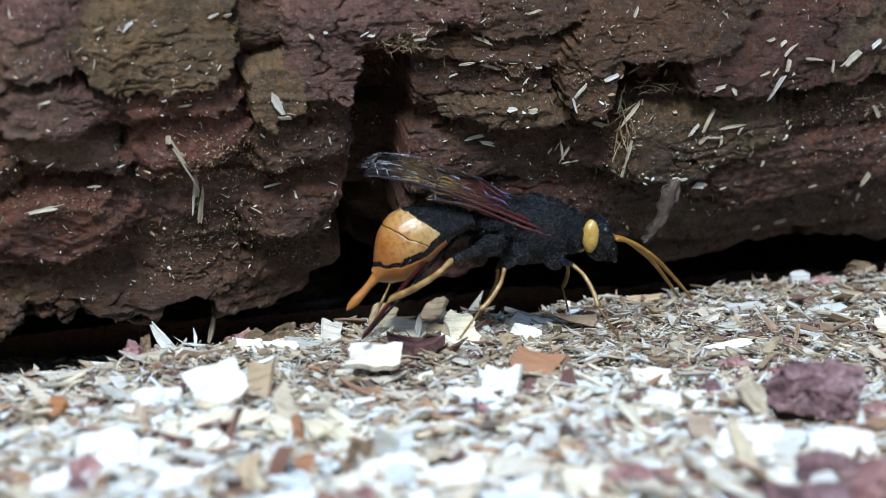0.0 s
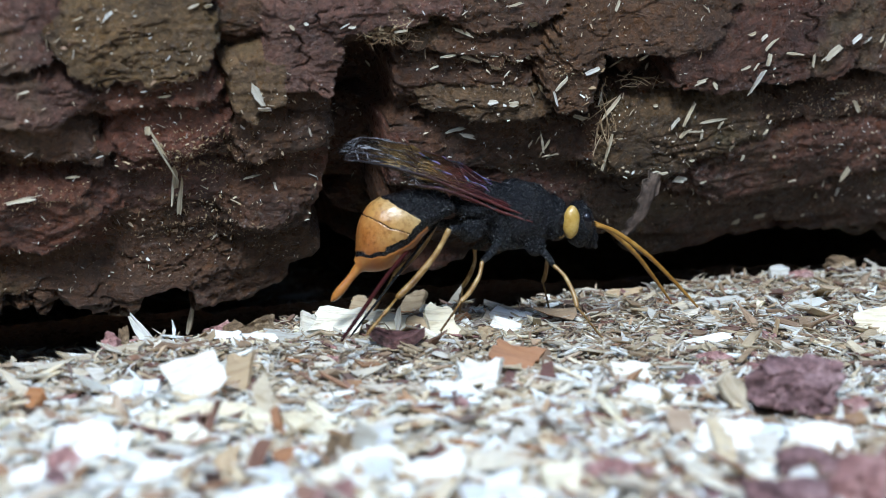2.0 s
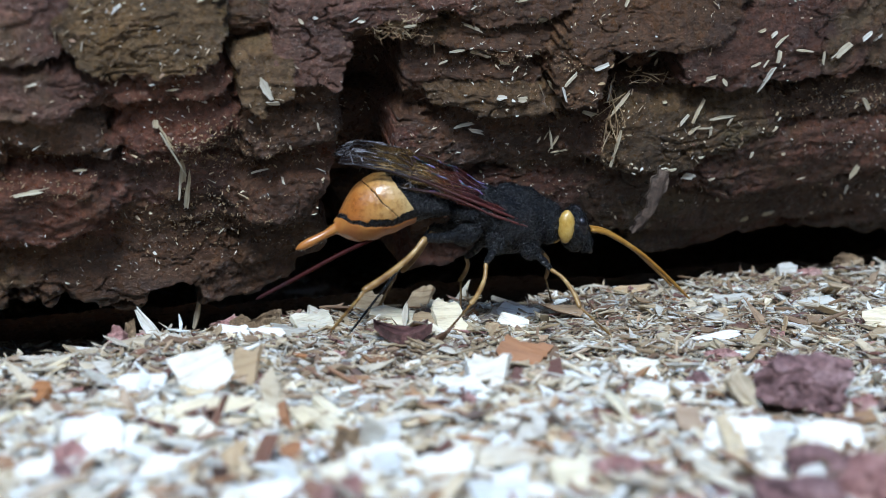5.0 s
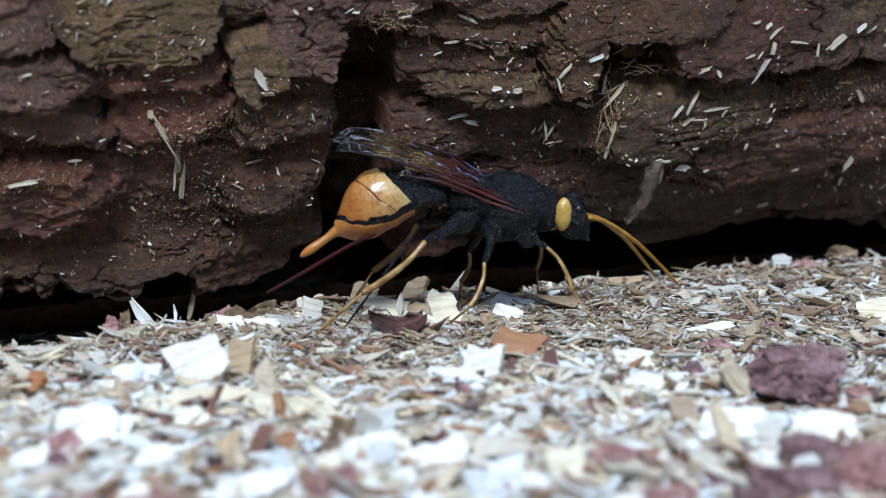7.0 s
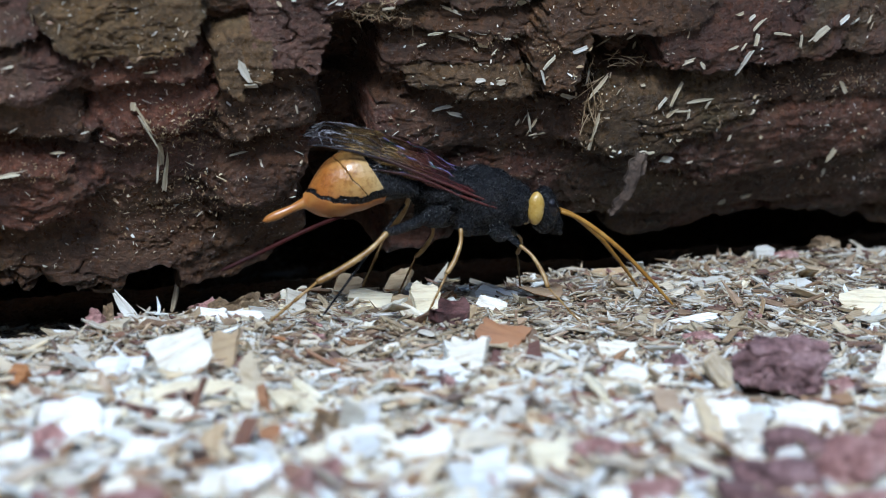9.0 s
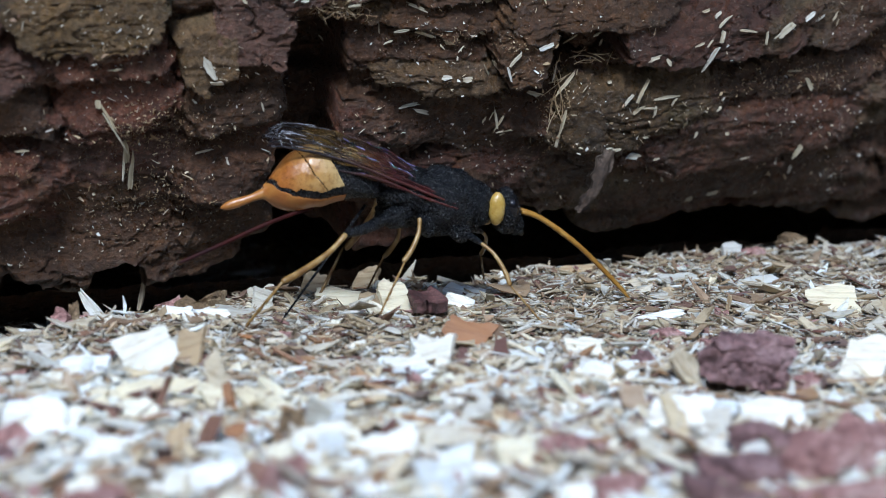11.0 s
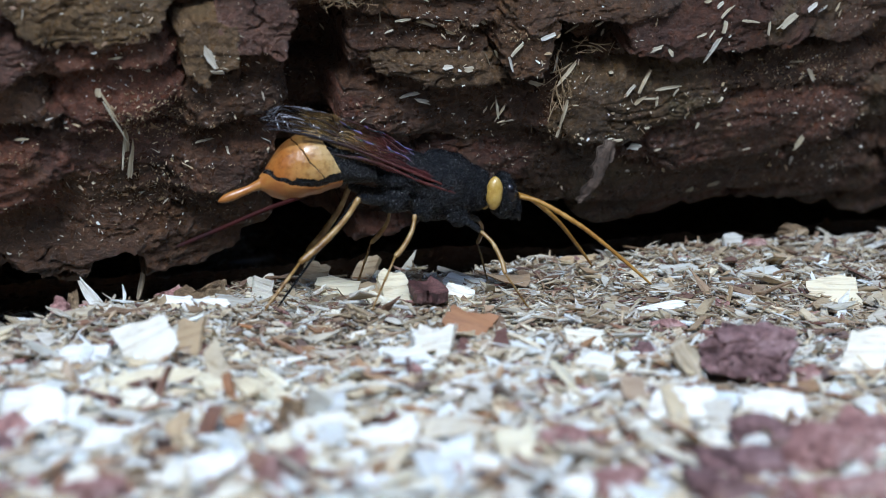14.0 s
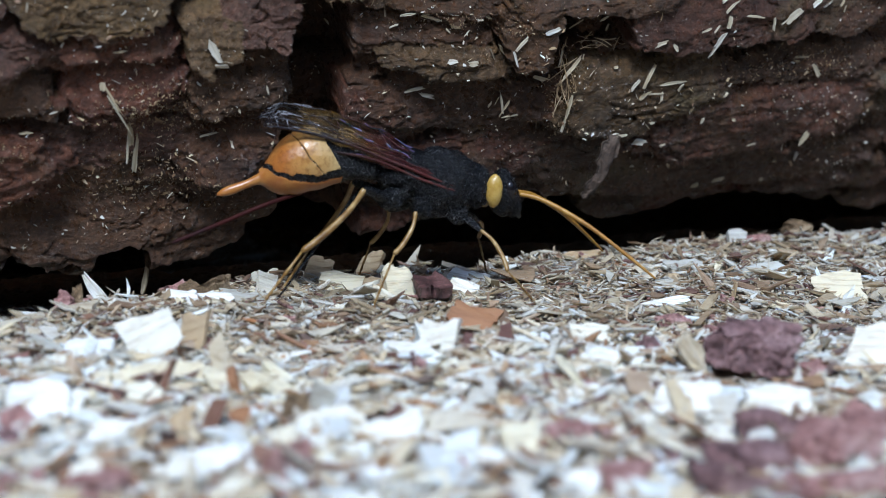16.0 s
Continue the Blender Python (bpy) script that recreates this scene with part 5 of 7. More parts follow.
def build_wing(name, side, length, width, lift, seed):
    """A folded wing: an amber pleated sheet along the back with raised veins and painted glint streaks; its root at the
    origin of the wing, the tip towards -x.
    """
    n, m = 90, 40
    s, w = np.meshgrid(np.linspace(0, 1, n), np.linspace(0, 1, m), indexing="ij")
    chord = width * np.interp(s, [0, 0.12, 0.4, 0.75, 0.92, 1], [0.16, 0.42, 0.86, 0.98, 0.82, 0.35])
    x = -length * s - 0.6 * w * np.interp(s, [0, 0.85, 1], [0, 0.0, -2.0])
    across = chord * w
    y = side * (-3.3 + across * 0.72 + 0.3 * s)
    z = across * 0.60 + length * (0.345 * s + 0.03 * np.sin(3.1 * s)) + lift
    pleat = 0.30 * (2 * np.abs(((w * 3.4 + s * 0.8 + seed * 0.3) % 1.0) * 2 - 1) - 1) * np.interp(s, [0, 0.15, 1], [0.2, 1, 1]) + 0.22 * value_noise(s * 16 + seed, w * 6, 3 + seed)
    z = z + pleat
    v = np.stack([x, y, z], -1).reshape(-1, 3) * MM
    wing = part(name, mesh_from(name, v, [grid_faces(n, m)]), WING, wasp, "folded smoky amber wing with violet sheen")
    wing.location = Vector((-4.5, 0, 15.8)) * MM
    place = v.reshape(n, m, 3) / MM
    plain = [([0.0, 0.0], [0.99, 0.02], 0.19), ([0.0, 0.25], [0.97, 0.2], 0.08), ([0.05, 0.5], [0.55, 0.52], 0.07), ([0.1, 0.8], [0.62, 0.97], 0.08), ([0.5, 0.2], [0.99, 0.5], 0.07),
             ([0.55, 0.52], [0.98, 0.75], 0.07), ([0.4, 0.22], [0.45, 0.52], 0.07), ([0.58, 0.2], [0.62, 0.55], 0.07), ([0.72, 0.2], [0.76, 0.6], 0.07), ([0.35, 0.52], [0.42, 0.9], 0.07),
             ([0.6, 0.54], [0.66, 0.95], 0.07), ([0.02, 0.1], [0.5, 0.1], 0.07), ([0.04, 0.38], [0.5, 0.36], 0.06)]
    r = np.random.default_rng(60 + seed)
    # shiny and violet runs are painted glints, gold ones amber folds
    shiny, gold = [], []
    for j in range(34):
        s0, w0, run = r.uniform(0.62, 0.95), r.uniform(0.02, 0.95), r.uniform(0.04, 0.15)
        shiny.append(([s0, w0], [min(0.99, s0 + run), np.clip(w0 + r.normal(-0.02, 0.05), 0, 1)], r.uniform(0.02, 0.05)))
    for j in range(18):
        s0, w0, run = r.uniform(0.50, 0.72), r.uniform(0.12, 0.80), r.uniform(0.06, 0.18)
        gold.append(([s0, w0], [s0 + run, np.clip(w0 + r.normal(-0.04, 0.05), 0, 1)], r.uniform(0.03, 0.085)))
    shiny += [([0.86, 0.1], [0.90, 0.5], 0.035), ([0.92, 0.05], [0.95, 0.6], 0.04)]
    violet = [([0.43, 0.40], [0.52, 0.46], 0.11), ([0.30, 0.52], [0.37, 0.60], 0.14), ([0.72, 0.05], [0.79, 0.06], 0.09), ([0.06, 0.95], [0.33, 0.98], 0.07), ([0.36, 0.93], [0.47, 0.96], 0.07),
              ([0.48, 0.66], [0.60, 0.80], 0.12), ([0.22, 0.34], [0.34, 0.48], 0.06)]
    for material, runs in ((VEIN, plain), (GREY_GLINT, shiny), (GOLD_VEIN, gold), (VIOLET_GLINT, violet)):
        for (s0, w0), (s1, w1), r in runs:
            k = 26
            ss, ww = np.linspace(s0, s1, k) * (n - 1), np.clip(np.linspace(w0, w1, k) + 0.03 * np.sin(np.linspace(0, 3, k)), 0, 1) * (m - 1)
            pts = place[np.round(ss).astype(int), np.round(ww).astype(int)]
            smooth = np.array([pts[max(0, i - 2):i + 3].mean(axis=0) for i in range(k)]) + np.array([0, -0.03, 0.05])
            thin = r * np.interp(np.linspace(0, 1, k), [0, 0.15, 0.8, 1], [0.5, 1, 0.9, 0.35]) * (1 + 0.25 * value_noise(np.linspace(0, 9, k), np.full(k, s0 * 30 + w0 * 50), 5))
            part("vein", mesh_from("vein", *tube(smooth, thin, 6)), material, wing)
    return wing


build_wing("forewing", 1, 24.8, 6.0, -0.70, 1)
build_wing("forewing", -1, 24.8, 6.0, -0.45, 2)
build_wing("hindwing", 1, 17.0, 4.4, -1.40, 4)
build_wing("hindwing", -1, 17.0, 4.4, -1.30, 5)

# ---- loose pieces that the wasp kicks about ----
LOOSE = np.random.default_rng(21)
thrown_chip = tagged(part("wood_chip", shard(LOOSE, 6.2, 4.8, 0.7, 0.08, 6, 0.06), CREAM_WOOD), "cream ragged wood chip kicked up by the hind leg", "wood chip")
bark_flake_loose = tagged(part("bark_flake", shard(LOOSE, 6.0, 4.6, 1.3, 0.3, 9, 0.6, 0.4, 0.9), MAROON_FLAKE), "small dark purple-brown bark flake on sawdust", "bark flake")
standing_splinter = tagged(part("wood_splinter", shard(LOOSE, 3.6, 0.9, 0.5, 0.1, 5, 0.05, 0.9), WHITE_WOOD), "white wood splinter standing up in the sawdust", "splinter")
build_tuft(170, (-6.6, -12.4), (1.5, 0.9), 1.0, (1.0, 0.35, 0.55), 1.0, "matted tuft of tan bast fibres caught in the bark")
build_tuft(20, (24.4, -25.0), (0.5, 2.8), 2.2, (0.16, 0.08, 1.0), 1.3, "long tan bast fibres hanging down the bark")
build_tuft(16, (29.0, -20.6), (1.8, 0.6), 1.4, (0.9, 0.2, 0.6), 1.1, "loose tan bast fibres under a bark plate")


def motions():
    walk(wasp, [(0, pose(0.01614, 0.21062, -0.00049, 0.0, -0.0, 12.0)), (0.5, pose(0.01609, 0.21061, 0.00016, 0.0, -0.0, 12.0)),
        (1, pose(0.01555, 0.21049, 0.00018, 0.0, -0.0, 12.0)), (1.5, pose(0.01605, 0.21060, 0.00084, 0.0, -0.0, 12.0)),
        (2, pose(0.01618, 0.21063, 0.00048, 0.0, -0.0, 12.0)), (2.5, pose(0.01573, 0.21053, 0.00014, 0.0, -0.0, 12.0)),
        (3, pose(0.01586, 0.21056, 0.00042, 0.0, -0.0, 12.0)), (3.5, pose(0.01551, 0.21049, -0.00007, 0.0, -0.0, 12.0)),
        (4, pose(0.01463, 0.21030, -0.00060, 0.0, -0.0, 12.0)), (6.5, pose(0.01440, 0.21025, -0.00022, 0.0, -0.0, 12.0)),
        (7, pose(0.01476, 0.21033, -0.00010, 0.0, -0.0, 12.0)), (7.5, pose(0.01449, 0.21027, -0.00012, 0.0, -0.0, 12.0)),
        (8, pose(0.01367, 0.21009, -0.00055, 0.0, -0.0, 12.0)), (8.5, pose(0.01388, 0.21014, -0.00003, 0.0, -0.0, 12.0)),
        (9, pose(0.01332, 0.21002, -0.00034, 0.0, -0.0, 12.0)), (11.5, pose(0.01245, 0.20983, -0.00073, 0.0, -0.0, 12.0)),
        (12, pose(0.01220, 0.20978, -0.00040, 0.0, -0.0, 12.0)), (12.5, pose(0.01179, 0.20970, -0.00063, 0.0, -0.0, 12.0)),
        (13, pose(0.01175, 0.20969, -0.00033, 0.0, -0.0, 12.0)), (13.5, pose(0.01198, 0.20973, -0.00020, 0.0, -0.0, 12.0)),
        (14, pose(0.01211, 0.20976, 0.00003, 0.0, -0.0, 12.0)), (14.5, pose(0.01245, 0.20984, 0.00020, 0.0, -0.0, 12.0)),
        (15, pose(0.01199, 0.20974, 0.00014, 0.0, -0.0, 12.0)), (15.5, pose(0.01198, 0.20974, 0.00003, 0.0, -0.0, 12.0)),
        (16, pose(0.01150, 0.20963, -0.00032, 0.0, -0.0, 12.0))])
    walk(near_hind, [(0, pose(-0.01292, -0.00199, 0.01435, -173.4, 12.7, -152.1)), (0.5, pose(-0.01265, -0.00180, 0.01398, 168.8, -19.3, -149.1)),
        (1, pose(-0.01193, -0.00124, 0.01421, 179.0, -1.4, -145.3)), (1.5, pose(-0.01281, -0.00189, 0.01454, -164.4, 26.8, -148.2)),
        (2, pose(-0.01156, -0.00063, 0.01392, 172.9, -8.0, -138.0)), (2.5, pose(-0.01287, -0.00196, 0.01439, -171.4, 16.1, -151.4)),
        (3, pose(-0.01148, -0.00038, 0.01392, 172.8, -7.3, -135.1)), (3.5, pose(-0.01208, 0.00020, 0.01284, 138.0, -27.5, -117.2)),
        (4, pose(-0.01389, -0.00244, 0.01420, -178.3, 4.0, -157.1)), (6.5, pose(-0.01155, -0.00031, 0.01362, 165.8, -13.6, -133.0)),
        (7, pose(-0.01299, -0.00202, 0.01438, -169.7, 19.4, -151.4)), (7.5, pose(-0.01205, -0.00000, 0.01283, 139.6, -29.2, -119.8)),
        (8, pose(-0.01240, -0.00131, 0.01329, 149.7, -36.8, -135.7)), (8.5, pose(-0.01377, -0.00240, 0.01426, 179.5, -1.1, -156.8)),
        (9, pose(-0.01379, -0.00241, 0.01413, -174.6, 12.5, -156.3)), (11.5, pose(-0.01403, -0.00250, 0.01406, -174.5, 13.2, -157.1)),
        (12, pose(-0.01337, -0.00223, 0.01423, -171.3, 18.1, -153.8)), (12.5, pose(-0.01229, -0.00153, 0.01390, 170.0, -15.8, -146.9)),
        (13, pose(-0.01219, -0.00147, 0.01397, 172.5, -11.7, -146.9)), (13.5, pose(-0.01224, -0.00152, 0.01401, 173.4, -10.4, -147.6)),
        (14, pose(-0.01229, -0.00157, 0.01405, 174.4, -9.2, -148.2)), (14.5, pose(-0.01222, -0.00150, 0.01402, 173.8, -9.8, -147.4)),
        (15, pose(-0.01212, -0.00141, 0.01398, 173.1, -10.5, -146.4)), (15.5, pose(-0.01208, -0.00134, 0.01386, 170.1, -14.4, -145.1)),
        (16, pose(-0.01206, -0.00127, 0.01372, 166.7, -18.6, -143.5))])
    walk(near_hind_tibia, [(0, pose(0.00660, -0.00000, 0.00000, 3.1, -5.5, -2.8)), (0.5, pose(0.00660, -0.00000, 0.00000, 6.2, -24.4, 14.2)),
        (1, pose(0.00660, 0.00000, -0.00000, 24.8, -28.3, -9.4)), (1.5, pose(0.00660, 0.00000, 0.00000, 0.7, -1.6, 3.9)),
        (2, pose(0.00660, -0.00000, 0.00000, 6.9, -60.7, 33.6)), (2.5, pose(0.00660, -0.00000, -0.00000, 5.5, -10.8, 0.2)),
        (3, pose(0.00660, -0.00000, -0.00000, 3.5, -55.5, 40.2)), (3.5, pose(0.00660, 0.00000, 0.00000, 157.9, -81.5, -105.6)),
        (4, pose(0.00660, 0.00000, 0.00000, 7.9, -23.5, 3.6)), (6.5, pose(0.00660, -0.00000, 0.00000, 38.4, -51.9, 0.1)),
        (7, pose(0.00660, 0.00000, 0.00000, 3.5, -8.9, 5.3)), (7.5, pose(0.00660, -0.00000, 0.00000, 157.0, -80.2, -107.5)),
        (8, pose(0.00660, -0.00000, 0.00000, -6.4, -75.3, 40.6)), (8.5, pose(0.00660, -0.00000, 0.00000, 11.6, -36.3, 4.0)),
        (9, pose(0.00660, -0.00000, -0.00000, 3.4, -16.2, 11.1)), (11.5, pose(0.00660, 0.00000, 0.00000, 6.2, -11.7, -6.0)),
        (12, pose(0.00660, 0.00000, 0.00000, 5.1, -13.0, 3.1)), (12.5, pose(0.00660, 0.00000, 0.00000, 26.4, -57.0, 1.1)),
        (13, pose(0.00660, 0.00000, 0.00000, 23.3, -52.0, 3.7)), (13.5, pose(0.00660, 0.00000, 0.00000, 18.6, -52.7, 8.9)),
        (14, pose(0.00660, 0.00000, 0.00000, 11.1, -54.2, 17.7)), (14.5, pose(0.00660, -0.00000, 0.00000, 13.3, -52.5, 15.4)),
        (15, pose(0.00660, 0.00000, 0.00000, 14.7, -51.1, 14.3)), (15.5, pose(0.00660, -0.00000, 0.00000, 4.7, -60.1, 28.2)),
        (16, pose(0.00660, 0.00000, 0.00000, 6.4, -65.5, 27.3))])
    walk(near_hind_tarsus, [(0, pose(0.01744, -0.00054, 0.00104, -48.0, -34.3, 90.2)), (0.5, pose(0.01622, 0.00243, 0.00450, 21.8, -31.6, -8.5)),
        (1, pose(0.01606, -0.00158, 0.00517, -50.7, -44.8, 94.7)), (1.5, pose(0.01747, 0.00075, 0.00031, -4.4, -13.7, 46.0)),
        (2, pose(0.01104, 0.00295, 0.00951, 32.9, -30.1, -10.7)), (2.5, pose(0.01731, 0.00003, 0.00205, -4.9, -18.6, 42.4)),
        (3, pose(0.01132, 0.00399, 0.00898, 7.8, -56.8, 35.2)), (3.5, pose(0.00617, -0.00155, 0.01078, 144.7, -81.0, -92.4)),
        (4, pose(0.01657, 0.00064, 0.00435, -24.8, -41.0, 58.0)), (6.5, pose(0.01333, 0.00001, 0.00858, -70.4, -68.0, 117.1)),
        (7, pose(0.01732, 0.00100, 0.00168, -2.1, -19.5, 33.0)), (7.5, pose(0.00604, -0.00177, 0.01074, 94.3, -55.4, -44.3)),
        (8, pose(0.00871, 0.00181, 0.01054, 93.4, -85.0, -59.4)), (8.5, pose(0.01537, 0.00062, 0.00645, -34.3, -57.4, 62.2)),
        (9, pose(0.01687, 0.00202, 0.00304, 1.8, -23.4, 18.6)), (11.5, pose(0.01721, -0.00111, 0.00222, -20.3, -36.4, 54.1)),
        (12, pose(0.01721, 0.00057, 0.00245, -16.2, -26.2, 58.2)), (12.5, pose(0.01254, 0.00011, 0.00914, -46.7, -65.0, 81.2)),
        (13, pose(0.01330, 0.00044, 0.00859, -23.1, -64.4, 57.7)), (13.5, pose(0.01313, 0.00103, 0.00867, -26.2, -63.7, 60.6)),
        (14, pose(0.01268, 0.00194, 0.00884, 33.0, -46.9, -10.4)), (14.5, pose(0.01300, 0.00177, 0.00865, 26.6, -55.6, 0.7)),
        (15, pose(0.01323, 0.00169, 0.00848, 14.4, -63.0, 16.8)), (15.5, pose(0.01138, 0.00257, 0.00945, 16.8, -67.2, 15.5)),
        (16, pose(0.01061, 0.00207, 0.00992, 29.6, -68.6, 3.0))])
    walk(near_mid, [(0, pose(-0.00883, -0.00188, 0.01291, -162.1, 18.5, -134.4)), (0.5, pose(-0.00907, -0.00213, 0.01287, -153.8, 29.0, -134.5)),
        (1, pose(-0.00907, -0.00214, 0.01286, -154.9, 28.1, -135.1)), (1.5, pose(-0.00965, -0.00267, 0.01234, -152.1, 38.5, -139.6)),
        (2, pose(-0.00925, -0.00233, 0.01272, -156.1, 29.6, -138.1)), (2.5, pose(-0.00921, -0.00227, 0.01280, -147.0, 36.5, -132.4)),
        (3, pose(-0.00943, -0.00250, 0.01254, -144.9, 41.6, -133.3)), (3.5, pose(-0.00919, -0.00222, 0.01285, -141.3, 39.5, -128.5)),
        (4, pose(-0.00881, -0.00162, 0.01316, -145.4, 27.6, -123.9)), (6.5, pose(-0.00924, -0.00224, 0.01285, -128.8, 46.1, -120.1)),
        (7, pose(-0.00934, -0.00241, 0.01266, -127.4, 49.3, -120.1)), (7.5, pose(-0.00927, -0.00229, 0.01281, -125.0, 48.3, -117.6)),
        (8, pose(-0.00899, -0.00133, 0.01340, -120.6, 33.0, -107.9)), (8.5, pose(-0.00903, -0.00046, 0.01276, -162.1, 2.9, -99.0)),
        (9, pose(-0.00869, -0.00071, 0.01258, 173.2, -2.6, -110.9)), (11.5, pose(-0.00889, -0.00130, 0.01199, 129.4, -29.8, -112.2)),
        (12, pose(-0.00883, -0.00095, 0.01207, 133.8, -21.2, -109.1)), (12.5, pose(-0.00878, -0.00079, 0.01222, 143.8, -14.5, -108.9)),
        (13, pose(-0.00856, -0.00095, 0.01275, -174.5, 3.0, -118.1)), (13.5, pose(-0.00855, -0.00097, 0.01271, -177.3, 1.5, -118.8)),
        (14, pose(-0.00854, -0.00099, 0.01267, -179.9, 0.1, -119.4)), (14.5, pose(-0.00853, -0.00102, 0.01263, 178.1, -1.1, -120.1)),
        (15, pose(-0.00853, -0.00104, 0.01260, 176.3, -2.2, -120.4)), (15.5, pose(-0.00855, -0.00096, 0.01262, 177.2, -1.5, -118.6)),
        (16, pose(-0.00858, -0.00089, 0.01264, 178.3, -0.9, -116.6))])
    walk(near_mid_tibia, [(0, pose(0.00460, -0.00000, 0.00000, 7.1, -28.5, 28.1)), (0.5, pose(0.00460, -0.00000, 0.00000, 7.6, -11.8, 5.5)),
        (1, pose(0.00460, 0.00000, 0.00000, 6.1, -14.6, 15.6)), (1.5, pose(0.00460, 0.00000, -0.00000, 1.7, -3.4, 3.9)),
        (2, pose(0.00460, 0.00000, 0.00000, 6.7, -13.7, 9.0)), (2.5, pose(0.00460, 0.00000, 0.00000, 2.1, -7.1, 19.7)),
        (3, pose(0.00460, 0.00000, 0.00000, 1.6, -3.5, 8.7)), (3.5, pose(0.00460, -0.00000, 0.00000, 0.2, -0.3, 2.6)),
        (4, pose(0.00460, 0.00000, 0.00000, 8.2, -13.7, 16.0)), (6.5, pose(0.00460, 0.00000, 0.00000, -2.0, 3.1, 4.2)),
        (7, pose(0.00460, 0.00000, 0.00000, -1.0, 2.4, 11.6)), (7.5, pose(0.00460, 0.00000, 0.00000, -7.5, 10.1, -0.8)),
        (8, pose(0.00460, 0.00000, 0.00000, -5.7, 7.7, 16.3)), (8.5, pose(0.00460, 0.00000, 0.00000, 28.2, -37.8, 39.4)),
        (9, pose(0.00460, 0.00000, 0.00000, 52.4, -60.1, 12.7)), (11.5, pose(0.00460, 0.00000, 0.00000, 138.5, -51.9, -78.1)),
        (12, pose(0.00460, 0.00000, 0.00000, 124.6, -57.8, -58.5)), (12.5, pose(0.00460, 0.00000, 0.00000, 95.5, -60.9, -28.4)),
        (13, pose(0.00460, -0.00000, 0.00000, 27.4, -40.4, 23.1)), (13.5, pose(0.00460, 0.00000, 0.00000, 30.1, -44.8, 21.8)),
        (14, pose(0.00460, -0.00000, -0.00000, 32.5, -49.1, 20.4)), (14.5, pose(0.00460, 0.00000, 0.00000, 33.8, -52.0, 19.5)),
        (15, pose(0.00460, -0.00000, 0.00000, 35.1, -54.6, 18.7)), (15.5, pose(0.00460, 0.00000, 0.00000, 32.9, -53.3, 22.4)),
        (16, pose(0.00460, -0.00000, 0.00000, 30.7, -51.7, 26.3))])
    walk(near_mid_tarsus, [(0, pose(0.00940, 0.00257, 0.00296, 2.4, -1.9, -8.3)), (0.5, pose(0.01064, 0.00059, 0.00127, -24.5, -21.8, 89.5)),
        (1, pose(0.01038, 0.00161, 0.00157, -20.1, -21.7, 83.3)), (1.5, pose(0.01077, 0.00043, 0.00037, -20.3, -18.3, 80.1)),
        (2, pose(0.01055, 0.00094, 0.00147, -24.1, -24.2, 82.9)), (2.5, pose(0.01039, 0.00207, 0.00077, -18.1, -15.0, 88.0)),
        (3, pose(0.01072, 0.00094, 0.00038, -13.3, -12.8, 79.9)), (3.5, pose(0.01079, 0.00028, 0.00003, -12.8, -12.1, 84.5)),
        (4, pose(0.01039, 0.00166, 0.00147, -16.8, -15.7, 95.6)), (6.5, pose(0.01077, 0.00045, -0.00034, -4.5, -3.5, 89.3)),
        (7, pose(0.01067, 0.00125, -0.00026, -1.3, -0.8, 91.7)), (7.5, pose(0.01070, -0.00008, -0.00108, -2.4, -2.1, 85.3)),
        (8, pose(0.01050, 0.00173, -0.00083, -1.2, -1.2, 97.6)), (8.5, pose(0.00838, 0.00311, 0.00380, -18.5, -60.0, 101.6)),
        (9, pose(0.00762, 0.00068, 0.00537, 20.1, -67.6, 47.3)), (11.5, pose(0.00539, -0.00375, 0.00488, 165.1, -58.4, -109.1)),
        (12, pose(0.00632, -0.00281, 0.00525, 159.7, -65.4, -96.1)), (12.5, pose(0.00726, -0.00144, 0.00541, 145.6, -73.9, -78.2)),
        (13, pose(0.00894, 0.00185, 0.00402, 15.3, -57.6, 43.8)), (13.5, pose(0.00868, 0.00163, 0.00437, 16.3, -59.8, 42.5)),
        (14, pose(0.00840, 0.00142, 0.00469, 17.3, -61.8, 41.2)), (14.5, pose(0.00820, 0.00128, 0.00488, 19.5, -64.4, 38.4)),
        (15, pose(0.00801, 0.00115, 0.00505, 22.4, -66.7, 35.4)), (15.5, pose(0.00803, 0.00142, 0.00497, 21.9, -66.1, 37.6)),
        (16, pose(0.00805, 0.00170, 0.00487, 21.5, -65.3, 40.0))])
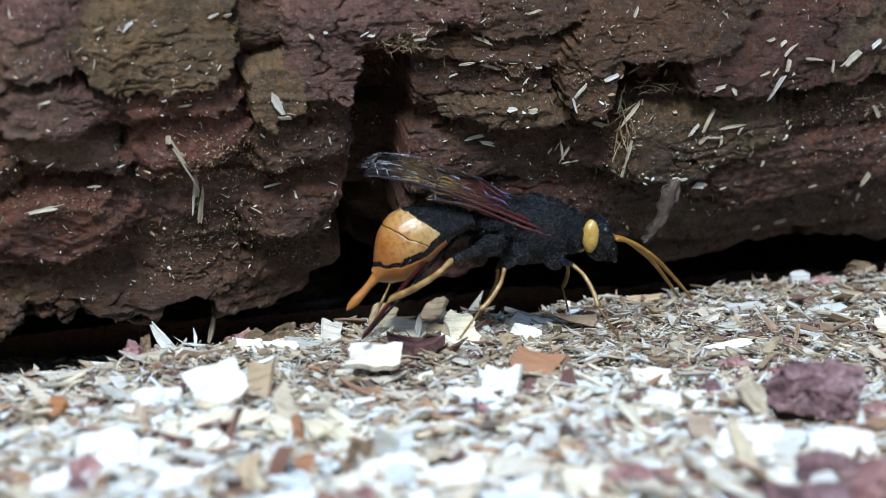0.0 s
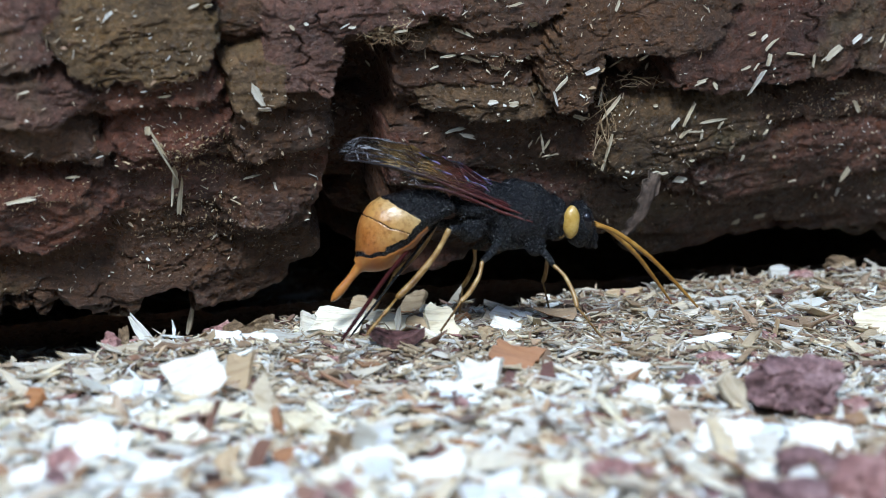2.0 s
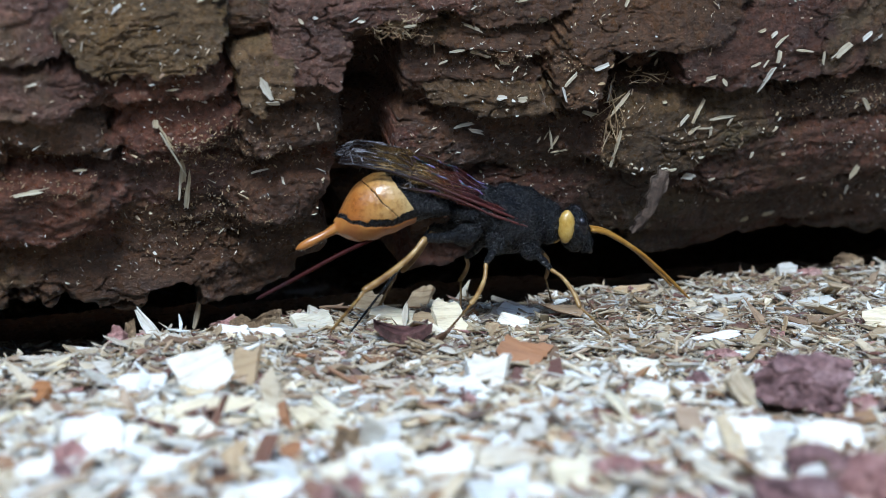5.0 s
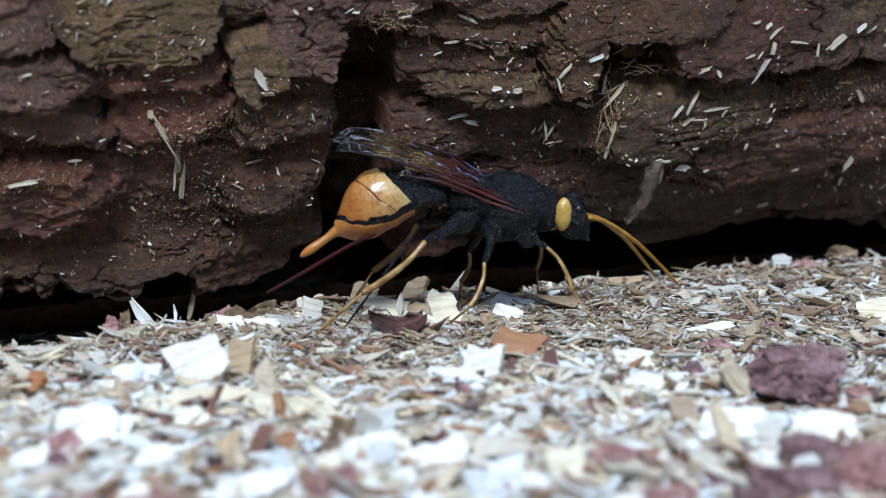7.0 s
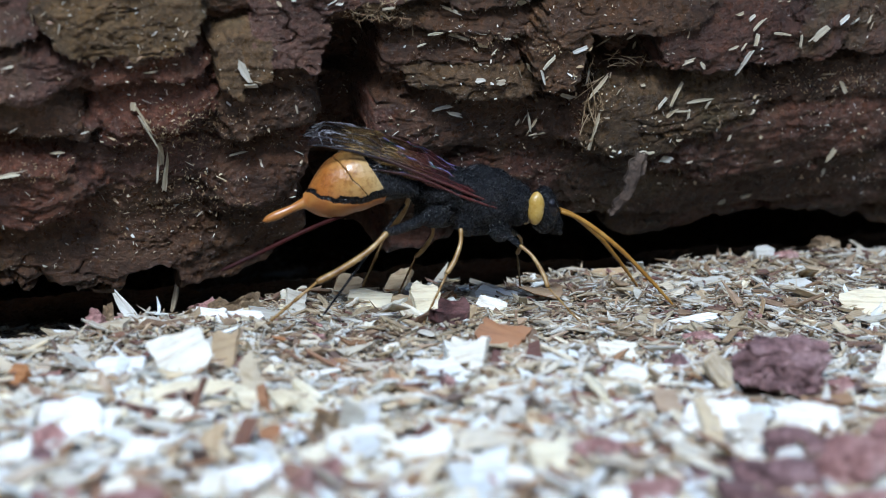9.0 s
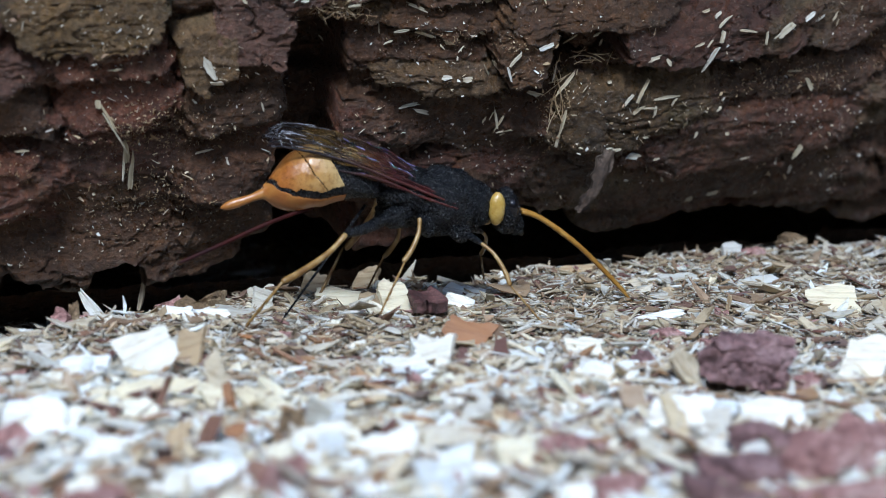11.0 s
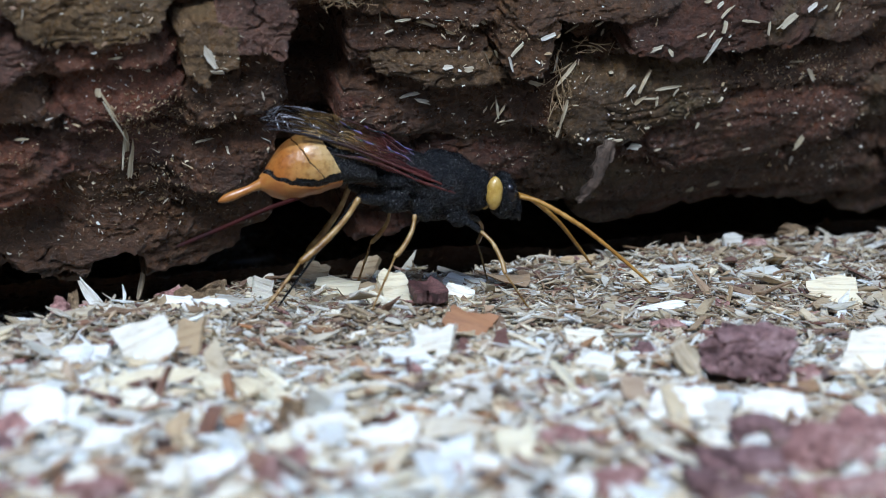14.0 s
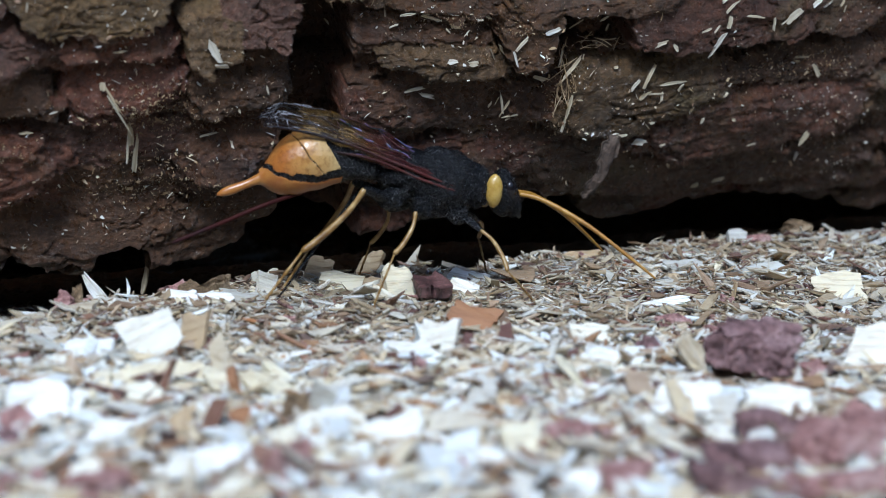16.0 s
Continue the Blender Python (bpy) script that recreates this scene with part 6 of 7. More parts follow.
    walk(near_front, [(0, pose(-0.00495, -0.00046, 0.01112, 2.0, -1.1, -61.6)), (0.5, pose(-0.00492, -0.00076, 0.01139, -15.5, 10.8, -55.8)),
        (1, pose(-0.00474, -0.00094, 0.01163, -35.5, 25.4, -59.0)), (1.5, pose(-0.00461, -0.00111, 0.01164, -42.6, 31.9, -60.1)),
        (2, pose(-0.00465, -0.00102, 0.01167, -42.2, 30.2, -61.0)), (2.5, pose(-0.00458, -0.00105, 0.01171, -49.7, 33.9, -64.7)),
        (3, pose(-0.00457, -0.00114, 0.01166, -46.9, 34.3, -62.2)), (3.5, pose(-0.00463, -0.00103, 0.01168, -43.9, 31.1, -61.8)),
        (4, pose(-0.00455, -0.00133, 0.01152, -37.4, 32.6, -54.8)), (6.5, pose(-0.00492, -0.00062, 0.01142, -18.4, 11.3, -59.3)),
        (7, pose(-0.00494, -0.00064, 0.01136, -13.8, 8.7, -58.2)), (7.5, pose(-0.00489, -0.00084, 0.01143, -18.3, 13.5, -54.8)),
        (8, pose(-0.00482, -0.00102, 0.01146, -21.8, 17.8, -52.6)), (8.5, pose(-0.00492, -0.00076, 0.01139, -15.8, 11.1, -55.8)),
        (9, pose(-0.00486, -0.00082, 0.01151, -24.5, 17.2, -57.0)), (11.5, pose(-0.00492, -0.00075, 0.01139, -15.8, 10.9, -56.1)),
        (12, pose(-0.00483, -0.00082, 0.01156, -28.4, 19.7, -58.1)), (12.5, pose(-0.00473, -0.00105, 0.01157, -31.7, 24.8, -55.7)),
        (13, pose(-0.00482, -0.00102, 0.01146, -21.6, 17.7, -52.6)), (13.5, pose(-0.00480, -0.00105, 0.01146, -21.8, 18.1, -52.1)),
        (14, pose(-0.00479, -0.00108, 0.01146, -22.0, 18.6, -51.7)), (14.5, pose(-0.00476, -0.00111, 0.01148, -24.6, 20.9, -52.1)),
        (15, pose(-0.00472, -0.00115, 0.01150, -27.0, 23.1, -52.4)), (15.5, pose(-0.00474, -0.00114, 0.01149, -25.5, 21.9, -51.9)),
        (16, pose(-0.00475, -0.00114, 0.01147, -23.9, 20.7, -51.4))])
    walk(near_front_tibia, [(0, pose(0.00460, -0.00000, 0.00000, -56.6, 46.7, -2.8)), (0.5, pose(0.00460, 0.00000, 0.00000, -35.1, 37.2, 5.1)),
        (1, pose(0.00460, 0.00000, -0.00000, -7.7, 20.4, 29.5)), (1.5, pose(0.00460, 0.00000, -0.00000, -12.5, 13.6, 4.2)),
        (2, pose(0.00460, 0.00000, -0.00000, -11.5, 13.2, 7.3)), (2.5, pose(0.00460, 0.00000, 0.00000, -2.8, 3.0, 5.5)),
        (3, pose(0.00460, 0.00000, 0.00000, -2.4, 6.4, 26.7)), (3.5, pose(0.00460, 0.00000, 0.00000, -4.9, 7.8, 16.8)),
        (4, pose(0.00460, 0.00000, -0.00000, -7.8, 8.7, 1.3)), (6.5, pose(0.00460, 0.00000, -0.00000, -26.0, 32.1, 15.0)),
        (7, pose(0.00460, 0.00000, 0.00000, -19.6, 42.9, 29.6)), (7.5, pose(0.00460, -0.00000, 0.00000, -25.3, 34.5, 12.8)),
        (8, pose(0.00460, 0.00000, 0.00000, -24.0, 23.6, 1.1)), (8.5, pose(0.00460, 0.00000, 0.00000, -17.3, 39.7, 28.2)),
        (9, pose(0.00460, -0.00000, 0.00000, -17.4, 25.5, 17.2)), (11.5, pose(0.00460, -0.00000, 0.00000, -20.9, 34.1, 20.3)),
        (12, pose(0.00460, 0.00000, 0.00000, -7.5, 19.4, 31.3)), (12.5, pose(0.00460, 0.00000, 0.00000, -4.2, 11.0, 27.4)),
        (13, pose(0.00460, 0.00000, 0.00000, -22.1, 27.5, 7.9)), (13.5, pose(0.00460, 0.00000, 0.00000, -24.0, 27.7, 4.8)),
        (14, pose(0.00460, 0.00000, 0.00000, -25.9, 28.0, 2.0)), (14.5, pose(0.00460, 0.00000, 0.00000, -21.4, 26.0, 5.6)),
        (15, pose(0.00460, 0.00000, 0.00000, -17.3, 23.8, 9.1)), (15.5, pose(0.00460, 0.00000, 0.00000, -19.4, 23.3, 5.2)),
        (16, pose(0.00460, 0.00000, -0.00000, -21.1, 22.6, 1.9))])
    walk(near_front_tarsus, [(0, pose(0.00912, -0.00022, -0.00481, 22.4, 54.4, 88.5)), (0.5, pose(0.00983, 0.00047, -0.00399, 6.6, 32.6, 66.5)),
        (1, pose(0.00998, 0.00305, -0.00230, 1.0, 2.8, 70.6)), (1.5, pose(0.01100, 0.00047, -0.00155, 0.2, 1.2, 58.5)),
        (2, pose(0.01097, 0.00082, -0.00151, 0.1, 0.5, 63.0)), (2.5, pose(0.01116, 0.00063, -0.00035, -1.7, -7.6, 61.0)),
        (3, pose(0.01046, 0.00294, -0.00073, -1.4, 0.8, -12.6)), (3.5, pose(0.01086, 0.00189, -0.00089, -2.4, -6.0, 70.7)),
        (4, pose(0.01112, 0.00015, -0.00100, -2.5, -6.9, 63.9)), (6.5, pose(0.01000, 0.00144, -0.00351, -15.3, 33.3, 31.0)),
        (7, pose(0.00880, 0.00239, -0.00450, -28.2, 33.1, 12.7)), (7.5, pose(0.00990, 0.00120, -0.00374, -4.9, 31.9, 43.4)),
        (8, pose(0.01065, 0.00011, -0.00264, -8.1, 21.5, 27.9)), (8.5, pose(0.00908, 0.00240, -0.00421, -13.0, 28.6, 28.6)),
        (9, pose(0.01029, 0.00176, -0.00284, -7.7, 17.9, 29.3)), (11.5, pose(0.00972, 0.00189, -0.00370, -14.0, 30.2, 28.2)),
        (12, pose(0.00992, 0.00323, -0.00219, -5.3, 12.6, 29.8)), (12.5, pose(0.01035, 0.00298, -0.00126, -3.8, 9.1, 25.8)),
        (13, pose(0.01040, 0.00081, -0.00305, 5.9, 22.4, 64.4)), (13.5, pose(0.01042, 0.00049, -0.00307, 5.9, 24.1, 62.8)),
        (14, pose(0.01043, 0.00021, -0.00310, 5.8, 26.0, 61.0)), (14.5, pose(0.01051, 0.00058, -0.00289, 3.8, 19.3, 58.8)),
        (15, pose(0.01056, 0.00096, -0.00266, 2.2, 12.9, 56.5)), (15.5, pose(0.01064, 0.00054, -0.00261, 2.9, 15.1, 57.9)),
        (16, pose(0.01069, 0.00020, -0.00254, 3.7, 17.5, 59.3))])
    walk(far_hind, [(0, pose(-0.01326, 0.00218, 0.01424, -175.0, -10.5, 154.2)), (0.5, pose(-0.01245, 0.00169, 0.01413, -176.0, -6.9, 149.7)),
        (1, pose(-0.01180, 0.00108, 0.01421, -179.2, -1.1, 143.6)), (1.5, pose(-0.01158, 0.00072, 0.01434, 178.1, 2.3, 139.5)),
        (2, pose(-0.01148, 0.00036, 0.01458, 172.7, 7.4, 134.9)), (2.5, pose(-0.01152, 0.00001, 0.01487, 165.3, 12.4, 129.3)),
        (3, pose(-0.01217, 0.00110, 0.01522, 153.2, 31.6, 136.0)), (3.5, pose(-0.01184, 0.00077, 0.01512, 159.3, 23.0, 135.9)),
        (4, pose(-0.01168, 0.00059, 0.01500, 162.9, 18.1, 135.3)), (6.5, pose(-0.01142, -0.00003, 0.01412, -177.2, -2.4, 130.3)),
        (7, pose(-0.01221, 0.00143, 0.01470, 167.4, 18.7, 145.2)), (7.5, pose(-0.01292, 0.00200, 0.01429, 177.0, 5.9, 152.8)),
        (8, pose(-0.01176, 0.00031, 0.01320, -154.5, -23.1, 129.5)), (8.5, pose(-0.01161, -0.00027, 0.01348, -160.1, -14.4, 124.5)),
        (9, pose(-0.01204, -0.00019, 0.01286, -139.3, -27.1, 117.9)), (11.5, pose(-0.01298, -0.00102, 0.01284, -104.6, -23.5, 95.9)),
        (12, pose(-0.01204, 0.00116, 0.01354, -162.0, -23.4, 140.7)), (12.5, pose(-0.01195, 0.00124, 0.01397, -173.3, -9.5, 144.7)),
        (13, pose(-0.01184, 0.00114, 0.01429, 179.1, 1.3, 144.2)), (13.5, pose(-0.01186, 0.00116, 0.01419, -178.6, -2.0, 144.4)),
        (14, pose(-0.01189, 0.00119, 0.01409, -176.4, -5.2, 144.6)), (14.5, pose(-0.01194, 0.00125, 0.01418, -178.4, -2.3, 145.4)),
        (15, pose(-0.01200, 0.00132, 0.01426, 179.6, 0.6, 146.1)), (15.5, pose(-0.01179, 0.00107, 0.01412, -177.2, -3.8, 143.3)),
        (16, pose(-0.01165, 0.00082, 0.01392, -172.9, -8.5, 140.1))])
    walk(far_hind_tibia, [(0, pose(0.00660, -0.00000, 0.00000, -53.8, -57.0, 33.1)), (0.5, pose(0.00660, 0.00000, 0.00000, -53.6, -55.1, 28.8)),
        (1, pose(0.00660, 0.00000, 0.00000, -49.0, -52.1, 19.1)), (1.5, pose(0.00660, 0.00000, 0.00000, -41.2, -47.3, 9.6)),
        (2, pose(0.00660, -0.00000, 0.00000, -31.5, -40.4, -1.3)), (2.5, pose(0.00660, -0.00000, 0.00000, -22.3, -31.5, -11.0)),
        (3, pose(0.00660, -0.00000, 0.00000, -15.6, -11.8, 17.5)), (3.5, pose(0.00660, 0.00000, 0.00000, -27.9, -24.3, 12.2)),
        (4, pose(0.00660, -0.00000, -0.00000, -34.3, -35.7, 7.5)), (6.5, pose(0.00660, -0.00000, 0.00000, -66.2, -33.2, 26.8)),
        (7, pose(0.00660, -0.00000, 0.00000, -20.6, -27.6, 6.3)), (7.5, pose(0.00660, -0.00000, 0.00000, 4.7, -44.0, -33.8)),
        (8, pose(0.00660, 0.00000, 0.00000, -108.9, -45.2, 58.5)), (8.5, pose(0.00660, 0.00000, 0.00000, -94.7, -52.3, 40.7)),
        (9, pose(0.00660, 0.00000, 0.00000, -132.4, -36.7, 66.8)), (11.5, pose(0.00660, -0.00000, -0.00000, -156.4, -31.2, 74.1)),
        (12, pose(0.00660, -0.00000, 0.00000, -29.3, -61.2, -2.9)), (12.5, pose(0.00660, -0.00000, 0.00000, -56.9, -64.0, 24.9)),
        (13, pose(0.00660, 0.00000, 0.00000, -35.3, -54.3, 5.2)), (13.5, pose(0.00660, 0.00000, 0.00000, -35.5, -58.0, 4.5)),
        (14, pose(0.00660, 0.00000, 0.00000, -34.9, -61.8, 3.1)), (14.5, pose(0.00660, -0.00000, 0.00000, -35.7, -57.7, 5.7)),
        (15, pose(0.00660, 0.00000, 0.00000, -35.3, -53.6, 7.4)), (15.5, pose(0.00660, -0.00000, 0.00000, -35.8, -59.2, 3.4)),
        (16, pose(0.00660, -0.00000, 0.00000, -35.7, -65.8, -1.1))])
    walk(far_hind_tarsus, [(0, pose(0.01157, 0.00324, 0.00914, 47.0, -57.4, -77.1)), (0.5, pose(0.01206, 0.00300, 0.00894, 43.2, -45.6, -82.8)),
        (1, pose(0.01292, 0.00219, 0.00860, 34.9, -34.3, -87.5)), (1.5, pose(0.01389, 0.00123, 0.00801, 29.1, -38.3, -82.4)),
        (2, pose(0.01490, -0.00019, 0.00706, 17.4, -41.0, -70.2)), (2.5, pose(0.01572, -0.00178, 0.00570, 6.0, -38.3, -58.7)),
        (3, pose(0.01678, 0.00320, 0.00223, 1.4, -12.8, -42.4)), (3.5, pose(0.01631, 0.00210, 0.00449, 6.8, -19.3, -59.6)),
        (4, pose(0.01538, 0.00115, 0.00636, 14.1, -16.4, -83.5)), (6.5, pose(0.01474, 0.00411, 0.00598, 18.3, -65.8, -69.6)),
        (7, pose(0.01620, 0.00106, 0.00505, 4.2, -30.8, -40.9)), (7.5, pose(0.01312, -0.00437, 0.00757, -21.3, -50.1, -0.1)),
        (8, pose(0.01062, 0.00655, 0.00773, 77.2, -70.2, -123.2)), (8.5, pose(0.01165, 0.00435, 0.00863, 67.9, -58.0, -123.9)),
        (9, pose(0.01005, 0.00803, 0.00652, 159.7, -67.7, 149.9)), (11.5, pose(0.00916, 0.00896, 0.00565, 148.8, -41.0, 156.9)),
        (12, pose(0.01185, -0.00027, 0.00955, 43.8, -80.0, -79.8)), (12.5, pose(0.01094, 0.00201, 0.00980, 15.2, -63.9, -51.5)),
        (13, pose(0.01293, 0.00058, 0.00886, 9.0, -50.8, -47.4)), (13.5, pose(0.01236, 0.00045, 0.00925, 10.1, -54.4, -47.9)),
        (14, pose(0.01175, 0.00028, 0.00960, 11.3, -57.8, -48.5)), (14.5, pose(0.01240, 0.00058, 0.00921, 10.1, -54.7, -46.9)),
        (15, pose(0.01301, 0.00084, 0.00878, 9.3, -51.5, -45.6)), (15.5, pose(0.01218, 0.00033, 0.00936, 11.5, -57.2, -50.1)),
        (16, pose(0.01107, -0.00009, 0.00994, 15.3, -63.6, -56.3))])
    walk(far_mid, [(0, pose(-0.00928, 0.00227, 0.01283, 119.7, 49.6, 113.5)), (0.5, pose(-0.00921, 0.00216, 0.01294, 125.3, 46.1, 117.0)),
        (1, pose(-0.00915, 0.00209, 0.01300, 130.8, 42.8, 120.4)), (1.5, pose(-0.00911, 0.00202, 0.01305, 131.8, 41.2, 120.5)),
        (2, pose(-0.00909, 0.00199, 0.01307, 132.5, 40.3, 120.7)), (2.5, pose(-0.00905, 0.00194, 0.01310, 134.1, 38.9, 121.3)),
        (3, pose(-0.00922, 0.00222, 0.01287, 130.6, 45.0, 121.2)), (3.5, pose(-0.00927, 0.00229, 0.01281, 126.1, 47.9, 118.4)),
        (4, pose(-0.00936, 0.00246, 0.01258, 118.6, 53.0, 113.5)), (6.5, pose(-0.00925, 0.00233, 0.01271, 162.0, 23.4, 140.8)),
        (7, pose(-0.00944, 0.00263, 0.01230, 119.1, 55.4, 114.6)), (7.5, pose(-0.00940, 0.00255, 0.01244, 121.3, 53.6, 116.1)),
        (8, pose(-0.00887, 0.00198, 0.01279, 170.3, 11.0, 138.1)), (8.5, pose(-0.00890, 0.00196, 0.01291, 159.8, 21.4, 134.8)),
        (9, pose(-0.00882, 0.00182, 0.01299, 156.6, 22.5, 131.5)), (11.5, pose(-0.00875, 0.00148, 0.01317, 146.2, 25.1, 122.4)),
        (12, pose(-0.00884, 0.00181, 0.01303, 153.0, 25.2, 129.9)), (12.5, pose(-0.00884, 0.00185, 0.01299, 155.3, 23.9, 131.4)),
        (13, pose(-0.00886, 0.00188, 0.01296, 157.3, 22.8, 132.7)), (13.5, pose(-0.00887, 0.00192, 0.01293, 159.3, 21.4, 134.0)),
        (14, pose(-0.00888, 0.00195, 0.01289, 161.2, 20.0, 135.2)), (14.5, pose(-0.00890, 0.00197, 0.01290, 160.2, 21.2, 135.1)),
        (15, pose(-0.00893, 0.00200, 0.01290, 159.1, 22.5, 135.1)), (15.5, pose(-0.00896, 0.00202, 0.01290, 158.4, 23.5, 135.1)),
        (16, pose(-0.00899, 0.00206, 0.01289, 157.6, 24.6, 135.3))])
    walk(far_mid_tibia, [(0, pose(0.00460, 0.00000, -0.00000, -1.2, -3.6, -18.5)), (0.5, pose(0.00460, 0.00000, 0.00000, -4.3, -10.4, -15.5)),
        (1, pose(0.00460, 0.00000, 0.00000, -8.4, -16.9, -12.3)), (1.5, pose(0.00460, -0.00000, 0.00000, -8.2, -17.8, -15.2)),
        (2, pose(0.00460, -0.00000, 0.00000, -7.5, -18.3, -18.2)), (2.5, pose(0.00460, -0.00000, 0.00000, -7.0, -19.4, -21.4)),
        (3, pose(0.00460, -0.00000, 0.00000, -9.8, -13.2, -0.3)), (3.5, pose(0.00460, 0.00000, 0.00000, -13.4, -12.1, 12.4)),
        (4, pose(0.00460, 0.00000, 0.00000, -16.4, -10.7, 24.4)), (6.5, pose(0.00460, 0.00000, 0.00000, -31.5, -41.0, 7.6)),
        (7, pose(0.00460, 0.00000, 0.00000, -7.3, -10.0, 5.4)), (7.5, pose(0.00460, 0.00000, 0.00000, -16.0, -13.6, 18.3)),
        (8, pose(0.00460, 0.00000, 0.00000, -17.5, -50.2, -18.7)), (8.5, pose(0.00460, 0.00000, 0.00000, 3.5, -30.8, -48.1)),
        (9, pose(0.00460, -0.00000, 0.00000, -23.9, -31.1, -3.1)), (11.5, pose(0.00460, 0.00000, 0.00000, -20.2, -26.3, -10.1)),
        (12, pose(0.00460, -0.00000, 0.00000, -19.5, -30.6, -9.2)), (12.5, pose(0.00460, -0.00000, 0.00000, -20.7, -31.9, -7.7)),
        (13, pose(0.00460, -0.00000, 0.00000, -22.0, -33.0, -6.1)), (13.5, pose(0.00460, 0.00000, 0.00000, -23.4, -34.2, -4.4)),
        (14, pose(0.00460, 0.00000, -0.00000, -24.9, -35.3, -2.7)), (14.5, pose(0.00460, 0.00000, 0.00000, -23.8, -34.2, -3.0)),
        (15, pose(0.00460, -0.00000, 0.00000, -22.5, -32.9, -3.3)), (15.5, pose(0.00460, -0.00000, 0.00000, -21.6, -31.9, -3.4)),
        (16, pose(0.00460, 0.00000, -0.00000, -20.6, -30.9, -3.6))])
    walk(far_mid_tarsus, [(0, pose(0.01047, -0.00196, 0.00039, -17.5, -14.8, 14.7)), (0.5, pose(0.01048, -0.00163, 0.00112, -22.1, -20.6, 10.9)),
        (1, pose(0.01040, -0.00126, 0.00180, -25.8, -26.9, 7.6)), (1.5, pose(0.01030, -0.00155, 0.00189, -21.9, -27.5, 0.7)),
        (2, pose(0.01019, -0.00184, 0.00195, -17.4, -27.6, -6.9)), (2.5, pose(0.01005, -0.00214, 0.00206, -13.1, -28.0, -15.3)),
        (3, pose(0.01063, -0.00003, 0.00142, -13.5, -23.6, -6.3)), (3.5, pose(0.01052, 0.00130, 0.00130, -3.6, 2.7, -89.1)),
        (4, pose(0.01015, 0.00252, 0.00115, -9.2, 6.3, -89.4)), (6.5, pose(0.00924, 0.00062, 0.00406, -39.4, -44.2, 14.2)),
        (7, pose(0.01068, 0.00057, 0.00107, -20.8, -17.9, 19.9)), (7.5, pose(0.01032, 0.00189, 0.00146, -5.8, 3.8, -89.1)),
        (8, pose(0.00836, -0.00127, 0.00476, -58.1, -43.4, 25.9)), (8.5, pose(0.00815, -0.00397, 0.00317, -33.8, -33.1, 9.5)),
        (9, pose(0.00990, -0.00029, 0.00320, -20.8, -35.8, -10.8)), (11.5, pose(0.01007, -0.00098, 0.00274, -24.0, -25.2, -3.6)),
        (12, pose(0.00987, -0.00086, 0.00316, -34.2, -32.2, 7.9)), (12.5, pose(0.00982, -0.00070, 0.00328, -31.8, -35.7, 3.4)),
        (13, pose(0.00977, -0.00055, 0.00337, -28.4, -39.1, -2.0)), (13.5, pose(0.00971, -0.00039, 0.00348, -23.8, -42.7, -9.0)),
        (14, pose(0.00966, -0.00024, 0.00358, -16.7, -45.9, -18.8)), (14.5, pose(0.00972, -0.00027, 0.00348, -17.6, -44.2, -16.7)),
        (15, pose(0.00980, -0.00030, 0.00337, -18.2, -42.4, -14.7)), (15.5, pose(0.00985, -0.00032, 0.00328, -18.9, -41.0, -12.8)),
        (16, pose(0.00991, -0.00033, 0.00319, -19.3, -39.5, -11.0))])
    walk(far_front, [(0, pose(-0.00449, 0.00155, 0.01129, 18.1, 20.3, 43.2)), (0.5, pose(-0.00445, 0.00160, 0.01125, 15.9, 18.6, 41.7)),
        (1, pose(-0.00439, 0.00165, 0.01122, 14.3, 17.4, 40.4)), (1.5, pose(-0.00454, 0.00150, 0.01130, 17.1, 18.9, 43.6)),
        (2, pose(-0.00463, 0.00136, 0.01138, 21.2, 21.1, 47.1)), (2.5, pose(-0.00454, 0.00146, 0.01136, 23.3, 24.1, 46.4)),
        (3, pose(-0.00445, 0.00156, 0.01131, 24.5, 26.5, 45.5)), (3.5, pose(-0.00443, 0.00161, 0.01127, 19.4, 22.3, 42.9)),
        (4, pose(-0.00432, 0.00171, 0.01120, 15.0, 18.8, 39.8)), (6.5, pose(-0.00441, 0.00164, 0.01124, 16.0, 19.1, 41.2)),
        (7, pose(-0.00447, 0.00157, 0.01127, 17.0, 19.5, 42.5)), (7.5, pose(-0.00444, 0.00161, 0.01124, 14.5, 17.2, 41.2)),
        (8, pose(-0.00441, 0.00164, 0.01122, 12.4, 15.1, 40.1)), (8.5, pose(-0.00420, 0.00182, 0.01114, 11.9, 16.1, 37.4)),
        (9, pose(-0.00399, 0.00196, 0.01106, 11.9, 17.3, 35.3)), (11.5, pose(-0.00366, 0.00214, 0.01101, 7.4, 12.2, 31.6)),
        (12, pose(-0.00368, 0.00213, 0.01100, 8.1, 13.3, 31.9)), (12.5, pose(-0.00371, 0.00212, 0.01099, 9.1, 14.6, 32.3)),
        (13, pose(-0.00372, 0.00212, 0.01098, 9.8, 15.7, 32.5)), (13.5, pose(-0.00373, 0.00212, 0.01097, 10.6, 16.9, 32.8)),
        (14, pose(-0.00373, 0.00212, 0.01096, 11.3, 18.0, 33.0)), (14.5, pose(-0.00370, 0.00213, 0.01094, 11.7, 18.7, 32.9)),
        (15, pose(-0.00369, 0.00214, 0.01093, 12.2, 19.5, 33.0)), (15.5, pose(-0.00367, 0.00215, 0.01091, 12.7, 20.4, 33.0)),
        (16, pose(-0.00366, 0.00216, 0.01089, 13.3, 21.3, 33.1))])
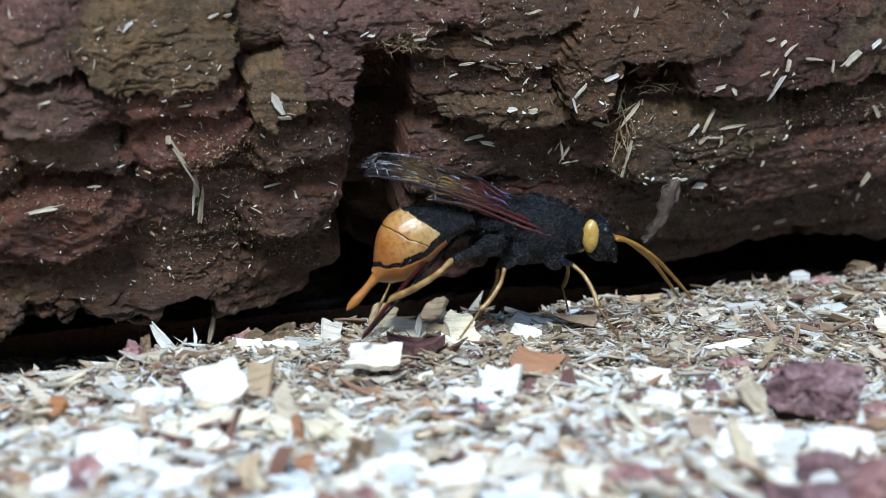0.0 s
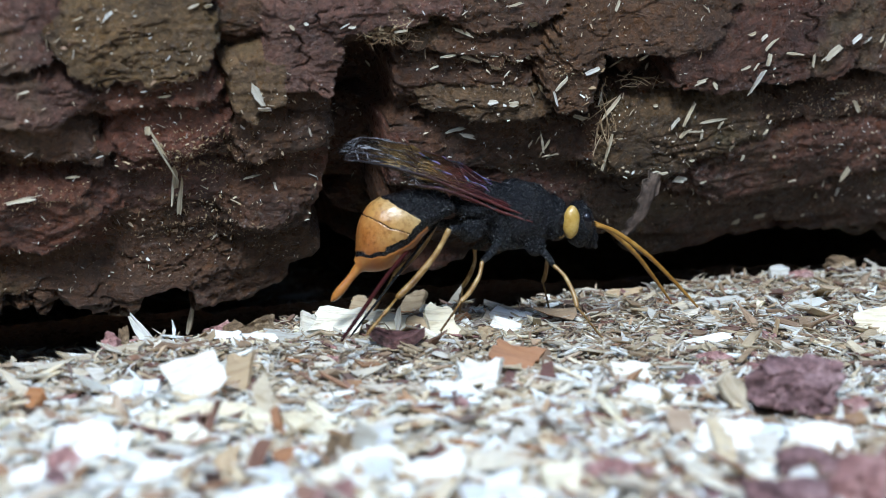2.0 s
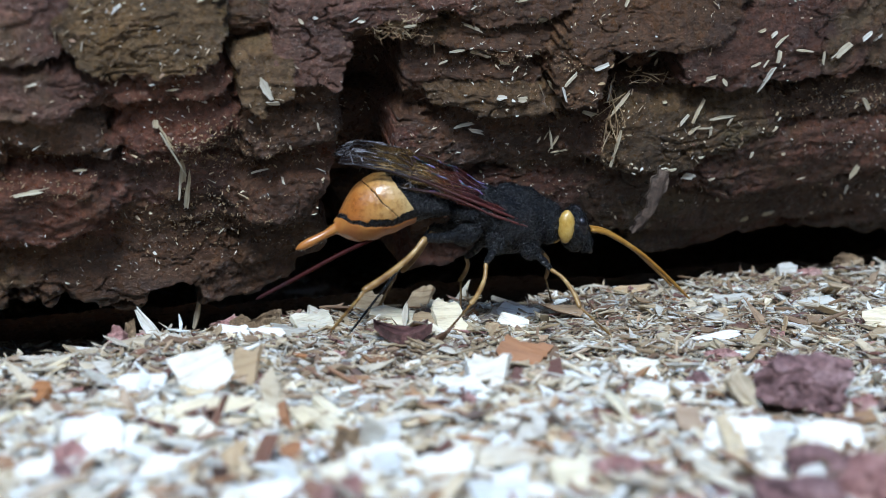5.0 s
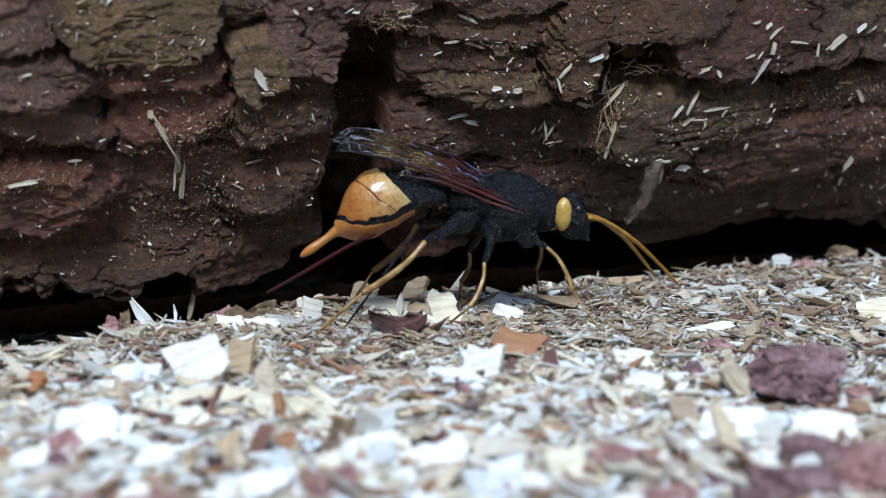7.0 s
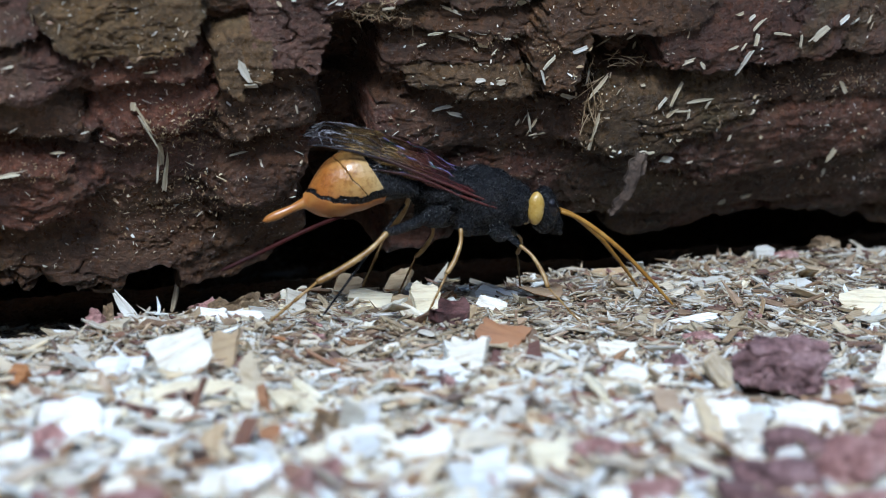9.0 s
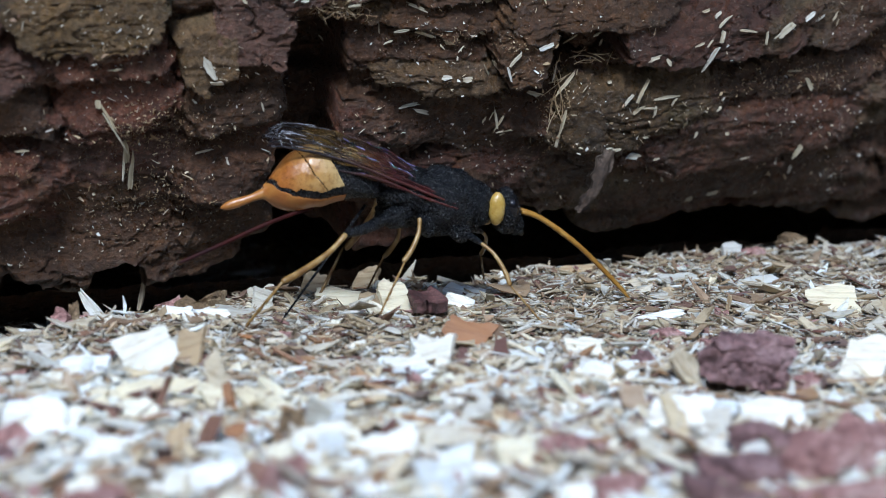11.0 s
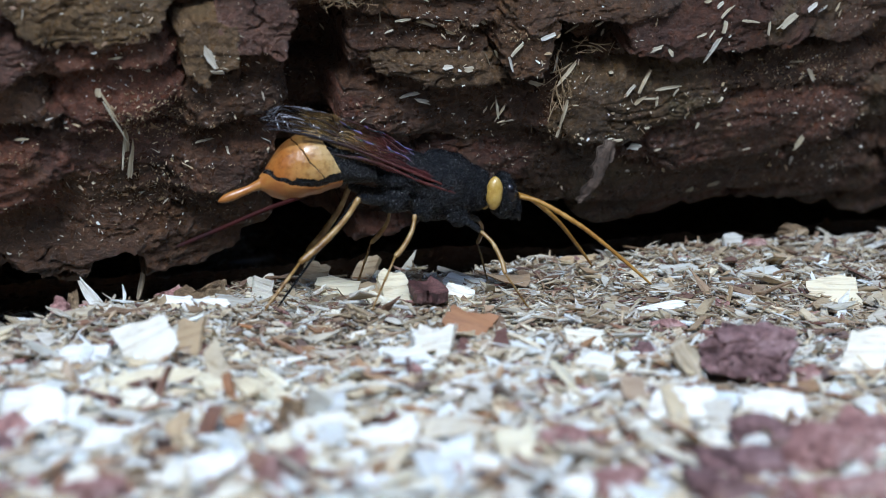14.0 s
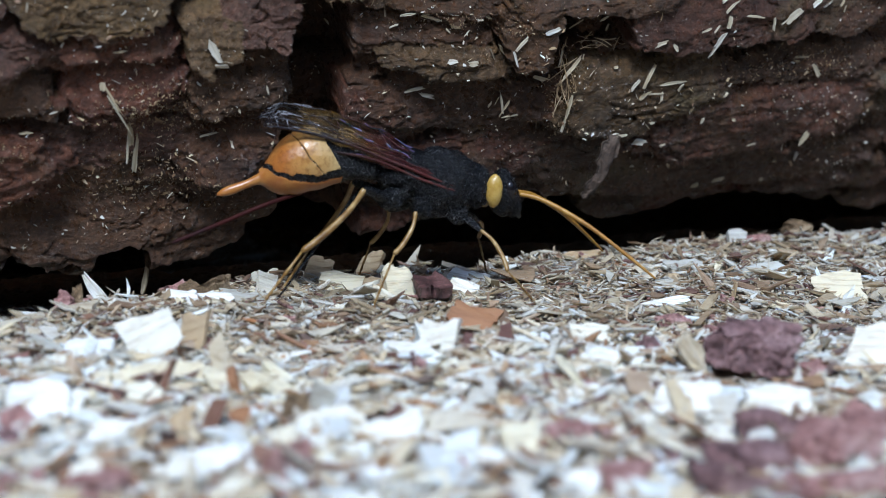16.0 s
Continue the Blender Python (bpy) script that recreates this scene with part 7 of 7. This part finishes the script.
    walk(far_front_tibia, [(0, pose(0.00460, 0.00000, 0.00000, 41.9, 33.2, 18.6)), (0.5, pose(0.00460, 0.00000, 0.00000, 42.0, 35.3, 18.2)),
        (1, pose(0.00460, -0.00000, 0.00000, 41.5, 37.4, 17.3)), (1.5, pose(0.00460, -0.00000, -0.00000, 38.0, 39.1, 10.4)),
        (2, pose(0.00460, 0.00000, 0.00000, 32.6, 39.8, 1.9)), (2.5, pose(0.00460, 0.00000, -0.00000, 30.6, 34.2, 5.2)),
        (3, pose(0.00460, -0.00000, -0.00000, 29.0, 29.3, 8.9)), (3.5, pose(0.00460, -0.00000, -0.00000, 32.4, 30.8, 12.1)),
        (4, pose(0.00460, 0.00000, -0.00000, 34.2, 31.3, 15.3)), (6.5, pose(0.00460, 0.00000, 0.00000, 39.0, 32.7, 17.9)),
        (7, pose(0.00460, -0.00000, -0.00000, 39.9, 36.2, 15.2)), (7.5, pose(0.00460, -0.00000, 0.00000, 41.4, 37.4, 16.5)),
        (8, pose(0.00460, 0.00000, 0.00000, 42.6, 38.5, 17.5)), (8.5, pose(0.00460, 0.00000, 0.00000, 42.7, 33.1, 23.6)),
        (9, pose(0.00460, -0.00000, 0.00000, 41.7, 28.0, 28.8)), (11.5, pose(0.00460, -0.00000, 0.00000, 54.5, 35.3, 36.8)),
        (12, pose(0.00460, 0.00000, 0.00000, 52.6, 34.7, 35.5)), (12.5, pose(0.00460, 0.00000, 0.00000, 50.5, 34.0, 34.2)),
        (13, pose(0.00460, 0.00000, 0.00000, 48.6, 33.3, 33.0)), (13.5, pose(0.00460, 0.00000, 0.00000, 46.7, 32.6, 31.9)),
        (14, pose(0.00460, -0.00000, -0.00000, 44.8, 31.8, 30.8)), (14.5, pose(0.00460, 0.00000, -0.00000, 42.9, 29.6, 31.1)),
        (15, pose(0.00460, -0.00000, 0.00000, 41.0, 27.4, 31.3)), (15.5, pose(0.00460, -0.00000, 0.00000, 39.0, 25.2, 31.6)),
        (16, pose(0.00460, -0.00000, -0.00000, 36.9, 23.1, 31.9))])
    walk(far_front_tarsus, [(0, pose(0.00983, 0.00176, -0.00362, 26.7, 31.7, 3.8)), (0.5, pose(0.00972, 0.00168, -0.00382, 28.2, 37.6, 2.2)),
        (1, pose(0.00961, 0.00156, -0.00401, 28.0, 43.3, -0.5)), (1.5, pose(0.00964, 0.00093, -0.00416, 26.9, 37.9, -1.1)),
        (2, pose(0.00967, 0.00016, -0.00422, 24.1, 31.8, -2.8)), (2.5, pose(0.01004, 0.00049, -0.00371, 20.4, 30.6, -5.2)),
        (3, pose(0.01029, 0.00089, -0.00323, 17.5, 29.9, -7.3)), (3.5, pose(0.01014, 0.00119, -0.00338, 21.7, 33.0, -2.9)),
        (4, pose(0.01004, 0.00149, -0.00343, 24.8, 34.5, 2.0)), (6.5, pose(0.00989, 0.00170, -0.00356, 30.4, 32.3, 9.2)),
        (7, pose(0.00974, 0.00140, -0.00390, 35.6, 36.7, 10.6)), (7.5, pose(0.00963, 0.00149, -0.00401, 36.5, 41.1, 9.4)),
        (8, pose(0.00953, 0.00155, -0.00411, 36.7, 45.6, 7.8)), (8.5, pose(0.00966, 0.00222, -0.00361, 35.0, 47.5, 7.9)),
        (9, pose(0.00971, 0.00280, -0.00310, 32.7, 49.3, 6.7)), (11.5, pose(0.00891, 0.00322, -0.00382, 44.5, 40.0, 25.9)),
        (12, pose(0.00902, 0.00315, -0.00375, 39.7, 42.9, 19.7)), (12.5, pose(0.00913, 0.00307, -0.00369, 34.0, 45.6, 12.2)),
        (13, pose(0.00923, 0.00300, -0.00362, 27.2, 48.2, 3.5)), (13.5, pose(0.00932, 0.00294, -0.00355, 18.7, 50.5, -7.5)),
        (14, pose(0.00942, 0.00287, -0.00348, 7.1, 52.3, -22.2)), (14.5, pose(0.00952, 0.00296, -0.00326, 7.3, 51.7, -21.7)),
        (15, pose(0.00961, 0.00305, -0.00303, 7.6, 50.9, -21.1)), (15.5, pose(0.00969, 0.00313, -0.00281, 7.7, 50.3, -20.7)),
        (16, pose(0.00975, 0.00321, -0.00259, 7.8, 49.6, -20.4))])
    walk(near_antenna, [(0, pose(0.00400, -0.00080, 0.01360, 20.6, 32.7, 34.8)), (0.5, pose(0.00400, -0.00080, 0.01360, 16.8, 49.0, 21.8)),
        (1, pose(0.00400, -0.00080, 0.01360, 12.9, 43.3, 18.5)), (1.5, pose(0.00400, -0.00080, 0.01360, 6.1, 36.5, 10.1)),
        (2, pose(0.00400, -0.00080, 0.01360, 8.1, 38.5, 12.9)), (2.5, pose(0.00400, -0.00080, 0.01360, 11.0, 37.7, 17.6)),
        (3, pose(0.00400, -0.00080, 0.01360, 13.1, 41.3, 19.4)), (3.5, pose(0.00400, -0.00080, 0.01360, 4.9, 42.8, 7.2)),
        (4, pose(0.00400, -0.00080, 0.01360, 13.0, 32.7, 23.1)), (6.5, pose(0.00400, -0.00080, 0.01360, 9.3, 36.0, 15.6)),
        (7, pose(0.00400, -0.00080, 0.01360, 14.0, 34.5, 23.7)), (7.5, pose(0.00400, -0.00080, 0.01360, 16.6, 34.2, 28.0)),
        (8, pose(0.00400, -0.00080, 0.01360, 4.8, 20.5, 13.4)), (8.5, pose(0.00400, -0.00080, 0.01360, 11.8, 34.3, 20.3)),
        (9, pose(0.00400, -0.00080, 0.01360, -3.8, 40.5, -5.8)), (11.5, pose(0.00400, -0.00080, 0.01360, 0.3, 39.6, 0.5)),
        (12, pose(0.00400, -0.00080, 0.01360, -18.3, 33.7, -30.9)), (12.5, pose(0.00400, -0.00080, 0.01360, -18.2, 33.3, -30.8)),
        (13, pose(0.00400, -0.00080, 0.01360, -3.1, 31.6, -6.0)), (13.5, pose(0.00400, -0.00080, 0.01360, -6.4, 32.6, -11.7)),
        (14, pose(0.00400, -0.00080, 0.01360, -11.3, 32.9, -20.1)), (14.5, pose(0.00400, -0.00080, 0.01360, -11.4, 32.4, -20.6)),
        (15, pose(0.00400, -0.00080, 0.01360, -11.2, 32.1, -20.4)), (15.5, pose(0.00400, -0.00080, 0.01360, -15.5, 29.6, -29.3)),
        (16, pose(0.00400, -0.00080, 0.01360, -15.2, 29.0, -29.2))])
    walk(far_antenna, [(0, pose(0.00400, 0.00080, 0.01360, 24.8, 33.2, 40.1)), (0.5, pose(0.00400, 0.00080, 0.01360, 23.9, 34.3, 38.1)),
        (1, pose(0.00400, 0.00080, 0.01360, 13.8, 42.2, 20.1)), (1.5, pose(0.00400, 0.00080, 0.01360, 16.3, 36.3, 26.3)),
        (2, pose(0.00400, 0.00080, 0.01360, 18.2, 40.9, 26.7)), (2.5, pose(0.00400, 0.00080, 0.01360, 23.5, 41.5, 33.2)),
        (3, pose(0.00400, 0.00080, 0.01360, 17.5, 39.8, 26.2)), (3.5, pose(0.00400, 0.00080, 0.01360, 23.8, 33.4, 38.7)),
        (4, pose(0.00400, 0.00080, 0.01360, 16.7, 30.2, 30.8)), (6.5, pose(0.00400, 0.00080, 0.01360, 20.1, 32.9, 33.9)),
        (7, pose(0.00400, 0.00080, 0.01360, 22.8, 33.3, 37.4)), (7.5, pose(0.00400, 0.00080, 0.01360, 27.1, 40.2, 38.5)),
        (8, pose(0.00400, 0.00080, 0.01360, 32.1, 37.2, 46.0)), (8.5, pose(0.00400, 0.00080, 0.01360, 24.2, 33.5, 39.2)),
        (9, pose(0.00400, 0.00080, 0.01360, 18.3, 39.5, 27.5)), (11.5, pose(0.00400, 0.00080, 0.01360, 0.8, 38.5, 1.3)),
        (12, pose(0.00400, 0.00080, 0.01360, 20.5, 36.9, 31.9)), (12.5, pose(0.00400, 0.00080, 0.01360, 22.8, 37.4, 34.6)),
        (13, pose(0.00400, 0.00080, 0.01360, 21.3, 39.1, 31.7)), (13.5, pose(0.00400, 0.00080, 0.01360, 21.5, 38.0, 32.5)),
        (14, pose(0.00400, 0.00080, 0.01360, 21.6, 37.0, 33.3)), (14.5, pose(0.00400, 0.00080, 0.01360, 20.3, 34.5, 33.1)),
        (15, pose(0.00400, 0.00080, 0.01360, 19.1, 32.1, 33.1)), (15.5, pose(0.00400, 0.00080, 0.01360, 17.8, 31.7, 31.5)),
        (16, pose(0.00400, 0.00080, 0.01360, 16.7, 31.3, 30.0))])
    walk(abdomen, [(0, pose(-0.01510, 0.00000, 0.01720, 0.0, -26.2, 0.0)), (0.5, pose(-0.01510, 0.00000, 0.01720, 0.0, -28.2, 0.0)),
        (1, pose(-0.01510, 0.00000, 0.01720, 0.0, -28.9, 0.0)), (1.5, pose(-0.01510, 0.00000, 0.01720, 0.0, -31.9, 0.0)),
        (2, pose(-0.01510, 0.00000, 0.01720, 0.0, -29.2, 0.0)), (2.5, pose(-0.01510, 0.00000, 0.01720, 0.0, -24.1, 0.0)),
        (3, pose(-0.01510, 0.00000, 0.01720, 0.0, -19.3, 0.0)), (3.5, pose(-0.01510, 0.00000, 0.01720, 0.0, -2.9, 0.0)),
        (4, pose(-0.01510, 0.00000, 0.01720, 0.0, -5.7, 0.0)), (6.5, pose(-0.01510, 0.00000, 0.01720, 0.0, -4.9, 0.0)),
        (7, pose(-0.01510, 0.00000, 0.01720, 0.0, -13.4, 0.0)), (7.5, pose(-0.01510, 0.00000, 0.01720, 0.0, -5.3, 0.0)),
        (8, pose(-0.01510, 0.00000, 0.01720, 0.0, -0.7, 0.0)), (8.5, pose(-0.01510, 0.00000, 0.01720, 0.0, -5.2, 0.0)),
        (9, pose(-0.01510, 0.00000, 0.01720, 0.0, -1.7, 0.0)), (11.5, pose(-0.01510, 0.00000, 0.01720, 0.0, 3.7, 0.0)),
        (12, pose(-0.01510, 0.00000, 0.01720, 0.0, 2.2, 0.0)), (12.5, pose(-0.01510, 0.00000, 0.01720, 0.0, 1.3, 0.0)),
        (13, pose(-0.01510, 0.00000, 0.01720, 0.0, 0.1, 0.0)), (13.5, pose(-0.01510, 0.00000, 0.01720, 0.0, 0.1, 0.0)),
        (14, pose(-0.01510, 0.00000, 0.01720, 0.0, 0.0, 0.0)), (14.5, pose(-0.01510, 0.00000, 0.01720, 0.0, 0.2, 0.0)),
        (15, pose(-0.01510, 0.00000, 0.01720, 0.0, 0.4, 0.0)), (15.5, pose(-0.01510, 0.00000, 0.01720, 0.0, 0.9, 0.0)),
        (16, pose(-0.01510, 0.00000, 0.01720, 0.0, 1.4, 0.0))])
    walk(sheath, [(0, pose(-0.02059, -0.00100, 0.01249, -157.3, 18.7, -127.4)), (0.5, pose(-0.02042, -0.00100, 0.01230, -157.4, 21.2, -131.0)),
        (1, pose(-0.02035, -0.00100, 0.01223, -153.3, 22.4, -127.1)), (1.5, pose(-0.02009, -0.00100, 0.01196, -152.5, 26.9, -131.0)),
        (2, pose(-0.02033, -0.00100, 0.01220, -152.9, 26.2, -130.8)), (2.5, pose(-0.02075, -0.00100, 0.01268, -149.9, 26.9, -128.0)),
        (3, pose(-0.02111, -0.00100, 0.01317, -153.1, 21.7, -126.0)), (3.5, pose(-0.02200, -0.00100, 0.01503, -179.6, 24.8, -179.0)),
        (4, pose(-0.02189, -0.00100, 0.01471, -179.6, 23.6, -179.0)), (6.5, pose(-0.02192, -0.00100, 0.01479, -173.4, 24.3, -164.3)),
        (7, pose(-0.02149, -0.00100, 0.01381, -172.7, 20.2, -159.7)), (7.5, pose(-0.02191, -0.00100, 0.01475, -179.5, 25.3, -178.7)),
        (8, pose(-0.02208, -0.00100, 0.01530, -175.1, 19.4, -165.4)), (8.5, pose(-0.02191, -0.00100, 0.01475, -175.3, 20.0, -166.5)),
        (9, pose(-0.02205, -0.00100, 0.01518, -178.0, 20.6, -174.3)), (11.5, pose(-0.02220, -0.00100, 0.01584, -176.7, 17.7, -169.3)),
        (12, pose(-0.02217, -0.00100, 0.01566, -176.3, 17.6, -167.9)), (12.5, pose(-0.02214, -0.00100, 0.01554, -175.9, 17.4, -166.5)),
        (13, pose(-0.02211, -0.00100, 0.01540, -175.6, 17.4, -165.6)), (13.5, pose(-0.02210, -0.00100, 0.01540, -176.0, 16.7, -166.4)),
        (14, pose(-0.02210, -0.00100, 0.01539, -176.4, 16.1, -167.2)), (14.5, pose(-0.02211, -0.00100, 0.01541, -176.9, 16.6, -169.2)),
        (15, pose(-0.02211, -0.00100, 0.01543, -177.2, 16.9, -170.5)), (15.5, pose(-0.02213, -0.00100, 0.01550, -177.8, 17.4, -172.6)),
        (16, pose(-0.02214, -0.00100, 0.01556, -178.4, 17.8, -174.6))])
    walk(ovipositor, [(0, pose(-0.01650, 0.00000, 0.01520, -165.6, 37.8, -157.2)), (0.5, pose(-0.01650, 0.00000, 0.01520, -175.5, 44.7, -173.6)),
        (1, pose(-0.01650, 0.00000, 0.01520, -165.3, 43.9, -159.2)), (1.5, pose(-0.01650, 0.00000, 0.01520, -172.9, 49.8, -170.7)),
        (2, pose(-0.01650, 0.00000, 0.01520, -173.1, 49.1, -170.9)), (2.5, pose(-0.01650, 0.00000, 0.01520, -172.3, 50.5, -170.1)),
        (3, pose(-0.01650, 0.00000, 0.01520, -172.0, 51.1, -169.7)), (3.5, pose(-0.01650, 0.00000, 0.01520, -156.4, 43.3, -147.5)),
        (4, pose(-0.01650, 0.00000, 0.01520, -160.1, 40.3, -150.8)), (6.5, pose(-0.01650, 0.00000, 0.01520, -156.4, 40.5, -146.1)),
        (7, pose(-0.01650, 0.00000, 0.01520, -161.8, 44.4, -154.9)), (7.5, pose(-0.01650, 0.00000, 0.01520, -161.0, 43.0, -153.2)),
        (8, pose(-0.01650, 0.00000, 0.01520, -155.4, 38.7, -143.8)), (8.5, pose(-0.01650, 0.00000, 0.01520, -157.0, 42.0, -147.7)),
        (9, pose(-0.01650, 0.00000, 0.01520, -155.6, 38.2, -143.7)), (11.5, pose(-0.01650, 0.00000, 0.01520, -157.6, 42.8, -148.8)),
        (12, pose(-0.01650, 0.00000, 0.01520, -157.7, 45.3, -150.0)), (12.5, pose(-0.01650, 0.00000, 0.01520, -157.9, 43.4, -149.4)),
        (13, pose(-0.01650, 0.00000, 0.01520, -158.4, 42.0, -149.4)), (13.5, pose(-0.01650, 0.00000, 0.01520, -158.6, 42.9, -150.1)),
        (14, pose(-0.01650, 0.00000, 0.01520, -158.8, 43.7, -150.7)), (14.5, pose(-0.01650, 0.00000, 0.01520, -158.2, 42.6, -149.4)),
        (15, pose(-0.01650, 0.00000, 0.01520, -157.4, 41.5, -147.9)), (15.5, pose(-0.01650, 0.00000, 0.01520, -156.9, 40.3, -146.6)),
        (16, pose(-0.01650, 0.00000, 0.01520, -156.4, 39.0, -145.3))])
    walk(thrown_chip, [(0, pose(-0.01017, 0.19000, 0.00318, 20.0, -0.0, 10.0)), (0.5, pose(-0.02006, 0.20000, 0.00843, 50.0, -0.0, -40.0)),
        (1, pose(-0.01297, 0.20850, 0.00219, 30.0, -0.0, 35.0)), (1.5, pose(-0.01217, 0.20850, 0.00258, 35.0, -0.0, 20.0)),
        (2, pose(-0.01318, 0.20850, 0.00190, 30.0, -0.0, 0.0)), (2.4, pose(-0.01856, 0.20350, 0.00211, 20.0, -0.0, -10.0)),
        (2.6, pose(-0.01479, 0.20350, 0.00450, 75.0, 8.0, -20.0)), (3, pose(-0.01561, 0.20350, 0.00369, 65.0, 30.0, 15.0)),
        (3.3, pose(-0.01445, 0.20350, 0.00456, 72.0, 34.0, 20.0)), (3.5, pose(-0.01362, 0.20350, 0.00349, 40.0, 20.0, 25.0)),
        (4, pose(-0.01615, 0.20350, 0.00195, 30.0, -0.0, 40.0)), (6.5, pose(-0.01758, 0.21700, -0.00116, 62.0, -0.0, 62.0)),
        (16, pose(-0.01758, 0.21700, -0.00116, 62.0, -0.0, 62.0))])
    walk(bark_flake_loose, [(0, pose(-0.00556, 0.19925, 0.00180, 0.0, -0.0, 0.0)), (8, pose(-0.00556, 0.19925, 0.00180, 0.0, -0.0, 0.0)),
        (8.3, pose(-0.00296, 0.19492, 0.00180, 0.0, -0.0, 25.0)), (8.7, pose(-0.00185, 0.19698, 0.00180, 0.0, -0.0, 45.0)),
        (9, pose(0.00247, 0.19984, 0.00180, 0.0, -0.0, 70.0)), (11.3, pose(0.00427, 0.20353, 0.00180, 0.0, -0.0, 100.0)),
        (16, pose(0.00427, 0.20353, 0.00180, 0.0, -0.0, 100.0))])
    walk(standing_splinter, [(0, pose(-0.00560, 0.21030, 0.00160, 80.0, -84.0, 0.0)), (8, pose(-0.00560, 0.21030, 0.00160, 80.0, -84.0, 0.0)),
        (8.3, pose(-0.00400, 0.20800, 0.00150, 0.0, -8.0, 34.4)), (16, pose(-0.00400, 0.20800, 0.00150, 0.0, -8.0, 34.4))])


motions()
